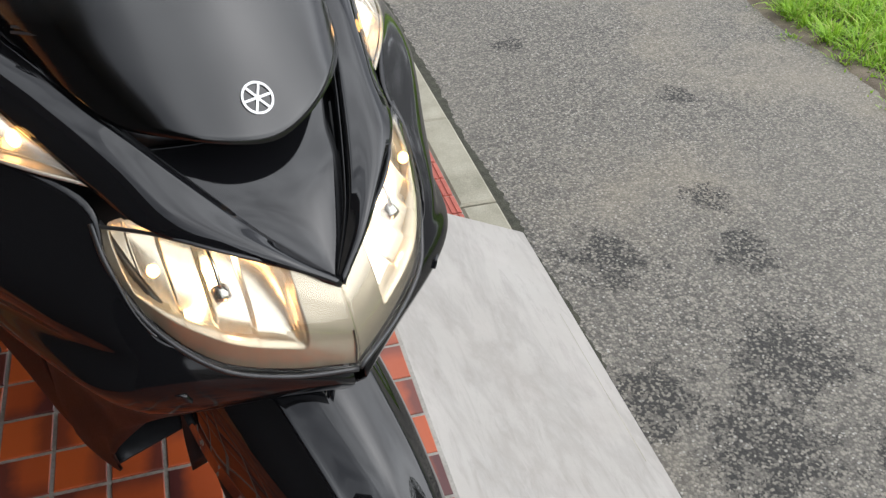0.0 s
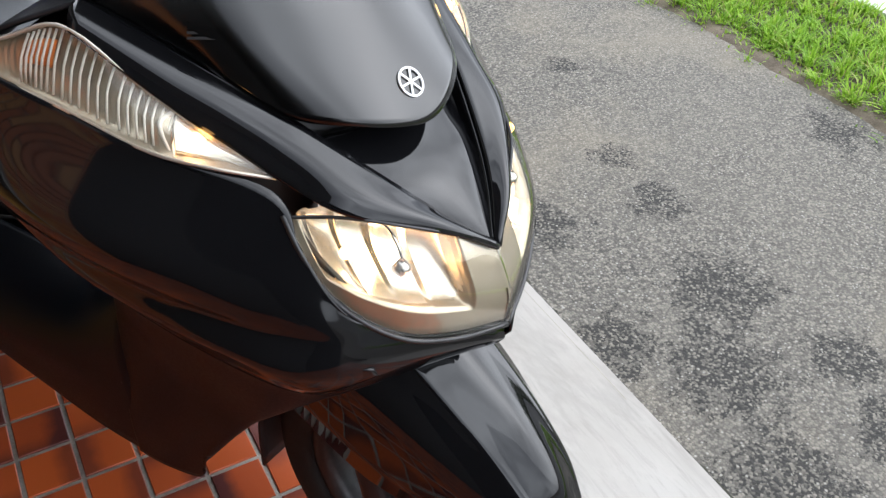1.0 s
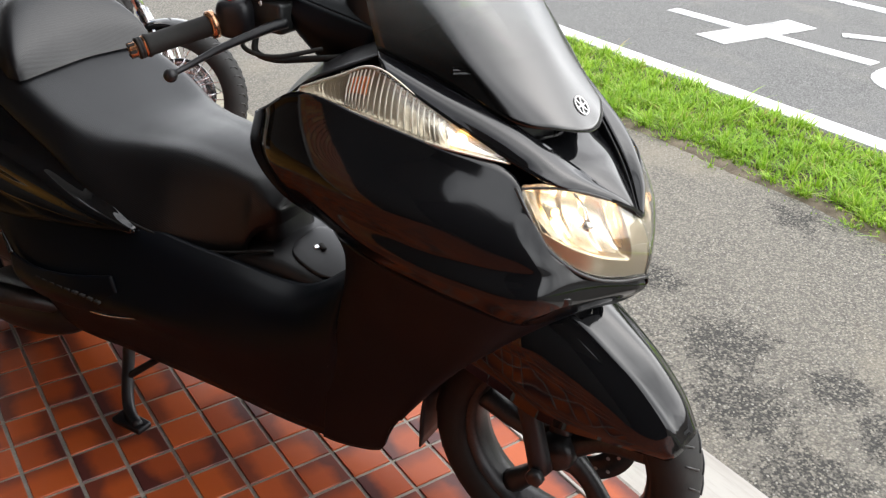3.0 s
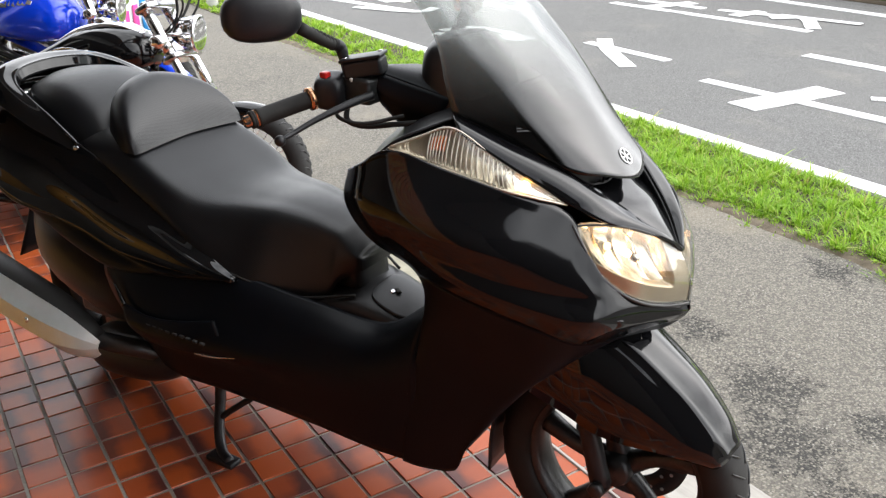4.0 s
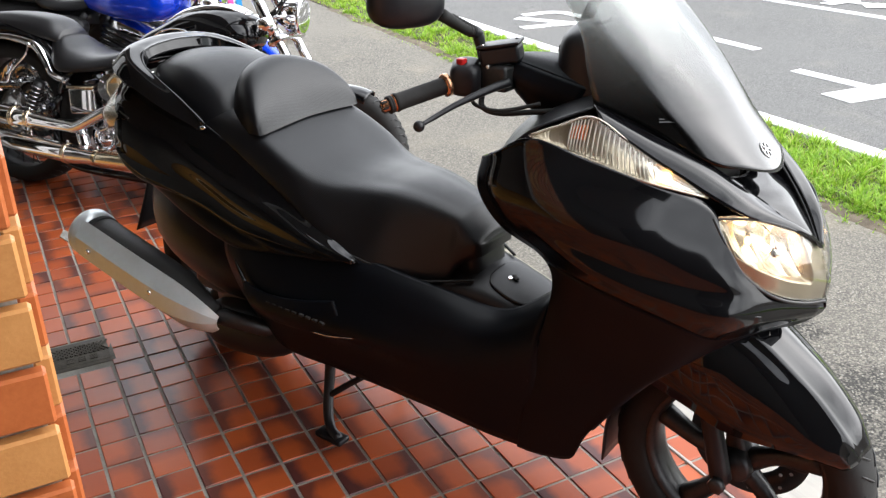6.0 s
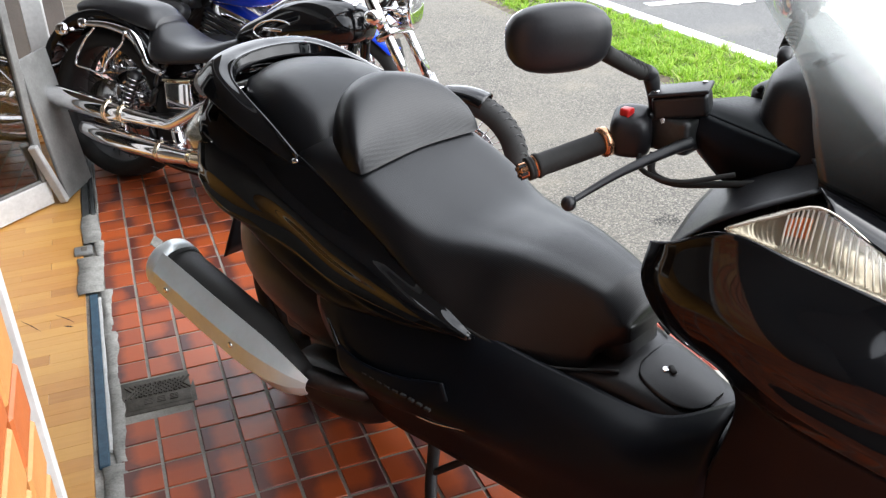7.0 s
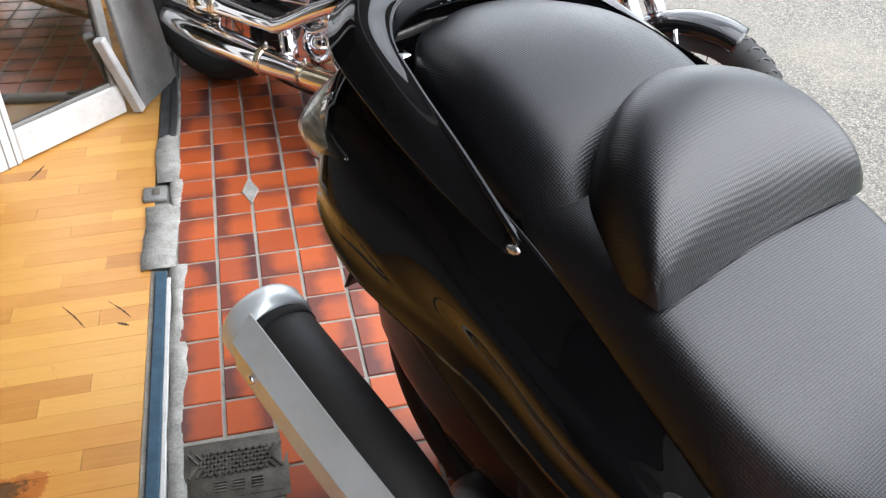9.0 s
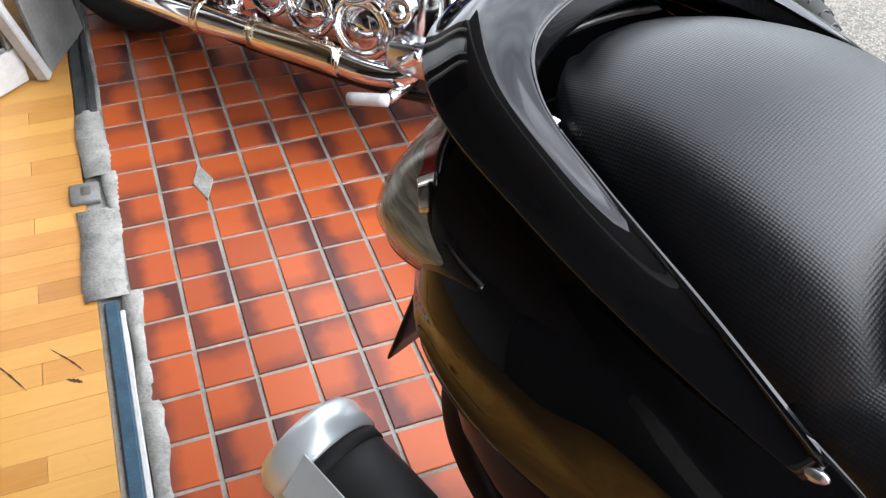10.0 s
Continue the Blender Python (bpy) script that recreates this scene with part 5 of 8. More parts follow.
# ---- forecourt, step, kerb, ramp ----
def wood(name, a, b, scale=1.0, stain=True):
    m = material(name, a, 0.32)
    t = Tree(m)
    p = t.position()
    mp = t.node("ShaderNodeMapping", Vector=p)
    mp.inputs["Scale"].default_value = (2.2 * scale, 30 * scale, 8)
    g = t.noise(3.0, mp.outputs[0], 6, 0.65, 0.6)
    r = t.node("ShaderNodeObjectInfo").outputs["Random"]
    col = t.mix(t.ramp(g, (0.3, 0.0), (0.72, 1.0)), a, b)
    col = t.mix(0.62, col, t.ramp(r, (0.0, (a[0] * 1.20, a[1] * 1.32, a[2] * 1.45)), (0.45, a), (0.8, (a[0] * 0.86, a[1] * 0.74, a[2] * 0.62)), (1.0, (a[0] * 0.62, a[1] * 0.48, a[2] * 0.40))))
    if stain:
        s = t.ramp(t.noise(2.4, p, 6, 0.72, 0.5), (0.60, 0.0), (0.74, 1.0))
        col = t.mix(t.math("MULTIPLY", s, 0.45), col, (0.30, 0.13, 0.04))
        sep = t.node("ShaderNodeSeparateXYZ", Vector=p)
        sx = t.math("DIVIDE", t.math("ADD", sep.outputs[0], 0.31), 0.085)
        sy = t.math("DIVIDE", t.math("ADD", sep.outputs[1], 0.545), 0.048)
        d = t.math("ADD", t.math("ADD", t.math("MULTIPLY", sx, sx), t.math("MULTIPLY", sy, sy)), t.math("MULTIPLY", t.math("SUBTRACT", t.noise(13, p, 6, 0.75), 0.5), 4.2))
        rust = t.mix(t.ramp(t.math("ADD", d, t.math("MULTIPLY", sx, 0.45)), (0.30, 0.0), (0.62, 1.0)), (0.055, 0.022, 0.012), (0.34, 0.105, 0.018))
        col = t.mix(t.ramp(d, (0.75, 0.95), (1.05, 0.5), (1.55, 0.0)), col, rust)
    t.set("Base Color", col)
    col = t.mix(t.ramp(t.noise(1.3, p, 5, 0.65, 0.4), (0.46, 0.0), (0.70, 0.5)), col, (a[0] * 1.12, a[1] * 1.25, a[2] * 1.7))
    col = t.mix(t.ramp(t.noise(9, p, 6, 0.75, 1.2), (0.63, 0.0), (0.72, 0.35)), col, (0.20, 0.09, 0.03))
    t.set("Base Color", col)
    t.set("Roughness", t.math("ADD", 0.24, t.math("MULTIPLY", g, 0.2)))
    t.bump(g, 0.12, 0.001)
    return m


def marble():
    m = material("ramp_stone", (0.6, 0.58, 0.55), 0.5)
    t = Tree(m)
    p = t.local()
    mp = t.node("ShaderNodeMapping", Vector=p, Scale=(1.0, 0.35, 1.0))
    veins = t.noise(4.0, mp.outputs[0], 7, 0.6, 0.5)
    blot = t.noise(2.0, p, 5, 0.6, 0.4)
    col = t.mix(t.ramp(blot, (0.35, 0.0), (0.7, 1.0)), (0.31, 0.293, 0.268), (0.25, 0.228, 0.20))
    col = t.mix(t.ramp(veins, (0.45, 0.0), (0.50, 0.35), (0.55, 0.0)), col, (0.16, 0.146, 0.13))
    col = t.mix(t.math("MULTIPLY", t.noise(160, p, 3), 0.18), col, (0.24, 0.225, 0.205))
    scuff = t.ramp(t.noise(1.3, mp.outputs[0], 6, 0.75, 0.8), (0.64, 0.0), (0.70, 0.35))
    col = t.mix(scuff, col, (0.19, 0.15, 0.125))
    turned = t.node("ShaderNodeMapping", Vector=p, Rotation=(0, 0, 0.6), Scale=(9.0, 2.2, 1.0))
    rubs = t.ramp(t.noise(3.0, turned.outputs[0], 6, 0.75, 0.6), (0.50, 0.0), (0.66, 0.5))
    col = t.mix(rubs, col, (0.185, 0.168, 0.150))
    dusty = t.ramp(t.noise(5.0, p, 6, 0.7), (0.5, 0.0), (0.72, 0.4))
    t.set("Base Color", t.mix(dusty, col, (0.36, 0.325, 0.30)))
    t.bump(t.noise(220, p, 3), 0.15, 0.001)
    return m


M_STONE = marble()
M_WOOD = wood("floor_wood", (0.53, 0.265, 0.058), (0.37, 0.165, 0.033))
M_BLUE = speckled("blue_strip_paint", (0.012, 0.035, 0.06), (0.045, 0.095, 0.14), 30, 0.5, 200, 0.3, 0.001)
M_TRACK = speckled("dark_track", (0.02, 0.022, 0.022), (0.07, 0.075, 0.075), 20, 0.45, 120, 0.3, 0.001)
M_IRON = speckled("cast_iron", (0.040, 0.036, 0.030), (0.135, 0.120, 0.100), 30, 0.7, 180, 0.5, 0.002)
M_BRICK_O = speckled("orange_brick", (0.34, 0.085, 0.022), (0.46, 0.135, 0.038), 18, 0.45, 200, 0.25, 0.001, local=True)
M_BRICK_Y = speckled("yellow_brick", (0.40, 0.17, 0.05), (0.54, 0.26, 0.085), 18, 0.45, 200, 0.25, 0.001, local=True)
M_WALL = speckled("render_wall", (0.13, 0.125, 0.115), (0.22, 0.212, 0.20), 3, 0.85, 90, 0.3, 0.002)
# near black, so that the added unseen walls mirror dark in the paint
M_WALLD = speckled("dark_reflected_wall", (0.012, 0.011, 0.011), (0.030, 0.028, 0.027), 3, 0.8, 90, 0.3, 0.002)
M_CEIL = speckled("added_soffit_paint", (0.16, 0.155, 0.145), (0.24, 0.235, 0.22), 2, 0.85, 60, 0.2, 0.002)
M_ALU = speckled("white_aluminium", (0.40, 0.40, 0.39), (0.62, 0.62, 0.61), 9, 0.4, 60, 0.1, 0.0005)
M_GREYPL = speckled("grey_panel", (0.11, 0.11, 0.105), (0.24, 0.24, 0.23), 8, 0.5, 100, 0.2, 0.001)
M_STRIP = speckled("worn_grey_strip", (0.28, 0.28, 0.27), (0.46, 0.46, 0.45), 10, 0.5, 150, 0.2, 0.001)
M_PANE = glass("door_glass", (0.80, 0.86, 0.84), 0.01, 0.5)
for n in M_PANE.node_tree.nodes:
    if n.type == "MATH" and n.operation == "MULTIPLY_ADD":
        n.inputs[2].default_value = 0.22  # dusty reflective glass before a dim room

platform = tagged(mesh_object("floor", box(-0.006, 1.505, -5.0, 3.6, -0.6, -0.0035), M_MORTAR), "forecourt paved with red-brown flashed quarry tiles", "floor", kind="structure")
tread = tagged(mesh_object("floor_step", box(1.505, 1.80, -5.0, 9.0, -0.6, -0.3035), M_MORTAR), "lower step paved with red tiles", "step", kind="structure")
kerb = tagged(mesh_object("kerb", box(1.903, 2.028, -5.0, 9.0, -0.6, -0.322), M_MORTAR), "bed of the concrete kerb along the footpath", "kerb", kind="structure")
tread2 = tagged(mesh_object("floor_nosing", box(1.80, 1.903, -5.0, 9.0, -0.6, -0.3035), M_MORTAR), "edge of the step with ribbed red nosing tiles", "step", kind="structure")

ramp_board = tagged(mesh_object("ramp_slab", box(-0.373, 0.373, -1.3, 1.3, -0.014, 0.014, 0.003, 2), M_STONE), "pale veined stone slab laid as a ramp from step to footpath", "ramp")
ramp_board.matrix_world = pose(1.722, -2.215, -0.172, 0, 26.2, 0)

# threshold between the shop floor and the tiles
sill = [
    ("threshold_bed", box(-0.062, -0.006, -1.93, 3.6, -0.3, -0.010), M_CEMENT, "grey cement bed under the shop threshold"),
    ("threshold_strip", box(-0.050, -0.023, -0.86, 0.08, -0.010, 0.004, 0.003), M_BLUE, "worn blue painted metal threshold strip"),
    ("threshold_edge", box(-0.023, -0.012, -0.80, 0.05, -0.010, 0.003, 0.002), M_ALU, "white chipped threshold edging"),
    ("door_track", box(-0.058, -0.030, 0.77, 3.6, -0.010, 0.006, 0.003), M_TRACK, "dark metal sliding door track"),
    ("door_track_rail", box(-0.024, -0.006, 0.77, 3.6, -0.010, 0.010, 0.003), M_TRACK, "dark metal sliding door rail"),
]
for name, bm, mat, label in sill:
    tagged(mesh_object(name, bm, mat), label, "threshold", kind="structure")


def rough_slab(x0, x1, y0, y1, z, seed, n=30):
    """A hand-trowelled cement strip with an uneven outline and top."""
    rnd = random.Random(seed)
    bm = bmesh.new()
    rows = []
    for i in range(n + 1):
        y = y0 + (y1 - y0) * i / n
        a, b = x0 + 0.004 * math.sin(y * 23 + seed) + rnd.uniform(-0.002, 0.002), x1 + 0.005 * math.sin(y * 17 + 2 * seed) + rnd.uniform(-0.003, 0.003)
        rows.append([(a, y, -0.02), (a + 0.003, y, z + rnd.uniform(-0.002, 0.002)), ((a + b) / 2, y, z + 0.002 + rnd.uniform(-0.002, 0.002)), (b - 0.004, y, z - 0.001), (b, y, -0.02)])
    net(bm, [[Vector(p) for p in r] for r in rows], flip=True)
    return bm


for x0, x1, y0, y1, z, sd in ((-0.085, 0.006, 0.09, 0.38, 0.004, 1), (-0.064, 0.004, 0.50, 0.78, 0.006, 2), (-0.014, 0.026, -0.86, 0.10, 0.001, 3), (-0.045, 0.024, -1.93, -0.86, 0.0, 4), (-0.012, 0.010, 0.78, 3.5, 0.0, 5), (-0.02, 0.012, 0.37, 0.51, 0.004, 6)):
    tagged(mesh_object("cement_patch", rough_slab(x0, x1, y0, y1, z, sd), M_CEMENT, None, True), "rough grey cement fill beside the tiles", "cement", kind="structure")
bracket = thing("floor_bracket", "small rusty metal bracket set in the threshold cement", "bracket", pose(-0.058, 0.445, 0.0))
part("plate", box(-0.034, 0.030, -0.034, 0.034, -0.006, 0.009, 0.003), M_GREYPL, bracket)
part("socket", box(-0.010, 0.012, -0.016, 0.016, 0.009, 0.013, 0.002), M_IRON, bracket)

tagged(mesh_object("floor_track", box(-0.605, -0.562, -0.9, 1.2, -0.010, 0.012, 0.004), M_TRACK), "dark metal door track on the wooden floor", "track", kind="structure")

M_BURN = speckled("burn_mark", (0.03, 0.012, 0.006), (0.09, 0.04, 0.018), 40, 0.7, 300, 0.2, 0.001)
for pts, w in (([(-0.261, -0.002), (-0.230, -0.045), (-0.200, -0.095)], 0.0030), ([(-0.156, -0.006), (-0.120, -0.050), (-0.099, -0.082)], 0.0030), ([(-0.130, -0.092), (-0.116, -0.100), (-0.103, -0.109)], 0.0075), ([(-0.415, 0.610), (-0.398, 0.650), (-0.384, 0.690)], 0.010)):
    bm = bmesh.new()
    line = spline([(x, y, 0) for x, y in pts], 12)
    k = lambda i: w * (0.25 + 0.75 * math.sin(math.pi * i / 11)) * (1 + 0.4 * math.sin(i * 2.3))
    net(bm, [[p + Vector((-k(i) / 2, -k(i) / 3, -0.0012)), p + Vector((k(i) / 2, k(i) / 3, -0.0012))] for i, p in enumerate(line)])
    tagged(mesh_object("floor_scratch", bm, M_BURN), "dark gouge burnt into the wooden floor", "scratch", kind="structure")

# drain lid with raised net and worn lettering as bars
lid = thing("drain_cover", "square cast iron water cock lid with net pattern and worn lettering", "drain cover", pose(0.118, -0.588, 0, 0, 0, -1))
part("frame", box(-0.100, 0.100, -0.080, 0.080, -0.012, 0.0005, 0.002), M_IRON, lid)
part("plate", box(-0.086, 0.086, -0.066, 0.066, -0.01, 0.003, 0.002), M_IRON, lid)
ribs = bmesh.new()
for i in range(11):
    x = -0.075 + 0.015 * i
    for s in (-1, 1):
        own = box(-0.0022, 0.0022, -0.036, 0.036, 0.003, 0.0075)
        bmesh.ops.transform(own, matrix=pose(x * 0.9, 0.018, 0, 0, 0, 34 * s), verts=own.verts[:])
        joined(ribs, own)
tagged(part("net", ribs, M_IRON, lid, smooth=False), kind="stuff")
for i in range(3):
    for j in range(4):
        part("letter_bar", box(-0.040 + 0.034 * i, -0.018 + 0.034 * i, -0.052 + 0.007 * j, -0.0485 + 0.007 * j, 0.003, 0.0075), M_IRON, lid, smooth=False)
for s in (-1, 1):
    part("ring_mark", lathe([(0.007, 0.003), (0.007, 0.0062), (0.0045, 0.0062), (0.0045, 0.003)], pose(s * 0.009, 0.012, 0), 20, close=True), M_IRON, lid)
chip_bm = box(-0.042, 0.042, -0.042, 0.042, -0.01, 0.0022, 0.003, 2)
bmesh.ops.transform(chip_bm, matrix=pose(0.199, 0.408, 0) @ Matrix.Diagonal((0.40, 1.20, 1, 1)) @ Matrix.Rotation(radians(45), 4, "Z"), verts=chip_bm.verts[:])
chip = tagged(mesh_object("tile_repair", chip_bm, M_CEMENT), "diamond of grey cement filling a broken tile joint", "cement", kind="structure")

# ---- shop front ----
tagged(mesh_object("floor_shop", box(-3.5, -0.062, -1.93, 3.6, -0.4, -0.012), M_WOOD), "bed of the wooden shop floor", "floor", kind="structure")
tagged(mesh_object("wall_back", box(-3.62, -3.5, -5.0, 3.72, -0.4, 3.0), M_WALL), "plain shop back wall", "wall", kind="structure")
tagged(mesh_object("wall_side", box(-3.5, -0.06, 3.6, 3.72, -0.4, 3.0), M_WALL), "plain shop side wall", "wall", kind="structure")
tagged(mesh_object("wall_lintel", box(-0.20, 0.0, -1.93, 3.72, 2.25, 3.0), M_WALL), "wall above the wide shop opening", "wall", kind="structure")
# added out of view, to keep reflections in the fairing dark
tagged(mesh_object("wall_south", box(-3.5, -0.40, -5.0, -1.93, -0.4, 3.0), M_WALLD), "unseen dark wall added beside the pillar for black reflections", "wall", kind="structure")
# added canopy, out of view; its edge sets how much sky gets in
tagged(mesh_object("ceiling", box(-3.62, 0.66, -6.6, 3.9, 3.0, 3.12), M_CEIL), "unseen pale canopy soffit, added to darken forecourt and reflections", "ceiling", kind="structure")

# added end wall, never in view; blocks low sky and reflects dark
tagged(mesh_object("wall_end", box(-3.5, 1.2, -6.6, -6.4, -0.4, 3.0), M_WALLD), "unseen dark wall added to close the forecourt and darken reflections", "wall", kind="structure")
pillar = tagged(mesh_object("pillar", box(-0.40, 0.018, -2.392, -1.945, -0.01, 3.0), M_MORTAR), "pillar faced with orange and yellow bricks", "pillar", kind="structure")
tagged(mesh_object("trim_jamb", box(0.020, 0.036, -1.942, -1.926, 0.0, 2.6, 0.002), M_ALU), "white edge trim of the jamb panel", "trim", kind="structure")

# glass door leaf standing open, and a grey board leaning on it
hinge, free = Vector((-0.478, 0.712, 0)), Vector((-0.172, 0.988, 0))
dx = (free - hinge).length
door = thing("door_leaf", "open white aluminium glass door leaf standing on the wooden floor", "door", Matrix.Translation(hinge) @ Matrix.Rotation(math.atan2(free.y - hinge.y, free.x - hinge.x), 4, "Z"))
part("stile", box(-0.055, 0.030, -0.018, 0.018, 0.0, 2.1, 0.004), M_ALU, door, smooth=False)
for gx in (-0.020, 0.008):
    part("stile_groove", box(gx, gx + 0.004, -0.0195, -0.0175, 0.0, 2.1), M_GREYPL, door, smooth=False)
part("bottom_rail", box(0.031, dx, -0.018, 0.018, 0.004, 0.105, 0.004), M_ALU, door, smooth=False)
part("far_stile", box(dx - 0.035, dx, -0.018, 0.018, 0.106, 2.1, 0.004), M_GREYPL, door, smooth=False)
part("top_rail", box(0.031, dx - 0.036, -0.018, 0.018, 2.02, 2.1, 0.004), M_ALU, door, smooth=False)
part("pane", box(0.031, dx - 0.036, -0.003, 0.003, 0.106, 2.019), M_PANE, door, smooth=False)
part("glazing_bead", box(0.031, dx - 0.036, -0.012, -0.004, 0.1055, 0.118, 0.002), M_GREYPL, door, smooth=False)
door2 = thing("door_leaf", "second white aluminium glass door leaf standing further in", "door", Matrix.Translation((-1.10, 0.62, 0)) @ Matrix.Rotation(radians(-6), 4, "Z"))
part("stile", box(0.40, 0.47, -0.018, 0.018, 0.0, 2.1, 0.004), M_ALU, door2, smooth=False)
part("bottom_rail", box(-0.40, 0.399, -0.018, 0.018, 0.004, 0.105, 0.004), M_ALU, door2, smooth=False)
part("pane", box(-0.40, 0.399, -0.003, 0.003, 0.106, 2.019), M_PANE, door2, smooth=False)
board = thing("leaning_board", "dirty grey plastic board leaning by the door", "board", pose(-0.112, 0.990, 0.0, 0, 0, 66))
sheet = box(0.0, 0.24, -0.008, 0.008, 0.004, 0.60, 0.003)
bmesh.ops.transform(sheet, matrix=pose(0, 0, 0, -7, 0, 0), verts=sheet.verts[:])
part("sheet", sheet, M_GREYPL, board, smooth=False)
edge = box(-0.014, 0.014, -0.018, 0.018, 0.0, 0.275, 0.004)
bmesh.ops.transform(edge, matrix=pose(-0.022, 0.0, 0.008, -10, -13, 0), verts=edge.verts[:])
part("edge_strip", edge, M_STRIP, board, smooth=False)
frame_post = thing("shop_door_frame", "tall dirty white door frame beside the sliding track", "door frame", pose(-0.115, 1.62, 0))
part("post", box(-0.045, 0.045, -0.04, 0.04, 0.0, 2.24, 0.004), M_ALU, frame_post, smooth=False)
part("inner_post", box(-0.040, 0.035, 0.10, 0.16, 0.0, 2.24, 0.004), M_ALU, frame_post, smooth=False)
part("dark_seal", box(-0.020, 0.020, 0.041, 0.099, 0.0, 2.24, 0.002), M_TRACK, frame_post, smooth=False)

# printed banner on a thin pole at the end of the step
M_CLOTH = speckled("banner_cloth_blue", (0.01, 0.16, 0.42), (0.02, 0.24, 0.55), 5, 0.8, 200, 0.2, 0.001)
M_CLOTHW = speckled("banner_cloth_white", (0.55, 0.62, 0.70), (0.75, 0.80, 0.85), 5, 0.8, 200, 0.2, 0.001)
M_CLOTHP = speckled("banner_cloth_pink", (0.60, 0.04, 0.22), (0.75, 0.08, 0.32), 5, 0.8, 200, 0.2, 0.001)
banner = thing("banner", "blue, white and pink cloth banner hanging on a thin pole", "banner", pose(1.72, 2.98, -0.3, 0, 0, -50))
cloth = lambda y0, y1, z0, z1, off: shell([[(off + 0.020 * math.sin(z * 3.1 + y * 9), y, z) for y in (y0, (y0 + y1) / 2, y1)] for z in (z0, z0 + (z1 - z0) * 0.33, z0 + (z1 - z0) * 0.66, z1)], 8, 16, 0.002)
part("pole", lathe([(0.012, 0), (0.012, 2.4), (0.004, 2.41)], Matrix(), 12), M_ALU, banner)
flag = part("cloth", cloth(-0.02, -0.36, 0.66, 2.3, 0.0), M_CLOTHW, banner)
part("border", cloth(-0.005, -0.075, 0.655, 2.31, 0.005), M_CLOTH, flag)
part("border", cloth(-0.31, -0.37, 0.655, 2.31, 0.005), M_CLOTH, flag)
for z0, z1 in ((0.70, 0.86), (0.92, 1.16), (1.22, 1.40), (1.46, 1.72)):
    part("print_bar", cloth(-0.11, -0.165, z0, z1, 0.005), M_CLOTHP, flag)
    part("print_bar", cloth(-0.20, -0.26, z0 + 0.04, z1 - 0.03, 0.005), M_CLOTHP, flag)
part("foot", lathe([(0.13, 0), (0.13, 0.05), (0.05, 0.10), (0.016, 0.11)], Matrix(), 28), M_CLOTH, banner)

# ---- verge, road paint, far side ----
def grass_material():
    m = material("grass_blade", (0.10, 0.26, 0.02), 0.5, spec=0.3)
    t = Tree(m)
    r = t.node("ShaderNodeNewGeometry").outputs["Random Per Island"]
    col = t.ramp(r, (0.0, (0.13, 0.26, 0.015)), (0.4, (0.27, 0.46, 0.03)), (0.85, (0.42, 0.60, 0.07)), (0.96, (0.50, 0.50, 0.18)), (1.0, (0.42, 0.30, 0.12)))
    t.set("Base Color", t.mix(t.ramp(t.noise(1.6, t.position(), 4), (0.35, 0.0), (0.7, 0.5)), col, (0.15, 0.32, 0.02)))
    t.set("Subsurface Weight", 0.0)
    tr = t.t.nodes.new("ShaderNodeBsdfTranslucent")
    t.put(tr.inputs[0], col)
    mx = t.t.nodes.new("ShaderNodeMixShader")
    mx.inputs[0].default_value = 0.35
    t.t.links.new(t.bsdf.outputs[0], mx.inputs[1])
    t.t.links.new(tr.outputs[0], mx.inputs[2])
    t.t.links.new(mx.outputs[0], t.t.nodes["Material Output"].inputs[0])
    return m


M_GRASS = grass_material()
verge = tagged(mesh_object("verge", box(3.84, 4.66, -40, 60, -0.6, -0.352), M_SOIL), "strip of dark soil between footpath and road", "verge", kind="structure")


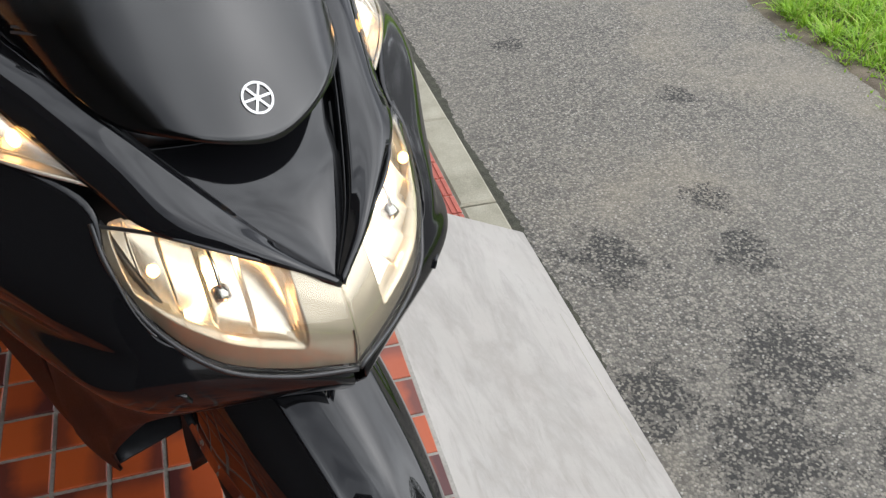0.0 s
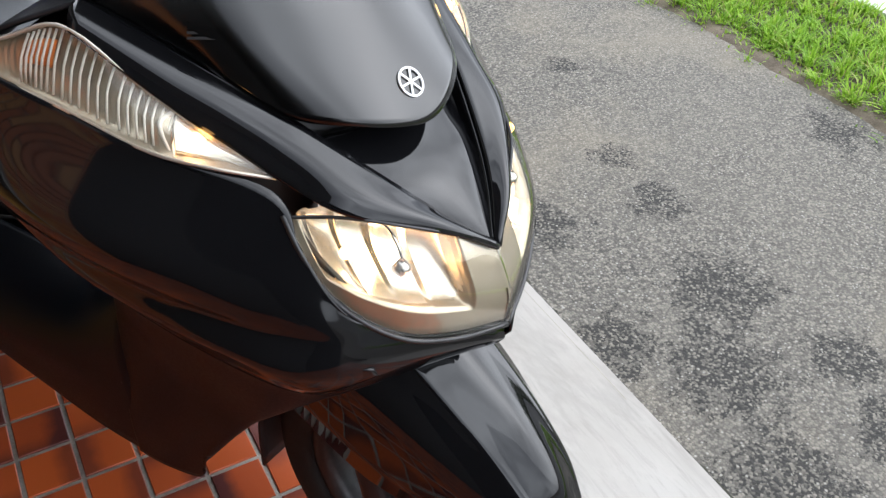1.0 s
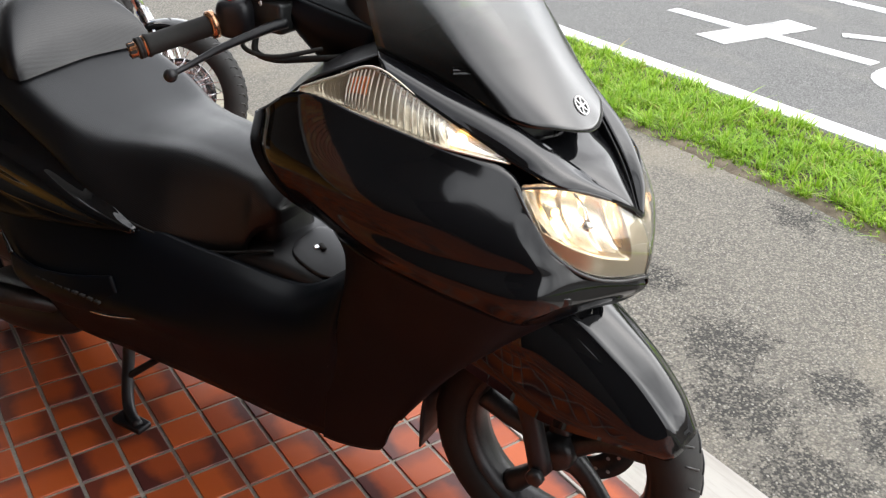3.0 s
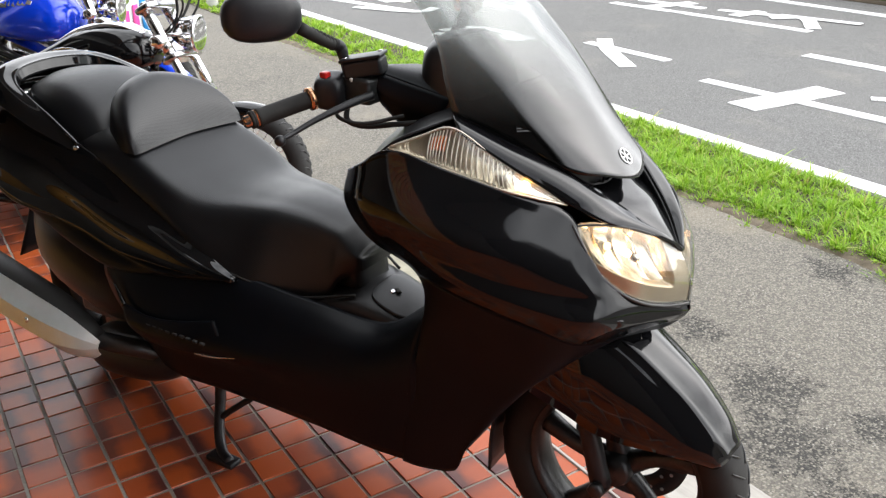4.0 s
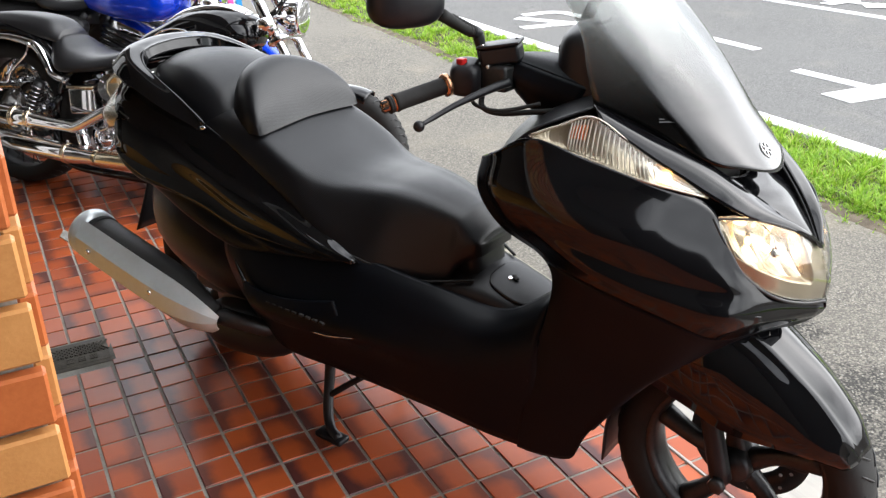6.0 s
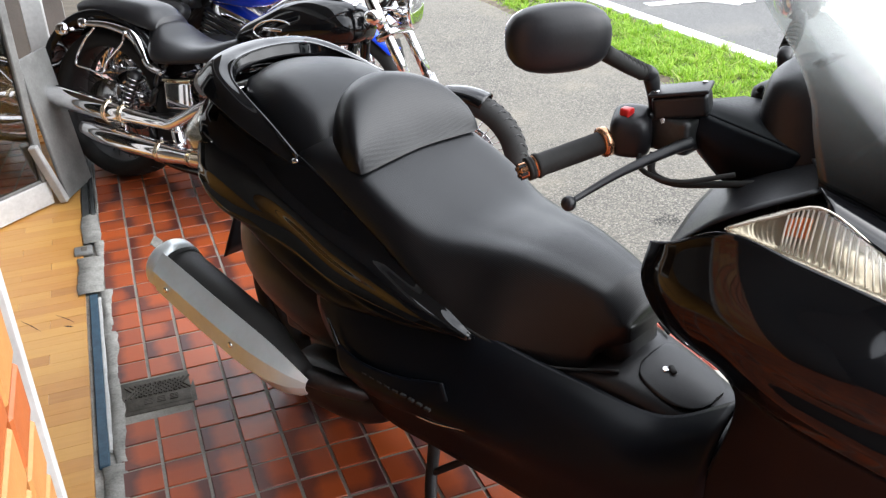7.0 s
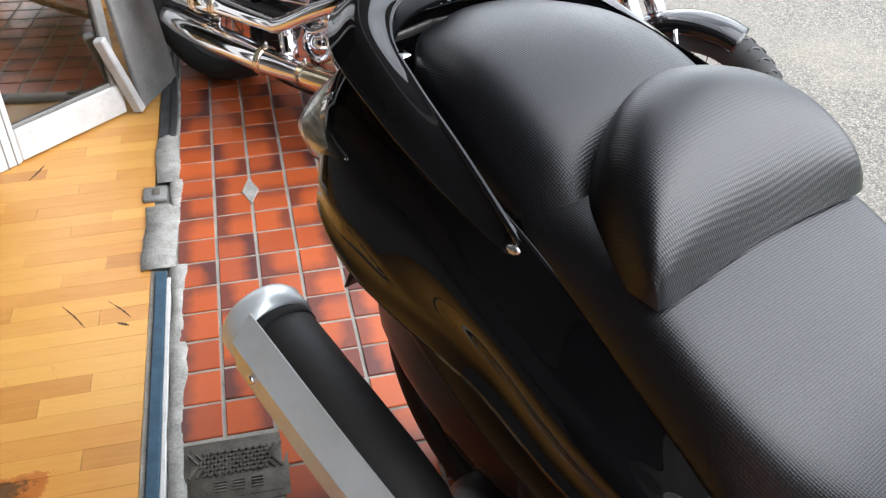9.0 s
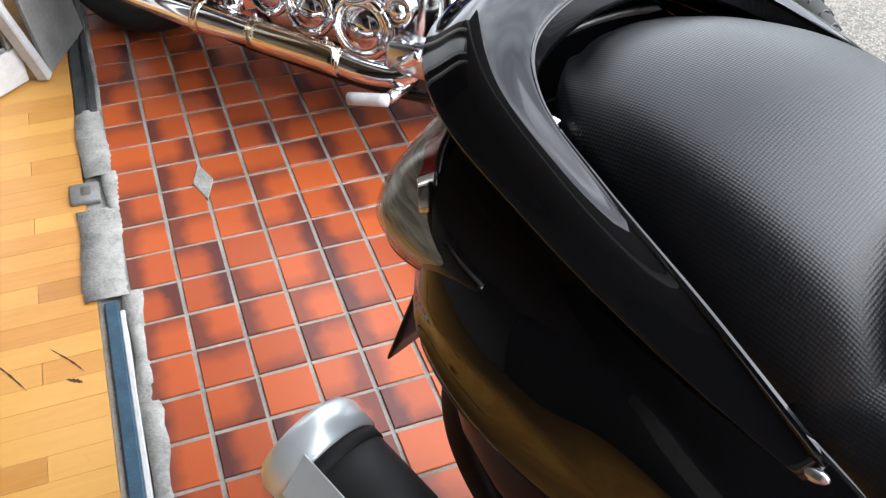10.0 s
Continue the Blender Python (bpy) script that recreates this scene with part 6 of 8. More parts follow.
def blades(n, x0, x1, y0, y1, z, low, high, wide, seed, lean=0.5):
    """Grass: n curved blades of three segments, as one mesh."""
    rng = np.random.default_rng(seed)
    x, y = rng.uniform(x0, x1, n), rng.uniform(y0, y1, n)
    edge = np.minimum(np.minimum(x - x0, x1 - x) / 0.10, 1.0)
    clump = 0.62 + 0.38 * np.sin(x * 17.1 + 1.9 * np.sin(y * 7.7)) * np.sin(y * 13.3 + x * 5.0) + 0.15 * np.sin(y * 31 + x * 23)
    h = rng.uniform(low, high, n) * (0.55 + 0.45 * edge) * clump
    a, b = rng.uniform(0, 2 * math.pi, n), rng.uniform(0.1, lean, n)
    # two blades in three grow in tufts that arch outwards
    tufts = max(8, n // 55)
    tx, ty, tall = rng.uniform(x0 + 0.02, x1 - 0.02, tufts), rng.uniform(y0, y1, tufts), rng.uniform(0.35, 1.25, tufts)
    own, tuft = rng.integers(0, tufts, n), rng.random(n) < 0.66
    ang, far = rng.uniform(0, 2 * math.pi, n), np.abs(rng.normal(0, 0.035, n))
    x = np.where(tuft, tx[own] + far * np.cos(ang), x)
    y = np.where(tuft, ty[own] + far * np.sin(ang), y)
    a = np.where(tuft, ang + rng.normal(0, 0.5, n), a)
    b = np.where(tuft, b * 0.6 + far * 16, b)
    h = np.where(tuft, rng.uniform(0.35, 1.0, n) * high * tall[own] * (0.6 + 0.4 * edge), h * 0.75)
    out_x = np.where(x - x0 < 0.10, -1.0, np.where(x1 - x < 0.08, 0.7, 0.0)) * rng.uniform(0.2, 0.9, n)
    w = rng.uniform(0.6, 1.3, n) * wide
    verts = np.zeros((n, 7, 3))
    sx, sy = -np.sin(a), np.cos(a)
    dx, dy = np.cos(a) * b + out_x * 0.5, np.sin(a) * b
    for k, (f, taper) in enumerate(((0.0, 1.0), (0.4, 0.85), (0.75, 0.5))):
        px, py = x + dx * h * f**1.8, y + dy * h * f**1.8
        pz = z + h * (f - 0.25 * f * f * (b > 0.45))
        for s, c in ((-1, 2 * k), (1, 2 * k + 1)):
            verts[:, c] = np.stack([px + s * sx * w * taper, py + s * sy * w * taper, pz], 1)
    verts[:, 6] = np.stack([x + dx * h, y + dy * h, z + h * (1 - 0.3 * (b > 0.45))], 1)
    quads = np.array([[0, 1, 3, 2], [2, 3, 5, 4]])
    tris = np.array([[4, 5, 6]])
    base = 7 * np.arange(n)
    loops = np.concatenate([(base[:, None] + np.concatenate([quads.ravel(), tris.ravel()])[None]).ravel()])
    sizes = np.tile([4, 4, 3], n)
    me = bpy.data.meshes.new("grass")
    me.vertices.add(7 * n)
    me.vertices.foreach_set("co", verts.ravel())
    me.loops.add(len(loops))
    me.loops.foreach_set("vertex_index", loops.astype(np.int32))
    me.polygons.add(3 * n)
    me.polygons.foreach_set("loop_start", np.concatenate([[0], np.cumsum(sizes)[:-1]]).astype(np.int32))
    me.update(calc_edges=True)
    me.materials.append(M_GRASS)
    return new("grass", me)


tagged(blades(64000, 3.83, 4.67, -3.4, 4.0, -0.352, 0.02, 0.085, 0.0040, 1, 1.1), "bright green tufted verge grass", "grass", kind="stuff")
rng_dirt = np.random.default_rng(21)
moss = bmesh.new()
rows = []
for i in range(300):
    y = -3.0 + 6.0 * i / 299
    reach = 0.056 + 0.012 * math.sin(y * 6.3) * math.sin(y * 2.1 + 2) + 0.016 * rng_dirt.random()
    rows.append([(2.026, y, Z_WALK + 0.006), (2.030 + reach * 0.5, y, Z_WALK + 0.004 + 0.003 * rng_dirt.random()), (2.030 + reach, y, Z_WALK - 0.002)])
net(moss, rows)
bmesh.ops.recalc_face_normals(moss, faces=moss.faces[:])
tagged(mesh_object("moss_seam", moss, speckled("dark_moss", (0.012, 0.013, 0.008), (0.06, 0.058, 0.04), 40, 0.95, 200, 0.8, 0.004), None, True), "dark mossy grit along the foot of the kerb", "moss", kind="structure")
dirt = bmesh.new()
rows = []
for i in range(240):
    y = -3.6 + 10.4 * i / 239
    reach = 0.055 + 0.030 * math.sin(y * 5.1) * math.sin(y * 1.7 + 1) + 0.022 * rng_dirt.random()
    rows.append([(3.90, y, -0.352), (3.845, y, Z_WALK + 0.010 + 0.004 * rng_dirt.random()), (3.84 - reach * 0.5, y, Z_WALK + 0.006 + 0.003 * rng_dirt.random()), (3.84 - reach, y, Z_WALK - 0.002)])
net(dirt, rows)
bmesh.ops.recalc_face_normals(dirt, faces=dirt.faces[:])
M_DIRT = speckled("dry_dirt", (0.05, 0.038, 0.025), (0.20, 0.165, 0.12), 11, 0.95, 150, 0.7, 0.004)
tagged(mesh_object("dirt_edge", dirt, M_DIRT, None, True), "brown dirt washed over the edge of the footpath", "dirt", kind="structure")
tagged(blades(1500, 3.70, 3.90, -3.4, 6.0, -0.357, 0.01, 0.05, 0.003, 11, 1.2), "sparse grass creeping over the footpath edge", "grass", kind="stuff")
tagged(blades(26000, 3.84, 4.66, 4.0, 16.0, -0.352, 0.03, 0.09, 0.0050, 2, 1.0), "bright green verge grass further along", "grass", kind="stuff")
tagged(blades(34000, 3.84, 4.66, -12.0, -3.4, -0.352, 0.03, 0.09, 0.005, 3, 1.0), "bright green verge grass behind", "grass", kind="stuff")


def stroke(points, width, n=2):
    """A painted road stroke through flat points."""
    bm = bmesh.new()
    line = spline([(x, y, 0) for x, y in points], n) if len(points) > 2 else [Vector((*p, 0)) for p in points]
    rows = []
    for i, p in enumerate(line):
        d = (line[min(i + 1, len(line) - 1)] - line[max(i - 1, 0)]).normalized()
        side = Vector((-d.y, d.x, 0)) * width / 2
        rows.append([p + side + Vector((0, 0, Z_WALK + 0.0005)), p - side + Vector((0, 0, Z_WALK + 0.0005))])
    net(bm, rows)
    return bm


def painted(strokes, label):
    ob = thing("road_marking", label, "road marking", kind="structure")
    for k, (pts, w) in enumerate(strokes):
        bm = stroke(pts, w, 24)
        bmesh.ops.translate(bm, verts=bm.verts[:], vec=(0, 0, 0.004 + 0.0012 * k))
        ext = bmesh.ops.extrude_face_region(bm, geom=bm.faces[:])
        bmesh.ops.translate(bm, verts=[v for v in ext["geom"] if isinstance(v, bmesh.types.BMVert)], vec=(0, 0, -0.0075))
        bmesh.ops.recalc_face_normals(bm, faces=bm.faces[:])
        part("stroke", bm, M_PAINT, ob, smooth=False)
    return ob


painted([([(4.790, -40), (4.790, 60)], 0.15)], "white painted edge line along the verge")
painted([([(10.15, -40), (10.25, 60)], 0.16)], "white painted edge line on the far side")
painted([([(7.60, 2.0), (7.72, -1.2)], 0.15), ([(7.45, 12.0), (7.5, 7.0)], 0.15)], "white dashes of the centre line")
painted([([(6.04, 1.86), (6.14, 0.10)], 0.13), ([(5.60, 1.09), (6.60, 1.02)], 0.28)], "white painted cross-shaped road character")
painted([([(6.95, -0.52), (6.75, -0.37), (6.54, -0.19), (6.31, -0.07), (6.06, -0.05), (5.88, -0.10), (5.76, -0.23), (5.74, -0.40), (5.79, -0.60), (5.85, -0.82), (5.95, -1.2)], 0.11), ([(6.34, -0.11), (6.37, -0.33), (6.34, -0.57), (6.30, -0.9)], 0.10),
         ([(6.60, 0.66), (6.72, 0.50), (6.84, 0.32)], 0.11)], "white painted curved road character")
painted([([(6.36, 3.72), (6.37, 2.60)], 0.12), ([(6.62, 3.75), (6.30, 3.35), (5.88, 2.62)], 0.16)], "white painted branching road character")
painted([([(8.40, 5.56), (8.66, 2.74)], 0.14), ([(8.85, 5.5), (8.95, 4.5)], 0.14), ([(8.5, 5.0), (9.2, 4.9)], 0.2), ([(9.0, 4.3), (9.3, 3.3)], 0.12), ([(8.8, 3.9), (9.3, 3.9)], 0.16),
         ([(9.02, 3.55), (9.3, 3.3), (8.80, 2.80)], 0.16), ([(9.25, 3.6), (9.45, 2.66)], 0.12)], "white painted road lettering near the centre line")
painted([([(5.30, 9.6), (5.95, 6.5)], 0.14), ([(5.7, 9.3), (6.3, 7.3)], 0.14), ([(6.2, 9.2), (6.1, 7.4)], 0.14), ([(5.6, 8.5), (6.6, 8.6)], 0.2), ([(6.5, 8.9), (6.3, 7.4)], 0.14), ([(5.5, 7.3), (5.95, 6.5), (6.3, 6.6)], 0.14)], "white painted road lettering far along the lane")
painted([([(5.35, 5.1), (5.9, 4.2)], 0.14), ([(5.1, 4.6), (6.0, 4.5)], 0.14), ([(5.5, 5.2), (5.95, 5.1), (6.0, 4.2)], 0.13)], "white painted road character beyond the windscreen")
painted([([(7.0, 9.4), (7.1, 5.8)], 0.13), ([(8.4, 9.4), (8.7, 8.0), (9.0, 7.5)], 0.14), ([(8.9, 9.2), (9.0, 7.4)], 0.14)], "white painted strokes near the far lane")

M_LEAFD = speckled("hedge_leaf", (0.022, 0.050, 0.012), (0.10, 0.17, 0.035), 3, 0.55, 40, 0.2, 0.002)
tagged(mesh_object("verge_far", box(10.9, 14.0, -60, 90, -0.6, -0.33, 0.02), M_SOIL), "dark earth strip under the far hedge", "verge", kind="structure")


def hedge(n, x0, x1, y0, y1, z0, z1, seed):
    rng = np.random.default_rng(seed)
    bm_v, faces = [], []
    c = np.stack([rng.uniform(x0, x1, n), rng.uniform(y0, y1, n), z0 + (z1 - z0) * rng.beta(1.3, 1.2, n)], 1)
    c[:, 2] *= 1 + 0.25 * np.sin(c[:, 1] * 1.7) * (c[:, 2] > 0)
    u, v = rng.normal(size=(n, 3)), rng.normal(size=(n, 3))
    u /= np.linalg.norm(u, axis=1, keepdims=True)
    v -= (v * u).sum(1, keepdims=True) * u
    v /= np.linalg.norm(v, axis=1, keepdims=True)
    s = rng.uniform(0.03, 0.08, n)[:, None]
    quad = np.stack([c - u * s, c + v * s * 0.45, c + u * s, c - v * s * 0.45], 1).reshape(-1, 3)
    me = bpy.data.meshes.new("hedge")
    me.from_pydata(quad.tolist(), [], np.arange(4 * n).reshape(-1, 4).tolist())
    me.materials.append(M_LEAFD)
    return new("hedge", me)


tagged(hedge(9000, 10.95, 11.5, -4.0, 16.0, -0.34, -0.02, 7), "low weeds on the earth beside the far road edge", "weeds", kind="stuff")
tagged(hedge(16000, 11.2, 12.6, -4.0, 16.0, -0.35, 1.0, 5), "dark green weedy hedge across the road", "hedge", kind="stuff")
tagged(hedge(9000, 11.3, 13.0, 16.0, 50.0, -0.35, 1.2, 6), "dark green hedge further along the road", "hedge", kind="stuff")
M_POLE = speckled("pole_concrete", (0.30, 0.30, 0.285), (0.44, 0.435, 0.42), 5, 0.8, 80, 0.3, 0.002)
pole = thing("street_pole", "grey concrete street pole standing in the verge", "pole", pose(4.02, 8.55, -0.352))
part("shaft", lathe([(0.085, 0), (0.085, 0.02), (0.078, 0.05), (0.070, 3.0), (0.060, 6.0)], Matrix(), 28), M_POLE, pole)
post = thing("marker_post", "thin pale post standing in the far hedge", "post", pose(11.2, 5.1, -0.3))
part("shaft", lathe([(0.05, 0), (0.05, 1.2), (0.03, 1.22)], Matrix(), 16), M_POLE, post)


# ---- motorcycles parked behind ----
M_BLUEP = material("blue_metallic_paint", (0.002, 0.055, 0.80), 0.22, 0.15, coat=1.0)
M_POLISH = speckled("polished_alloy", (0.42, 0.42, 0.43), (0.72, 0.72, 0.73), 9, 0.18, 90, 0.2, 0.001, 0.5, True)
M_POLISH.node_tree.nodes["Principled BSDF"].inputs["Metallic"].default_value = 1.0
M_CASE = speckled("dark_engine_enamel", (0.012, 0.012, 0.013), (0.045, 0.045, 0.047), 14, 0.35, 120, 0.2, 0.001, 0.5, True)
M_LEATHER = speckled("black_leather", (0.007, 0.007, 0.008), (0.014, 0.014, 0.016), 10, 0.40, 240, 0.25, 0.0008, 0.5, True)
M_BRASS = material("straw_chrome", (0.80, 0.70, 0.52), 0.12, 1.0)


def turned(centre, profile, parent, name, mat, label="", to=(0, -1, 0), sides=36):
    """A round part whose axis points outward from the machine."""
    c = Vector(centre)
    return part(name, lathe(profile, along(c, c + Vector(to)), sides), mat, parent, label)


def wire_wheel(name, parent, centre, r, w, steer=0.0, wires=36, bright=True):
    metal = M_CHROME if bright else M_DARKMETAL
    at = Matrix.Translation(centre) @ Matrix.Rotation(radians(steer), 4, "Z") @ Matrix.Rotation(radians(90), 4, "X")
    tread = [(p.x, p.y) for p in spline([(a, b, 0) for a, b in tyre_profile(r, w)], 40, True)]
    wh = part(name, lathe(tread, at, 64, close=True), M_RUBBER, parent, "black tyre on a chromed wire-spoked wheel")
    groove = bmesh.new()
    for k in range(48):
        for s in (-1, 1):
            a = 2 * math.pi * (k + (0.5 if s > 0 else 0)) / 48
            pts = [at @ Vector(((r + 0.0006 - dz) * math.cos(a + da), (r + 0.0006 - dz) * math.sin(a + da), s * dw * w)) for dw, da, dz in ((0.10, 0, 0.0), (0.24, 0.05, 0.003), (0.40, 0.06, 0.013))]
            tube(pts, 0.0020, 5, 5, groove)
    tagged(part("tread_groove", groove, M_DARKMETAL, wh), kind="stuff")
    rr = r - 0.062
    part("rim", lathe([(rr + 0.006, -w * 0.36), (rr + 0.010, -w * 0.39), (rr + 0.002, -w * 0.40), (rr - 0.012, -w * 0.22), (rr - 0.016, 0), (rr - 0.012, w * 0.22), (rr + 0.002, w * 0.40), (rr + 0.010, w * 0.39), (rr + 0.006, w * 0.36), (rr - 0.006, 0)], at, 60, close=True), metal, wh)
    part("hub", lathe([(0.020, -0.070), (0.040, -0.055), (0.040, -0.045), (0.026, -0.035), (0.026, 0.035), (0.040, 0.045), (0.040, 0.055), (0.020, 0.070)], at, 28), M_POLISH, wh)
    for k in range(wires):
        a, s = 2 * math.pi * k / wires, (-1, 1)[k % 2]
        b = a + (0.55 if (k // 2) % 2 else -0.55)
        part("wire_spoke", tube([at @ Vector((0.036 * math.cos(b), 0.036 * math.sin(b), s * 0.050)), at @ Vector(((rr - 0.010) * math.cos(a), (rr - 0.010) * math.sin(a), s * 0.006))], 0.0019, 2, 6), metal, wh)
    disc = part("brake_disc", lathe([(0.060, -0.066), (0.130, -0.066), (0.130, -0.070), (0.060, -0.070)], at, 48, close=True), M_POLISH, wh)
    return wh, at


def silencer(name, parent, line, radii, joints, mat=None):
    pipe = part(name, tube(line, radii, 40, 24), M_CHROME, parent, "chromed exhaust pipe with slash-cut silencer")
    for f in joints:
        pts = spline(line, 60)
        i = int(f * 58)
        r = [v.x for v in spline([(q, 0, 0) for q in radii], 60)][i]
        m = along(pts[i], pts[i + 1])
        part("clamp_ring", lathe([(r + 0.001, -0.010), (r + 0.005, -0.009), (r + 0.005, -0.002), (r + 0.003, 0), (r + 0.005, 0.002), (r + 0.005, 0.009), (r + 0.001, 0.010)], m, 28), M_BRASS, pipe)
        part("clamp_bolt", egg(m @ Vector((0, r + 0.008, 0)), (0.006, 0.006, 0.010)), M_POLISH, pipe)
    end = Vector(line[0])
    part("bore", lathe([(radii[0] * 0.86, -0.0015), (radii[0] * 0.80, 0.001)], along(end, Vector(line[0]) * 2 - Vector(line[1])), 24), M_RUBBER, pipe)
    return pipe


def hull(rows, nu, nv):
    """A closed body through rings of points, with its ends shut."""
    bm = bmesh.new()
    vs = net(bm, grid(rows, nu, nv, True), True)
    bm.faces.new(vs[0][::-1]), bm.faces.new(vs[-1])
    bmesh.ops.recalc_face_normals(bm, faces=bm.faces[:])
    return bm


def ring(x, z0, z1, w, pinch=0.7):
    """A rounded upright section at x: foot and top heights and half width."""
    zm = z0 + (z1 - z0) * 0.45
    return [(x, 0, z1), (x, w * 0.62, z1 - (z1 - z0) * 0.10), (x, w, zm), (x, w * pinch, z0), (x, 0, z0 - 0.002), (x, -w * pinch, z0), (x, -w, zm), (x, -w * 0.62, z1 - (z1 - z0) * 0.10)]


def bike_front(bike, stem, axle, r, w, steer, rake_top, half=0.10, lamp=True):
    """Wheel, fork, clamps, handlebar, lamp and cables."""
    wire_wheel("front_wheel", bike, axle, r, w, steer)
    ax = Vector(axle)
    turn = Matrix.Rotation(radians(steer), 3, "Z")
    top = Vector(rake_top)
    for s in (-1, 1):
        o = turn @ Vector((0, s * half, 0))
        f = part("fork_leg", tube([ax + o + Vector((0.015, 0, -0.02)), ax + o + (top - ax) * 0.45], [0.023, 0.025], 4, 20), M_POLISH, bike)
        part("stanchion", tube([ax + o + (top - ax) * 0.44, top + o], 0.0185, 4, 18), M_CHROME, f)
        part("shroud", tube([ax + o + (top - ax) * 0.72, ax + o + (top - ax) * 0.97], [0.0235, 0.0235], 4, 20), M_CHROME, f)
        part("cap_nut", lathe([(0.016, 0), (0.016, 0.010), (0.008, 0.014)], along(top + o, top * 2 + o - ax), 6), M_CHROME, f)
        part("axle_nut", lathe([(0.017, 0), (0.017, 0.014), (0.008, 0.018)], along(ax + o * 1.15, ax + o * 2), 6), M_CHROME, f)
    d = (top - ax).normalized()
    for q, name in ((0.70, "lower_clamp"), (0.985, "upper_clamp")):
        c = ax + (top - ax) * q
        own = egg((0, 0, 0), (0.045, half + 0.035, 0.016), (0, 0, 0), 5.0)
        bmesh.ops.transform(own, matrix=Matrix.Translation(c) @ Matrix.Rotation(radians(steer), 4, "Z") @ Matrix.Rotation(-math.atan2(ax.x - top.x, top.z - ax.z), 4, "Y"), verts=own.verts[:])
        part(name, own, M_POLISH, bike)
    bar = part("handlebar", tube([top + turn @ Vector((-0.23, s * 0.40, 0.11)) if abs(s) == 1 else top + turn @ Vector((x, y, z)) for s, x, y, z in ((-1, 0, 0, 0), (0, -0.10, -0.28, 0.13), (0, -0.02, -0.12, 0.10), (0, 0.0, 0, 0.055), (0, -0.02, 0.12, 0.10), (0, -0.10, 0.28, 0.13), (1, 0, 0, 0))], 0.0125, 48, 14), M_CHROME, bike)
    for s in (-1, 1):
        part("grip", tube([top + turn @ Vector((-0.24, s * 0.415, 0.109)), top + turn @ Vector((-0.165, s * 0.345, 0.122))], 0.0175, 3, 16), M_RUBBER, bar)
        part("lever", tube([top + turn @ Vector((-0.10, s * 0.31, 0.12)), top + turn @ Vector((-0.14, s * 0.38, 0.10)), top + turn @ Vector((-0.21, s * 0.45, 0.095))], [0.008, 0.006, 0.005], 12, 8), M_CHROME, bar)
        part("cable", tube([top + turn @ Vector((-0.12, s * 0.28, 0.12)), top + turn @ Vector((0.06, s * 0.20, 0.16)), top + turn @ Vector((0.15, s * 0.08, 0.02)), top + turn @ Vector((0.06, s * 0.05, -0.12)), top + turn @ Vector((-0.04, 0, -0.22))], 0.0045, 30, 8), M_RUBBER, bar)
        part("wiring", tube([top + turn @ Vector((-0.08, s * 0.24, 0.12)), top + turn @ Vector((0.10, s * 0.13, 0.10)), top + turn @ Vector((0.10, s * 0.03, -0.04)), top + turn @ Vector((-0.03, s * 0.03, -0.16))], 0.0055, 26, 8), M_RUBBER, bar)
        arm = part("indicator", egg(ax + (top - ax) * 0.80 + turn @ Vector((0.02, s * 0.19, 0.0)), (0.035, 0.026, 0.026), (0, 0, steer)), M_CHROME, bike)
    if lamp:
        hc = ax + (top - ax) * 0.84 + turn @ Vector((0.11, 0, 0.0))
        aim = along(hc, hc + turn @ Vector((1, 0, -0.06)))
        head = part("headlamp", lathe([(0.010, -0.105), (0.036, -0.092), (0.058, -0.054), (0.067, -0.017), (0.070, 0.0), (0.073, 0.004), (0.073, 0.014), (0.066, 0.016)], aim, 44), M_CHROME, bike, "round chromed headlamp")
        part("lens", lathe([(0.066, 0.010), (0.056, 0.016), (0.032, 0.020), (0.001, 0.022)], aim, 40), M_LENS, head)
        for s in (-1, 1):
            part("lamp_stay", tube([hc + turn @ Vector((-0.03, s * 0.085, 0)), hc + turn @ Vector((-0.12, s * 0.10, -0.01))], 0.008, 3, 10), M_POLISH, bike)
        part("speedometer", lathe([(0.030, -0.040), (0.042, -0.020), (0.045, 0.010), (0.042, 0.014), (0.001, 0.015)], along(top + turn @ Vector((-0.01, 0, 0.06)), top + turn @ Vector((-0.10, 0, 0.17))), 32), M_CHROME, bike)
    return turn


def cylinder_with_fins(bike, foot, top, w, d):
    f, t = Vector(foot), Vector(top)
    m = along(f, t)
    n = 11
    length = (t - f).length
    barrel = part("cylinder", lathe([(w * 0.78, 0), (w * 0.78, length)], m, 28), M_CASE, bike)
    for k in range(n):
        fin = egg((0, 0, 0), (w, d, 0.0032), (0, 0, 0), 6.0, seg=20, rings=6)
        bmesh.ops.transform(fin, matrix=m @ Matrix.Translation((0, 0, length * (0.12 + 0.80 * k / (n - 1)))), verts=fin.verts[:])
        part("cooling_fin", fin, M_POLISH if k % 2 else M_CASE, barrel)
    own = egg((0, 0, 0), (w * 0.9, d * 0.9, 0.05), (0, 0, 0), 3.5)
    bmesh.ops.transform(own, matrix=m @ Matrix.Translation((0, 0, length + 0.01)), verts=own.verts[:])
    part("rocker_cover", own, M_CHROME, barrel)


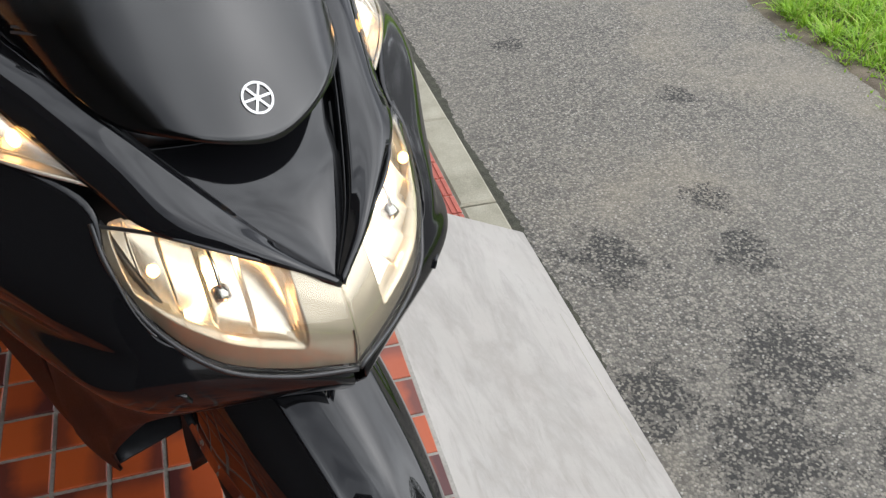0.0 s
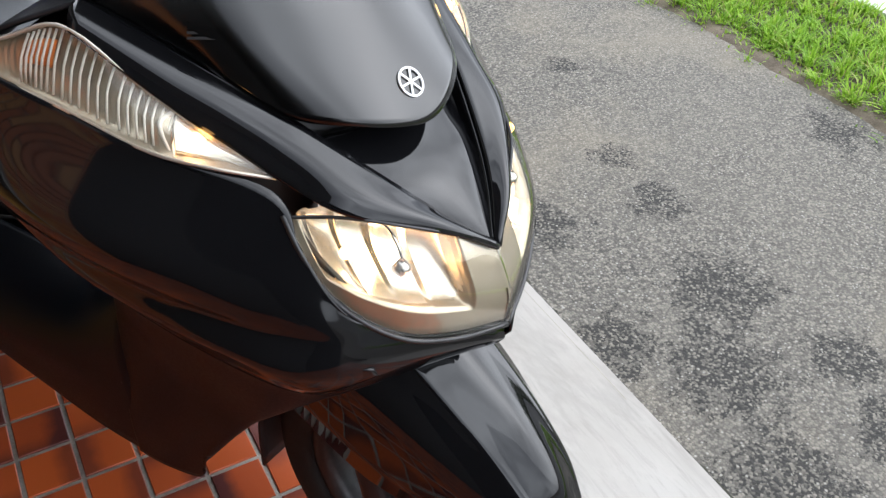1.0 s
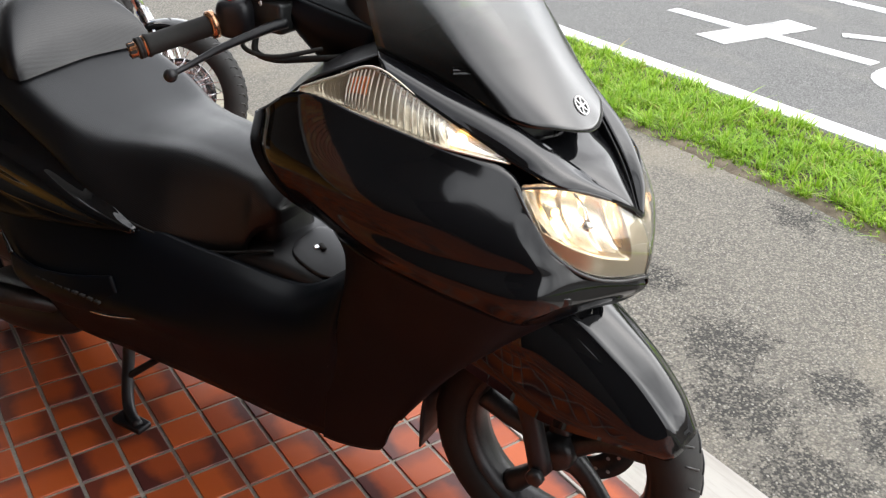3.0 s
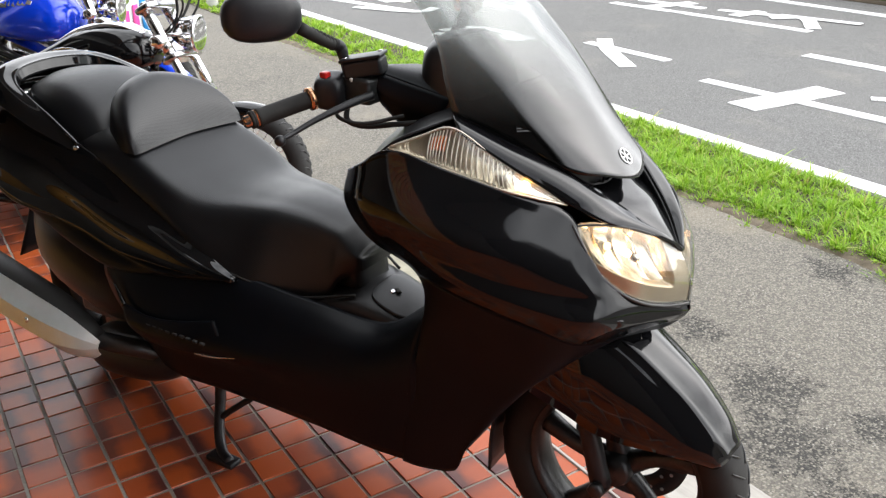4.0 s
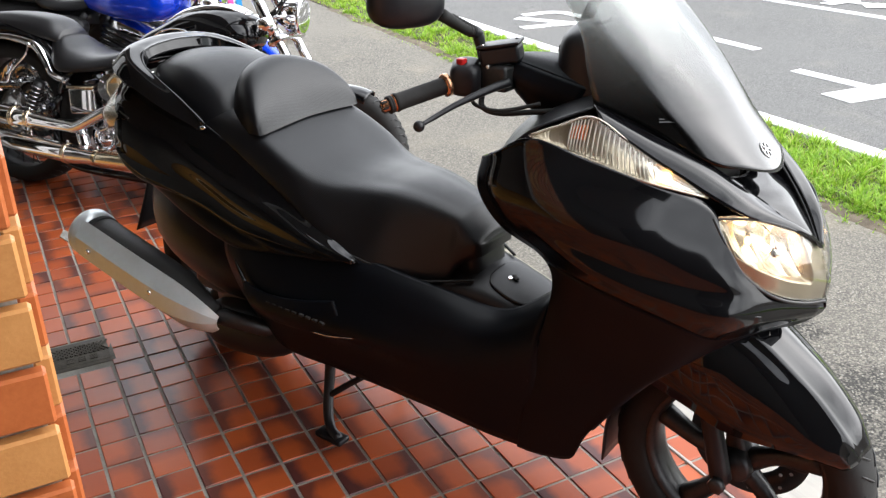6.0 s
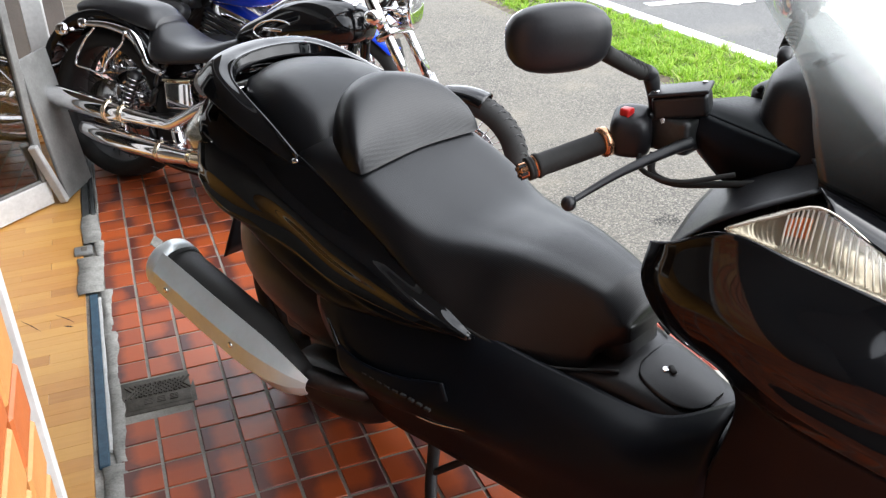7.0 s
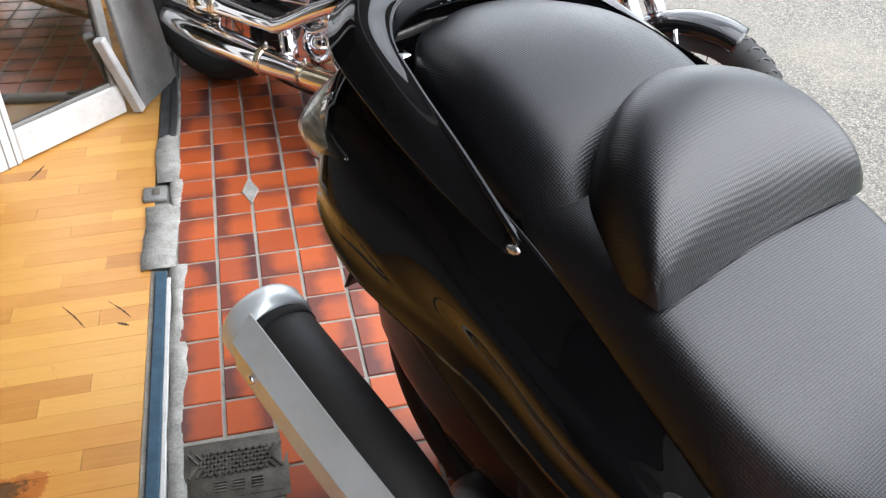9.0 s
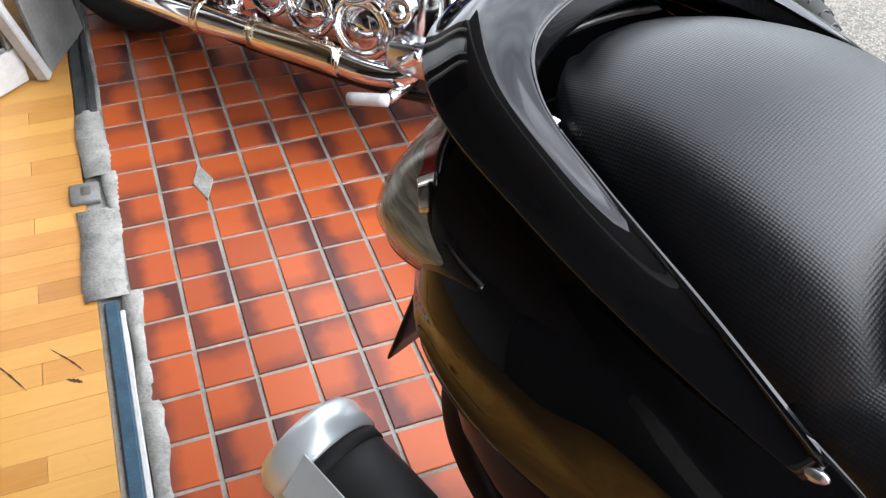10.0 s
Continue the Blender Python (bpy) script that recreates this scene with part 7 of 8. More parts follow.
def chrome_cruiser(m):
    bike = thing("motorcycle", "black cruiser motorcycle with chromed engine and twin exhausts", "motorcycle", m)
    # rear end
    wh, at = wire_wheel("rear_wheel", bike, (0.0, -0.02, 0.322), 0.322, 0.175, 0, 32, False)
    part("wheel_boss", lathe([(0.075, -0.02), (0.085, 0.0), (0.080, 0.070), (0.060, 0.082), (0.001, 0.085)], at, 40), M_POLISH, bike)
    part("pulley", lathe([(0.112, 0.080), (0.112, 0.086), (0.030, 0.090), (0.001, 0.090)], at, 44), M_POLISH, bike)
    GUARD = []
    for a in range(-8, 186, 14):
        c, s = math.cos(radians(a)), math.sin(radians(a))
        rr = 0.365 + (0.03 if 40 < a < 150 else 0.01)
        GUARD.append([(rr * 0.86 * c, -0.118, 0.335 + rr * 0.86 * s), (rr * 0.96 * c, -0.122, 0.335 + rr * 0.96 * s), (rr * c, -0.09, 0.335 + rr * s), (rr * 1.03 * c, 0, 0.335 + rr * 1.03 * s), (rr * c, 0.09, 0.335 + rr * s), (rr * 0.96 * c, 0.122, 0.335 + rr * 0.96 * s), (rr * 0.86 * c, 0.118, 0.335 + rr * 0.86 * s)])
    part("rear_fender", shell(GUARD[2:], 25, 44, 0.003), M_PAINTB, bike)
    for s in (-1, 1):
        strut = part("fender_strut", tube([(0.330, s * 0.118, 0.490), (0.262, s * 0.124, 0.515), (0.235, s * 0.128, 0.570), (0.185, s * 0.130, 0.635), (0.060, s * 0.130, 0.664), (-0.066, s * 0.128, 0.664)], [0.017, 0.018, 0.019, 0.021, 0.016, 0.013], 36, 14), M_CHROME, bike)
        part("strut_slot", tube([(0.246, s * 0.143, 0.545), (0.215, s * 0.148, 0.600)], 0.0065, 4, 8), M_CASE, strut)
        part("end_knob", egg((-0.072, s * 0.130, 0.664), (0.026, 0.020, 0.022)), M_CHROME, strut)
        part("bolt_head", lathe([(0.012, 0), (0.012, 0.012), (0.006, 0.015)], along((0.326, s * 0.130, 0.492), (0.326, s * 0.2, 0.492)), 6), M_CHROME, strut)
        part("stay_bolt", lathe([(0.010, 0), (0.010, 0.012), (0.004, 0.014)], along((0.170, s * 0.146, 0.640), (0.170, s * 0.2, 0.640)), 6), M_CHROME, strut)
        part("bag_stay", tube([(-0.010, s * 0.132, 0.650), (-0.060, s * 0.150, 0.590), (-0.110, s * 0.156, 0.502), (-0.045, s * 0.156, 0.482), (0.030, s * 0.154, 0.470), (0.060, s * 0.150, 0.520), (0.136, s * 0.140, 0.592), (0.150, s * 0.136, 0.630)], 0.0058, 50, 10), M_CHROME, bike)
        part("shock_absorber", tube([(0.110, s * 0.128, 0.330), (0.190, s * 0.128, 0.480)], 0.024, 4, 14), M_CASE, bike)
        for k in range(7):
            part("spring_coil", lathe([(0.026, -0.004), (0.030, 0), (0.026, 0.004)], along((0.116 + 0.010 * k, s * 0.128, 0.345 + 0.019 * k), (0.196 + 0.010 * k, s * 0.128, 0.495 + 0.019 * k)), 18), M_POLISH, bike)
        part("swing_arm", tube([(0.0, s * 0.120, 0.322), (0.20, s * 0.120, 0.300), (0.42, s * 0.100, 0.300)], 0.022, 8, 12), M_CASE, bike)
        part("rear_indicator", egg((-0.130, s * 0.190, 0.640), (0.032, 0.026, 0.026)), M_CHROME, bike)
        part("indicator_stem", tube([(-0.130, s * 0.17, 0.640), (-0.110, s * 0.10, 0.630)], 0.008, 3, 8), M_CHROME, bike)
    part("drive_belt", tube([(0.0, 0.150, 0.430), (0.25, 0.150, 0.400), (0.50, 0.150, 0.370)], 0.012, 10, 8), M_RUBBER, bike)
    # seats
    pad = lambda secs: hull([ring(x, z0, z1, w, 0.94) for x, z0, z1, w in secs], 40, 8 * len(secs))
    part("rider_saddle", pad(((0.245, 0.560, 0.690, 0.105), (0.300, 0.535, 0.680, 0.150), (0.370, 0.535, 0.632, 0.172), (0.450, 0.540, 0.612, 0.168), (0.540, 0.552, 0.618, 0.140), (0.630, 0.566, 0.640, 0.105), (0.690, 0.590, 0.648, 0.070))), M_LEATHER, bike, "stepped black leather saddle")
    part("passenger_saddle", pad(((-0.170, 0.720, 0.740, 0.060), (-0.120, 0.700, 0.758, 0.096), (-0.020, 0.690, 0.770, 0.112), (0.120, 0.680, 0.768, 0.116), (0.230, 0.660, 0.748, 0.112), (0.290, 0.640, 0.705, 0.096))), M_LEATHER, bike)
    # tank with chrome console and oval badge
    tank = part("fuel_tank", hull([ring(x, z0, z1, w, 0.72) for x, z0, z1, w in ((0.640, 0.640, 0.664, 0.050), (0.690, 0.630, 0.705, 0.090), (0.790, 0.620, 0.752, 0.130), (0.900, 0.625, 0.800, 0.152), (1.020, 0.640, 0.820, 0.158), (1.120, 0.655, 0.815, 0.140), (1.190, 0.670, 0.790, 0.100), (1.220, 0.690, 0.760, 0.055))], 48, 60), M_PAINTB, bike, "glossy black teardrop fuel tank")
    for s in (-1, 1):
        oval = [(0.890 + 0.088 * math.cos(a), s * (0.149 + 0.004 * math.cos(a)), 0.702 + 0.034 * math.sin(a) + 0.010 * math.cos(a)) for a in (2 * math.pi * k / 16 for k in range(17))]
        part("oval_trim", tube(oval, 0.0036, 60, 8), M_CHROME, tank)
        part("badge_bar", box(0.850, 0.935, s * 0.153 - 0.004, s * 0.153 + 0.004, 0.696, 0.708, 0.003), M_CHROME, tank)
    part("console", hull([ring(x, z0, z1, w, 0.9) for x, z0, z1, w in ((0.78, 0.745, 0.760, 0.030), (0.88, 0.786, 0.812, 0.048), (1.00, 0.812, 0.838, 0.056), (1.10, 0.810, 0.836, 0.050), (1.17, 0.785, 0.812, 0.030))], 28, 30), M_CHROME, bike)
    part("fuel_cap", lathe([(0.030, 0), (0.034, 0.006), (0.030, 0.016), (0.001, 0.020)], pose(0.985, 0, 0.834), 28), M_CHROME, bike)
    # frame
    for s in (-1, 1):
        part("frame_tube", tube([(1.180, s * 0.04, 0.680), (1.130, s * 0.09, 0.420), (1.060, s * 0.120, 0.170), (0.960, s * 0.130, 0.095), (0.620, s * 0.135, 0.095), (0.300, s * 0.130, 0.135), (0.240, s * 0.120, 0.300)], 0.0185, 60, 14), M_PAINTB, bike)
        part("back_tube", tube([(0.240, s * 0.110, 0.320), (0.330, s * 0.105, 0.520), (0.620, s * 0.07, 0.600), (1.150, s * 0.04, 0.690)], 0.016, 40, 12), M_PAINTB, bike)
    # engine
    part("crankcase", egg((0.690, 0, 0.255), (0.265, 0.150, 0.125), (0, -4, 0), 4.0), M_POLISH, bike, "polished engine crankcase")
    cylinder_with_fins(bike, (0.640, 0.0, 0.340), (0.540, 0.0, 0.530), 0.080, 0.092)
    cylinder_with_fins(bike, (0.760, 0.0, 0.340), (0.900, 0.0, 0.530), 0.080, 0.092)
    box_ = part("side_box", box(-0.066, 0.066, -0.018, 0.040, -0.056, 0.054, 0.010, 3), M_CHROME, bike, "square chromed side box")
    box_.matrix_local = pose(0.433, -0.150, 0.415, 0, -3, 0)
    part("lid_edge", box(-0.070, 0.070, -0.022, 0.042, 0.054, 0.066, 0.005, 2), M_BRASS, box_)
    part("air_cleaner", hull([[(x, y, z) for x, z in ((x0 - 0.11, 0.470), (x0 - 0.06, 0.425), (x0 + 0.05, 0.420), (x0 + 0.13, 0.450), (x0 + 0.13, 0.530), (x0 + 0.02, 0.555), (x0 - 0.08, 0.530))] for x0, y in ((0.64, -0.06), (0.64, -0.13), (0.645, -0.175), (0.65, -0.190))], 36, 14), M_CHROME, bike)
    part("breather_ring", lathe([(0.056, 0), (0.060, 0.006), (0.050, 0.012), (0.040, 0.008), (0.001, 0.010)], along((0.645, -0.190, 0.488), (0.645, -0.3, 0.488)), 36), M_BRASS, bike)
    for c, r in (((0.540, -0.150, 0.262), 0.058), ((0.655, -0.150, 0.250), 0.070), ((0.800, -0.150, 0.240), 0.082), ((0.710, -0.152, 0.330), 0.044), ((0.575, -0.152, 0.345), 0.036), ((0.890, -0.146, 0.300), 0.040)):
        cover = turned(c, [(r, -0.01), (r, 0.014), (r * 0.95, 0.022), (r * 0.80, 0.026), (r * 0.74, 0.018), (r * 0.55, 0.018), (r * 0.50, 0.028), (r * 0.20, 0.034), (0.001, 0.034)], bike, "engine_cover", M_CHROME)
        for k in range(5):
            a = 2 * math.pi * k / 5 + r * 40
            turned((c[0] + r * 0.87 * math.cos(a), c[1] - 0.022, c[2] + r * 0.87 * math.sin(a)), [(0.0055, 0), (0.0055, 0.006), (0.002, 0.008)], cover, "cover_bolt", M_POLISH, sides=6)
    for x0, x1 in ((0.46, 0.60), (0.60, 0.70), (0.70, 0.86)):
        part("oil_line", tube([(x0, -0.165, 0.330), ((x0 + x1) / 2, -0.185, 0.300), (x1, -0.165, 0.340)], 0.007, 14, 8), M_CHROME, bike)
    part("cross_tube", tube([(0.440, -0.195, 0.300), (0.475, -0.215, 0.212)], [0.028, 0.026], 4, 20), M_CHROME, bike)
    part("regulator", box(0.955, 1.010, -0.110, 0.110, 0.170, 0.290, 0.008, 2), M_CASE, bike)
    for k in range(8):
        part("regulator_fin", box(1.011, 1.028, -0.105 + 0.028 * k, -0.099 + 0.028 * k, 0.175, 0.285, 0.001), M_CASE, bike)
    part("plug_lead", tube([(0.545, -0.07, 0.500), (0.600, -0.150, 0.560), (0.700, -0.08, 0.590)], 0.0055, 18, 8), M_RUBBER, bike)
    # exhausts: low and high
    silencer("lower_exhaust", bike, [(0.010, -0.262, 0.262), (0.130, -0.262, 0.240), (0.405, -0.258, 0.205), (0.540, -0.255, 0.196), (0.740, -0.252, 0.188), (0.870, -0.248, 0.176), (0.960, -0.215, 0.190), (1.010, -0.150, 0.300), (0.960, -0.100, 0.480)], [0.030, 0.042, 0.041, 0.033, 0.030, 0.029, 0.026, 0.024, 0.022], (0.27, 0.40, 0.52))
    silencer("upper_exhaust", bike, [(-0.205, -0.272, 0.392), (-0.090, -0.272, 0.376), (0.165, -0.270, 0.346), (0.270, -0.268, 0.336), (0.420, -0.266, 0.322), (0.478, -0.262, 0.324), (0.590, -0.250, 0.382), (0.690, -0.215, 0.432), (0.700, -0.110, 0.470)], [0.030, 0.044, 0.043, 0.030, 0.024, 0.024, 0.024, 0.023, 0.022], (0.26, 0.345))
    part("exhaust_hanger", box(0.150, 0.210, -0.235, -0.225, 0.220, 0.350, 0.003), M_CHROME, bike)
    part("heat_shield", shell([[(x, -0.253 - r * math.cos(a), z + r * math.sin(a)) for a in (radians(d) for d in (-60, -25, 10, 45, 80))] for x, z, r in ((0.560, 0.196, 0.038), (0.640, 0.193, 0.038), (0.720, 0.190, 0.037), (0.800, 0.184, 0.035))], 14, 12, 0.002), M_BRASS, bike)
    # foot peg, brake pedal, side stand
    peg = part("foot_peg", tube([(0.950, -0.180, 0.150), (0.945, -0.300, 0.150)], 0.014, 4, 14), M_POLISH, bike)
    part("peg_rubber", tube([(0.862, -0.330, 0.140), (0.955, -0.320, 0.158)], 0.015, 6, 14), M_ALU, peg)
    part("peg_bracket", box(0.905, 1.020, -0.250, -0.165, 0.190, 0.262, 0.012, 2), M_POLISH, bike)
    part("brake_pedal", tube([(0.930, -0.220, 0.215), (0.975, -0.300, 0.240), (1.020, -0.310, 0.278)], [0.011, 0.010, 0.014], 14, 12), M_CHROME, bike)
    part("side_stand", tube([(0.700, 0.130, 0.110), (0.730, 0.220, 0.040), (0.740, 0.245, 0.036)], 0.012, 10, 10), M_POLISH, bike)
    part("belly_pan", box(0.93, 1.09, -0.14, 0.14, 0.070, 0.165, 0.02, 2), M_CASE, bike)
    # front
    turn = bike_front(bike, None, (1.600, -0.02, 0.262), 0.268, 0.100, 6, (1.225, 0, 0.905), 0.10)
    FW = []
    c0 = Vector((1.600, -0.02, 0.262))
    for a in (66, 76, 87, 98, 109, 120, 132, 146):
        row = []
        for y, r in ((-0.064, 0.235), (-0.064, 0.262), (-0.042, 0.278), (0, 0.284), (0.042, 0.278), (0.064, 0.262), (0.064, 0.235)):
            row.append(tuple(c0 + turn @ Vector((r * math.cos(radians(a)), y, r * math.sin(radians(a))))))
        FW.append(row)
    part("front_fender", shell(FW, 25, 36, 0.003), M_PAINTB, bike)
    for s in (-1, 1):
        part("fender_stay", tube([tuple(c0 + turn @ Vector((0.02, s * 0.082, 0.02))), tuple(c0 + turn @ Vector((0.250 * math.cos(radians(100)), s * 0.066, 0.250 * math.sin(radians(100)))))], 0.007, 4, 8), M_CHROME, bike)
    return bike


def roadster(m, paint, label, tank_label):
    bike = thing("motorcycle", label, "motorcycle", m)
    wire_wheel("rear_wheel", bike, (0.0, 0, 0.300), 0.300, 0.130, 0, 24, False)
    part("rear_fender", shell([[(r * math.cos(radians(a)), y, 0.31 + r * math.sin(radians(a))) for y, r in ((-0.09, 0.33), (0, 0.36), (0.09, 0.33))] for a in (40, 70, 100, 130, 160)], 13, 20, 0.003), M_PAINTB, bike)
    tank = part("fuel_tank", hull([ring(x, z0, z1, w, 0.75) for x, z0, z1, w in ((0.550, 0.770, 0.800, 0.055), (0.610, 0.745, 0.836, 0.095), (0.730, 0.720, 0.890, 0.135), (0.860, 0.705, 0.940, 0.156), (0.980, 0.700, 0.950, 0.160), (1.080, 0.710, 0.920, 0.146), (1.140, 0.740, 0.875, 0.096), (1.160, 0.770, 0.840, 0.040))], 44, 56), paint, bike, tank_label)
    for s in (-1, 1):
        for k in range(7):
            mark = box(-0.014, 0.014, -0.002, 0.002, -0.013 - 0.004 * (k % 2), 0.012 + 0.005 * (k % 3), 0.001)
            bmesh.ops.transform(mark, matrix=pose(0.800 + 0.028 * k, s * (0.122 + 0.0025 * k - 0.004 * (k > 4)), 0.868 + 0.003 * k, s * 40, 10, 0), verts=mark.verts[:])
            part("letter_bar", mark, M_POLISH, tank, smooth=False)
    part("fuel_cap", lathe([(0.034, 0), (0.036, 0.008), (0.028, 0.014), (0.001, 0.015)], pose(1.03, 0, 0.952), 28), M_POLISH, bike)
    pad = lambda secs: hull([ring(x, z0, z1, w, 0.94) for x, z0, z1, w in secs], 40, 8 * len(secs))
    part("rider_saddle", pad(((0.300, 0.770, 0.870, 0.110), (0.350, 0.745, 0.850, 0.140), (0.450, 0.730, 0.805, 0.145), (0.560, 0.735, 0.805, 0.115), (0.640, 0.755, 0.830, 0.080))), M_LEATHER, bike)
    part("passenger_saddle", pad(((-0.150, 0.800, 0.850, 0.060), (-0.080, 0.790, 0.905, 0.110), (0.100, 0.780, 0.915, 0.125), (0.260, 0.770, 0.902, 0.125), (0.330, 0.765, 0.860, 0.100))), M_LEATHER, bike)
    part("tail_cover", hull([ring(x, z0, z1, w, 0.9) for x, z0, z1, w in ((-0.260, 0.760, 0.800, 0.060), (-0.120, 0.720, 0.800, 0.105), (0.150, 0.680, 0.775, 0.120), (0.420, 0.660, 0.735, 0.115), (0.560, 0.660, 0.740, 0.080))], 28, 36), M_CASE, bike)
    part("engine", egg((0.760, 0, 0.360), (0.230, 0.190, 0.190), (0, 0, 0), 4.0), M_CASE, bike)
    cylinder_with_fins(bike, (0.800, 0, 0.460), (0.860, 0, 0.620), 0.085, 0.190)
    for s in (-1, 1):
        turned((0.760, s * 0.185, 0.330), [(0.095, 0), (0.095, 0.016), (0.080, 0.026), (0.001, 0.030)], bike, "engine_cover", M_POLISH, to=(0, s, 0))
        part("side_panel", hull([[(x, s * y, z) for x, z in ((0.30, 0.700), (0.56, 0.700), (0.62, 0.640), (0.50, 0.540), (0.36, 0.580))] for y in (0.09, 0.125, 0.140)], 28, 10), M_CASE, bike)
        part("frame_tube", tube([(1.20, s * 0.04, 0.760), (1.080, s * 0.12, 0.380), (0.95, s * 0.13, 0.160), (0.45, s * 0.13, 0.160), (0.40, s * 0.12, 0.500), (0.60, s * 0.08, 0.720)], 0.018, 50, 12), M_CASE, bike)
        part("rear_shock", tube([(0.05, s * 0.13, 0.33), (0.20, s * 0.13, 0.66)], 0.026, 4, 14), M_CHROME, bike)
        part("header_pipe", tube([(0.92, s * 0.09, 0.560), (1.06, s * 0.09, 0.440), (1.02, s * 0.10, 0.200), (0.80, s * 0.14, 0.130), (0.30, s * 0.19, 0.200), (-0.10, s * 0.20, 0.280)], [0.020, 0.020, 0.020, 0.022, 0.040, 0.042], 50, 16), M_CHROME, bike)
        part("swing_arm", tube([(0.0, s * 0.11, 0.30), (0.45, s * 0.10, 0.34)], 0.020, 4, 12), M_POLISH, bike)
    part("side_stand", tube([(0.55, 0.13, 0.16), (0.60, 0.24, 0.045), (0.61, 0.27, 0.040)], 0.011, 10, 8), M_POLISH, bike)
    bike_front(bike, None, (1.480, 0, 0.310), 0.310, 0.105, 14, (1.225, 0, 0.970), 0.10)
    part("front_fender", shell([[tuple(Vector((1.480, 0, 0.310)) + Matrix.Rotation(radians(14), 3, "Z") @ Vector((r * math.cos(radians(a)), y, r * math.sin(radians(a))))) for y, r in ((-0.068, 0.305), (-0.05, 0.34), (0, 0.350), (0.05, 0.34), (0.068, 0.305))] for a in (40, 70, 100, 130, 150)], 17, 26, 0.003), paint, bike)
    return bike


AX = radians(-46)
CRUISER = Matrix.Translation((0.204 - 0.05 * 0.719, 1.232 - 0.05 * 0.695, 0)) @ Matrix.Rotation(AX, 4, "Z") @ Matrix.Rotation(radians(-8), 4, "X")
chrome_cruiser(CRUISER)
BLUE = Matrix.Translation((0.204 + 0.719 * 0.50 - 0.695 * 0.575, 1.232 + 0.695 * 0.50 + 0.719 * 0.575, 0)) @ Matrix.Rotation(AX, 4, "Z") @ Matrix.Rotation(radians(-8), 4, "X") @ Matrix.Scale(0.925, 4)
roadster(BLUE, M_BLUEP, "blue naked motorcycle with black saddle, parked beside the cruiser", "metallic blue fuel tank with silver lettering bars")
M_SILVERP = material("silver_metallic_paint", (0.62, 0.63, 0.66), 0.25, 0.35, coat=1.0)
SILVER = Matrix.Translation((0.204 + 0.719 * 0.95 - 0.695 * 0.85, 1.232 + 0.695 * 0.95 + 0.719 * 0.85, 0)) @ Matrix.Rotation(AX, 4, "Z") @ Matrix.Rotation(radians(-8), 4, "X") @ Matrix.Scale(0.94, 4)
roadster(SILVER, M_SILVERP, "silver naked motorcycle with black saddle, last in the row", "silver fuel tank with dark lettering bars")


# ---- small pieces: tiles, bricks, planks, kerb stones ----
def piece_mesh(name, sx, sy, sz, bevel, mats):
    bm = box(-sx / 2, sx / 2, -sy / 2, sy / 2, -sz, 0, 0)
    top = [e for e in bm.edges if all(v.co.z > -1e-6 for v in e.verts)]
    bmesh.ops.bevel(bm, geom=top, offset=bevel, segments=1, affect="EDGES")
    me = bpy.data.meshes.new(name)
    bm.to_mesh(me)
    bm.free()
    for m in mats if isinstance(mats, (list, tuple)) else (mats,):
        me.materials.append(m)
    return me


def lay(name, me, parent, m):
    ob = new(name, me)
    ob.parent = parent
    ob.matrix_world = m
    return ob


rnd = random.Random(7)
P = METRES_PER_TILE
tile_me = piece_mesh("tile", 0.0918, 0.0918, 0.008, 0.0016, M_TILE)
rest, rest_step = bmesh.new(), bmesh.new()


def covered(x, y):
    return 0.0 < x < 0.22 and -0.69 < y < -0.49


for i in range(15):
    for j in range(-50, 36):
        x, y = P * (i + 0.5), P * (j + 0.5)
        if covered(x, y):
            continue
        z = rnd.uniform(-0.0006, 0.0006)
        m = pose(x, y, z, rnd.uniform(-0.25, 0.25), rnd.uniform(-0.25, 0.25), rnd.uniform(-0.4, 0.4))
        near = (i < 5 and -9 <= j < 10) or (5 <= i < 13 and -20 <= j < -6)
        if near:
            lay("tile", tile_me, platform, m)
        else:
            own = bmesh.new()
            own.from_mesh(tile_me)
            bmesh.ops.transform(own, matrix=m, verts=own.verts[:])
            tmp = bpy.data.meshes.new("t")
            own.to_mesh(tmp), own.free()
            rest.from_mesh(tmp)
            bpy.data.meshes.remove(tmp)
tagged(mesh_object("tiles_further", rest, M_TILE, platform), kind="stuff")

# lower step: plain tiles and ribbed nosing
for j in range(-12, 30):
    for x in (1.555, 1.655, 1.752):
        lay("tile", tile_me, tread, pose(x, P * (j + 0.5), -0.3 + rnd.uniform(-0.0005, 0.0005), 0, 0, rnd.uniform(-0.4, 0.4)))
nose = box(-0.0475, 0.0475, -0.0465, 0.0465, -0.008, -0.001)
for k in range(5):
    box(-0.040 + 0.018 * k, -0.031 + 0.018 * k, -0.0465, 0.0465, -0.001, 0.0025, 0.0008, bm=nose)
nose_me = bpy.data.meshes.new("nosing_tile")
nose.to_mesh(nose_me), nose.free()
M_NOSE = speckled("nosing_tile", (0.26, 0.050, 0.032), (0.40, 0.095, 0.06), 20, 0.5, 200, 0.2, 0.001)
nose_me.materials.append(M_NOSE)
for j in range(-12, 30):
    lay("nosing_tile", nose_me, tread2, pose(1.853, P * (j + 0.5), -0.299))
kerb_me = piece_mesh("kerb_stone", 0.122, 0.533, 0.12, 0.008, M_KERB)
for j in range(-4, 14):
    lay("kerb_stone", kerb_me, kerb, pose(1.967, 0.54 * j - 0.49, -0.303 + rnd.uniform(-0.002, 0.002), 0, 0, rnd.uniform(-0.3, 0.3)))

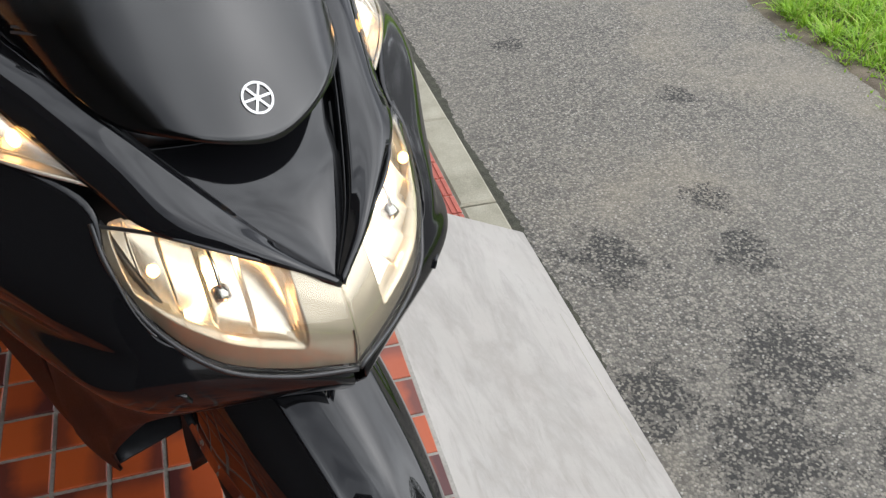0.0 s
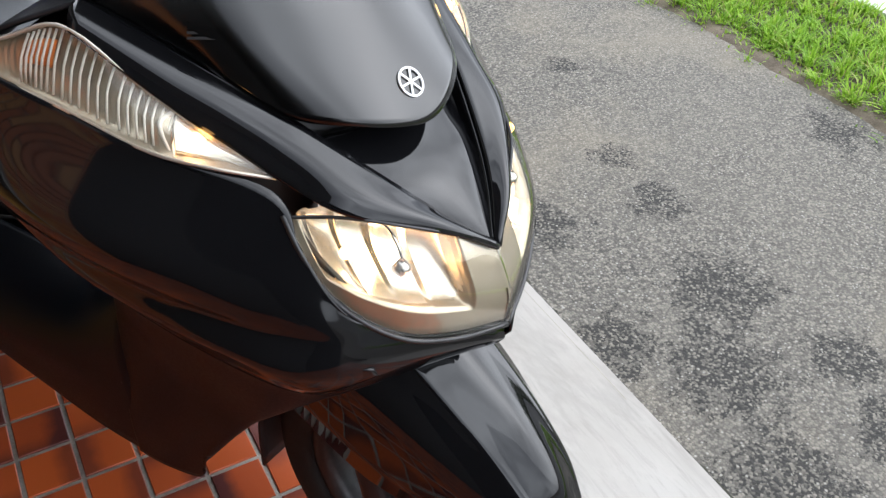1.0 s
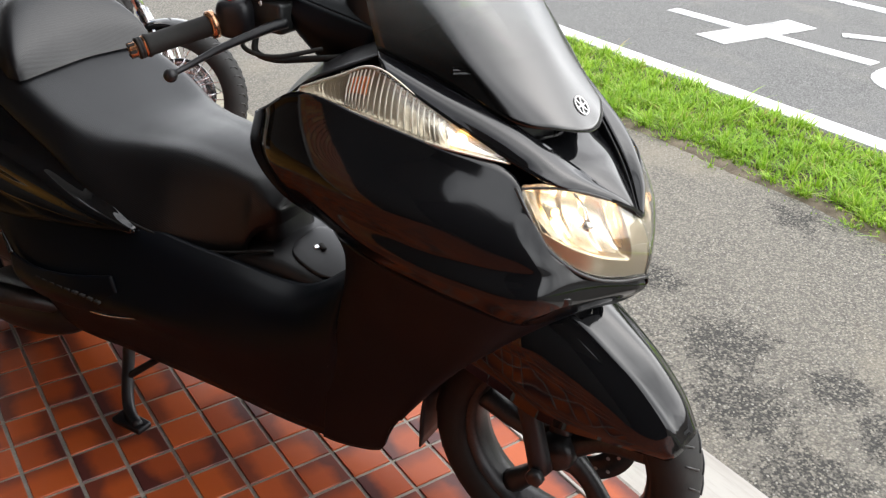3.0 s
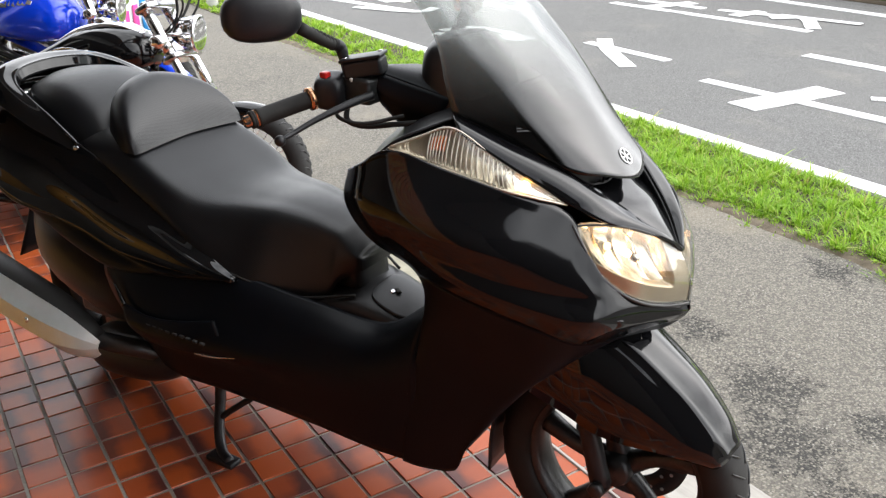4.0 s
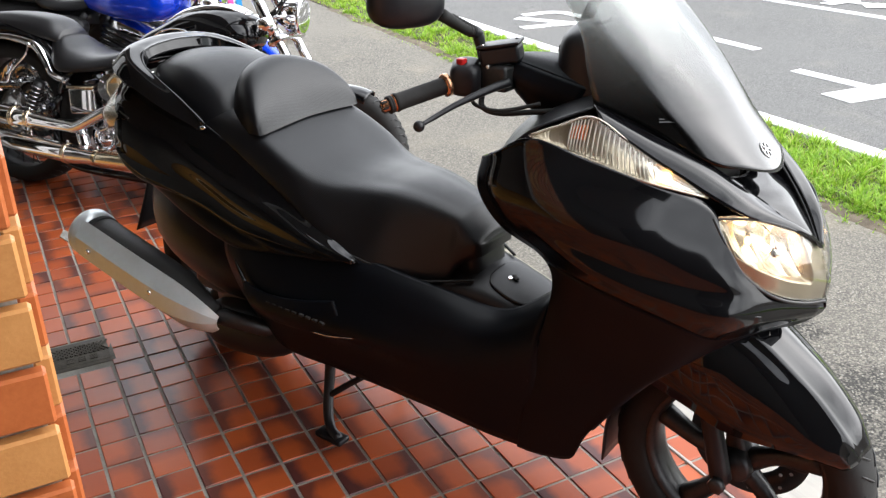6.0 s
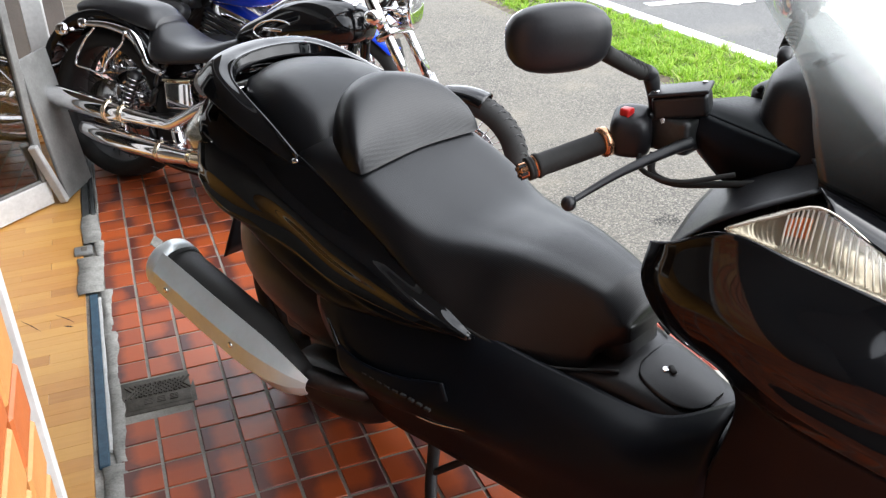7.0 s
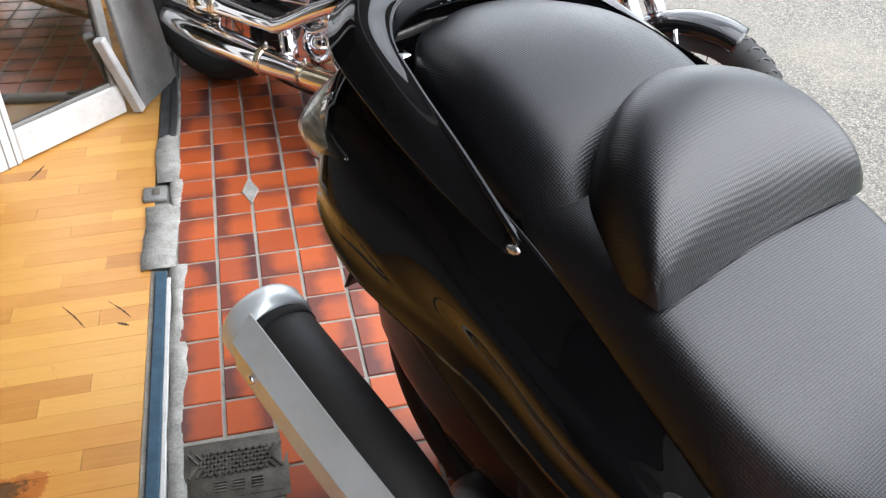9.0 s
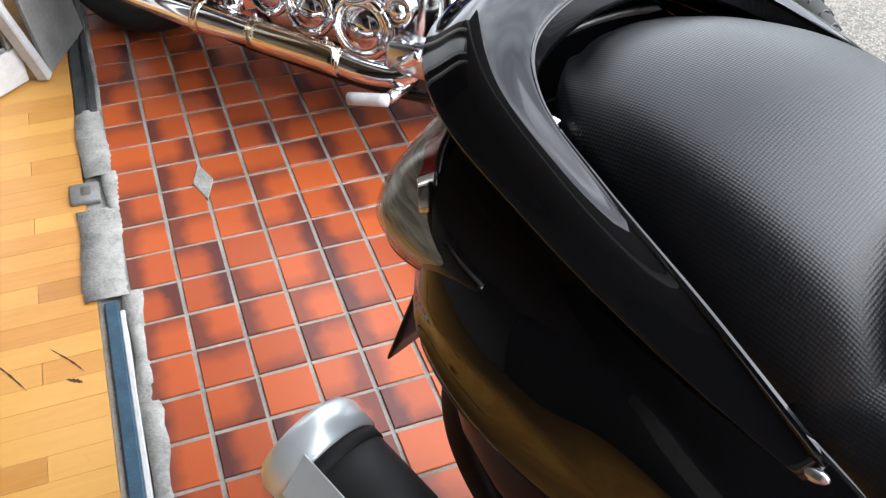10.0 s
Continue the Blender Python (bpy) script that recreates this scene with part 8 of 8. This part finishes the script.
# wooden floor staves
stave_me = piece_mesh("stave", 0.3993, 0.0536, 0.010, 0.0004, M_WOOD)
for j in range(68):
    y = -1.90 + 0.054 * j
    for k in range(2):
        x = -0.062 - 0.20 - 0.4 * k - (0.0, 0.21, 0.11, 0.31)[j % 4]
        if k == 0:
            head = (0.0, 0.21, 0.11, 0.31)[j % 4]
            if head:
                ob = lay("stave", stave_me, bpy.data.objects["floor_shop"], pose(-0.062 - head / 2, y, -0.002 + rnd.uniform(-0.0003, 0.0003)))
                ob.scale.x = (head - 0.002) / 0.398
        lay("stave", stave_me, bpy.data.objects["floor_shop"], pose(x, y, -0.002 + rnd.uniform(-0.0003, 0.0003)))

# pillar bricks on the south face
brick_me = {}
for key, mat in (("o", M_BRICK_O), ("y", M_BRICK_Y)):
    for wd in (0.094, 0.194):
        bm = box(-wd / 2, wd / 2, -0.014, 0.004, -0.0285, 0.0285, 0.003)
        brick_me[key, wd] = bpy.data.meshes.new("brick")
        bm.to_mesh(brick_me[key, wd]), bm.free()
        brick_me[key, wd].materials.append(mat)
for row in range(22):
    z = 0.035 + 0.0665 * row
    x, wide = 0.028, row % 2
    while x > -0.38:
        wd = 0.194 if wide else 0.094
        if x - wd < -0.40:
            break
        key = "y" if rnd.random() < 0.36 else "o"
        lay("brick", brick_me[key, wd], pillar, pose(x - wd / 2 + rnd.uniform(-0.001, 0.001), -2.396 + rnd.uniform(-0.001, 0.001), z, 0, rnd.uniform(-0.4, 0.4), 0))
        x -= wd + 0.012
        wide = not wide
# bricks on the pillar's street face
side_me = {}
for (key, wd), me in list(brick_me.items()):
    side_me[key, wd] = me
for row in range(26):
    z = 0.035 + 0.0665 * row
    y, wide = -2.382, (row + 1) % 2
    while y < -1.96:
        wd = 0.194 if wide else 0.094
        if y + wd > -1.94:
            wd = 0.094
            if y + wd > -1.935:
                break
        key = "y" if rnd.random() < 0.30 else "o"
        lay("brick", side_me[key, wd], pillar, pose(0.0215, y + wd / 2, z, 0, 0, 90))
        y += wd + 0.010
        wide = not wide
# staves further in, joined
far = bmesh.new()
for j in range(102):
    y = -1.90 + 0.054 * j
    for k in range(0 if j >= 68 else 2, 8):
        x = -0.062 - 0.20 - 0.4 * k - (0.0, 0.21, 0.11, 0.31)[j % 4]
        if x > -3.28:
            own = bmesh.new()
            own.from_mesh(stave_me)
            bmesh.ops.translate(own, verts=own.verts[:], vec=(x, y, -0.002))
            tmp = bpy.data.meshes.new("t")
            own.to_mesh(tmp), own.free()
            far.from_mesh(tmp)
            bpy.data.meshes.remove(tmp)
tagged(mesh_object("staves_further", far, M_WOOD, bpy.data.objects["floor_shop"]), kind="stuff")
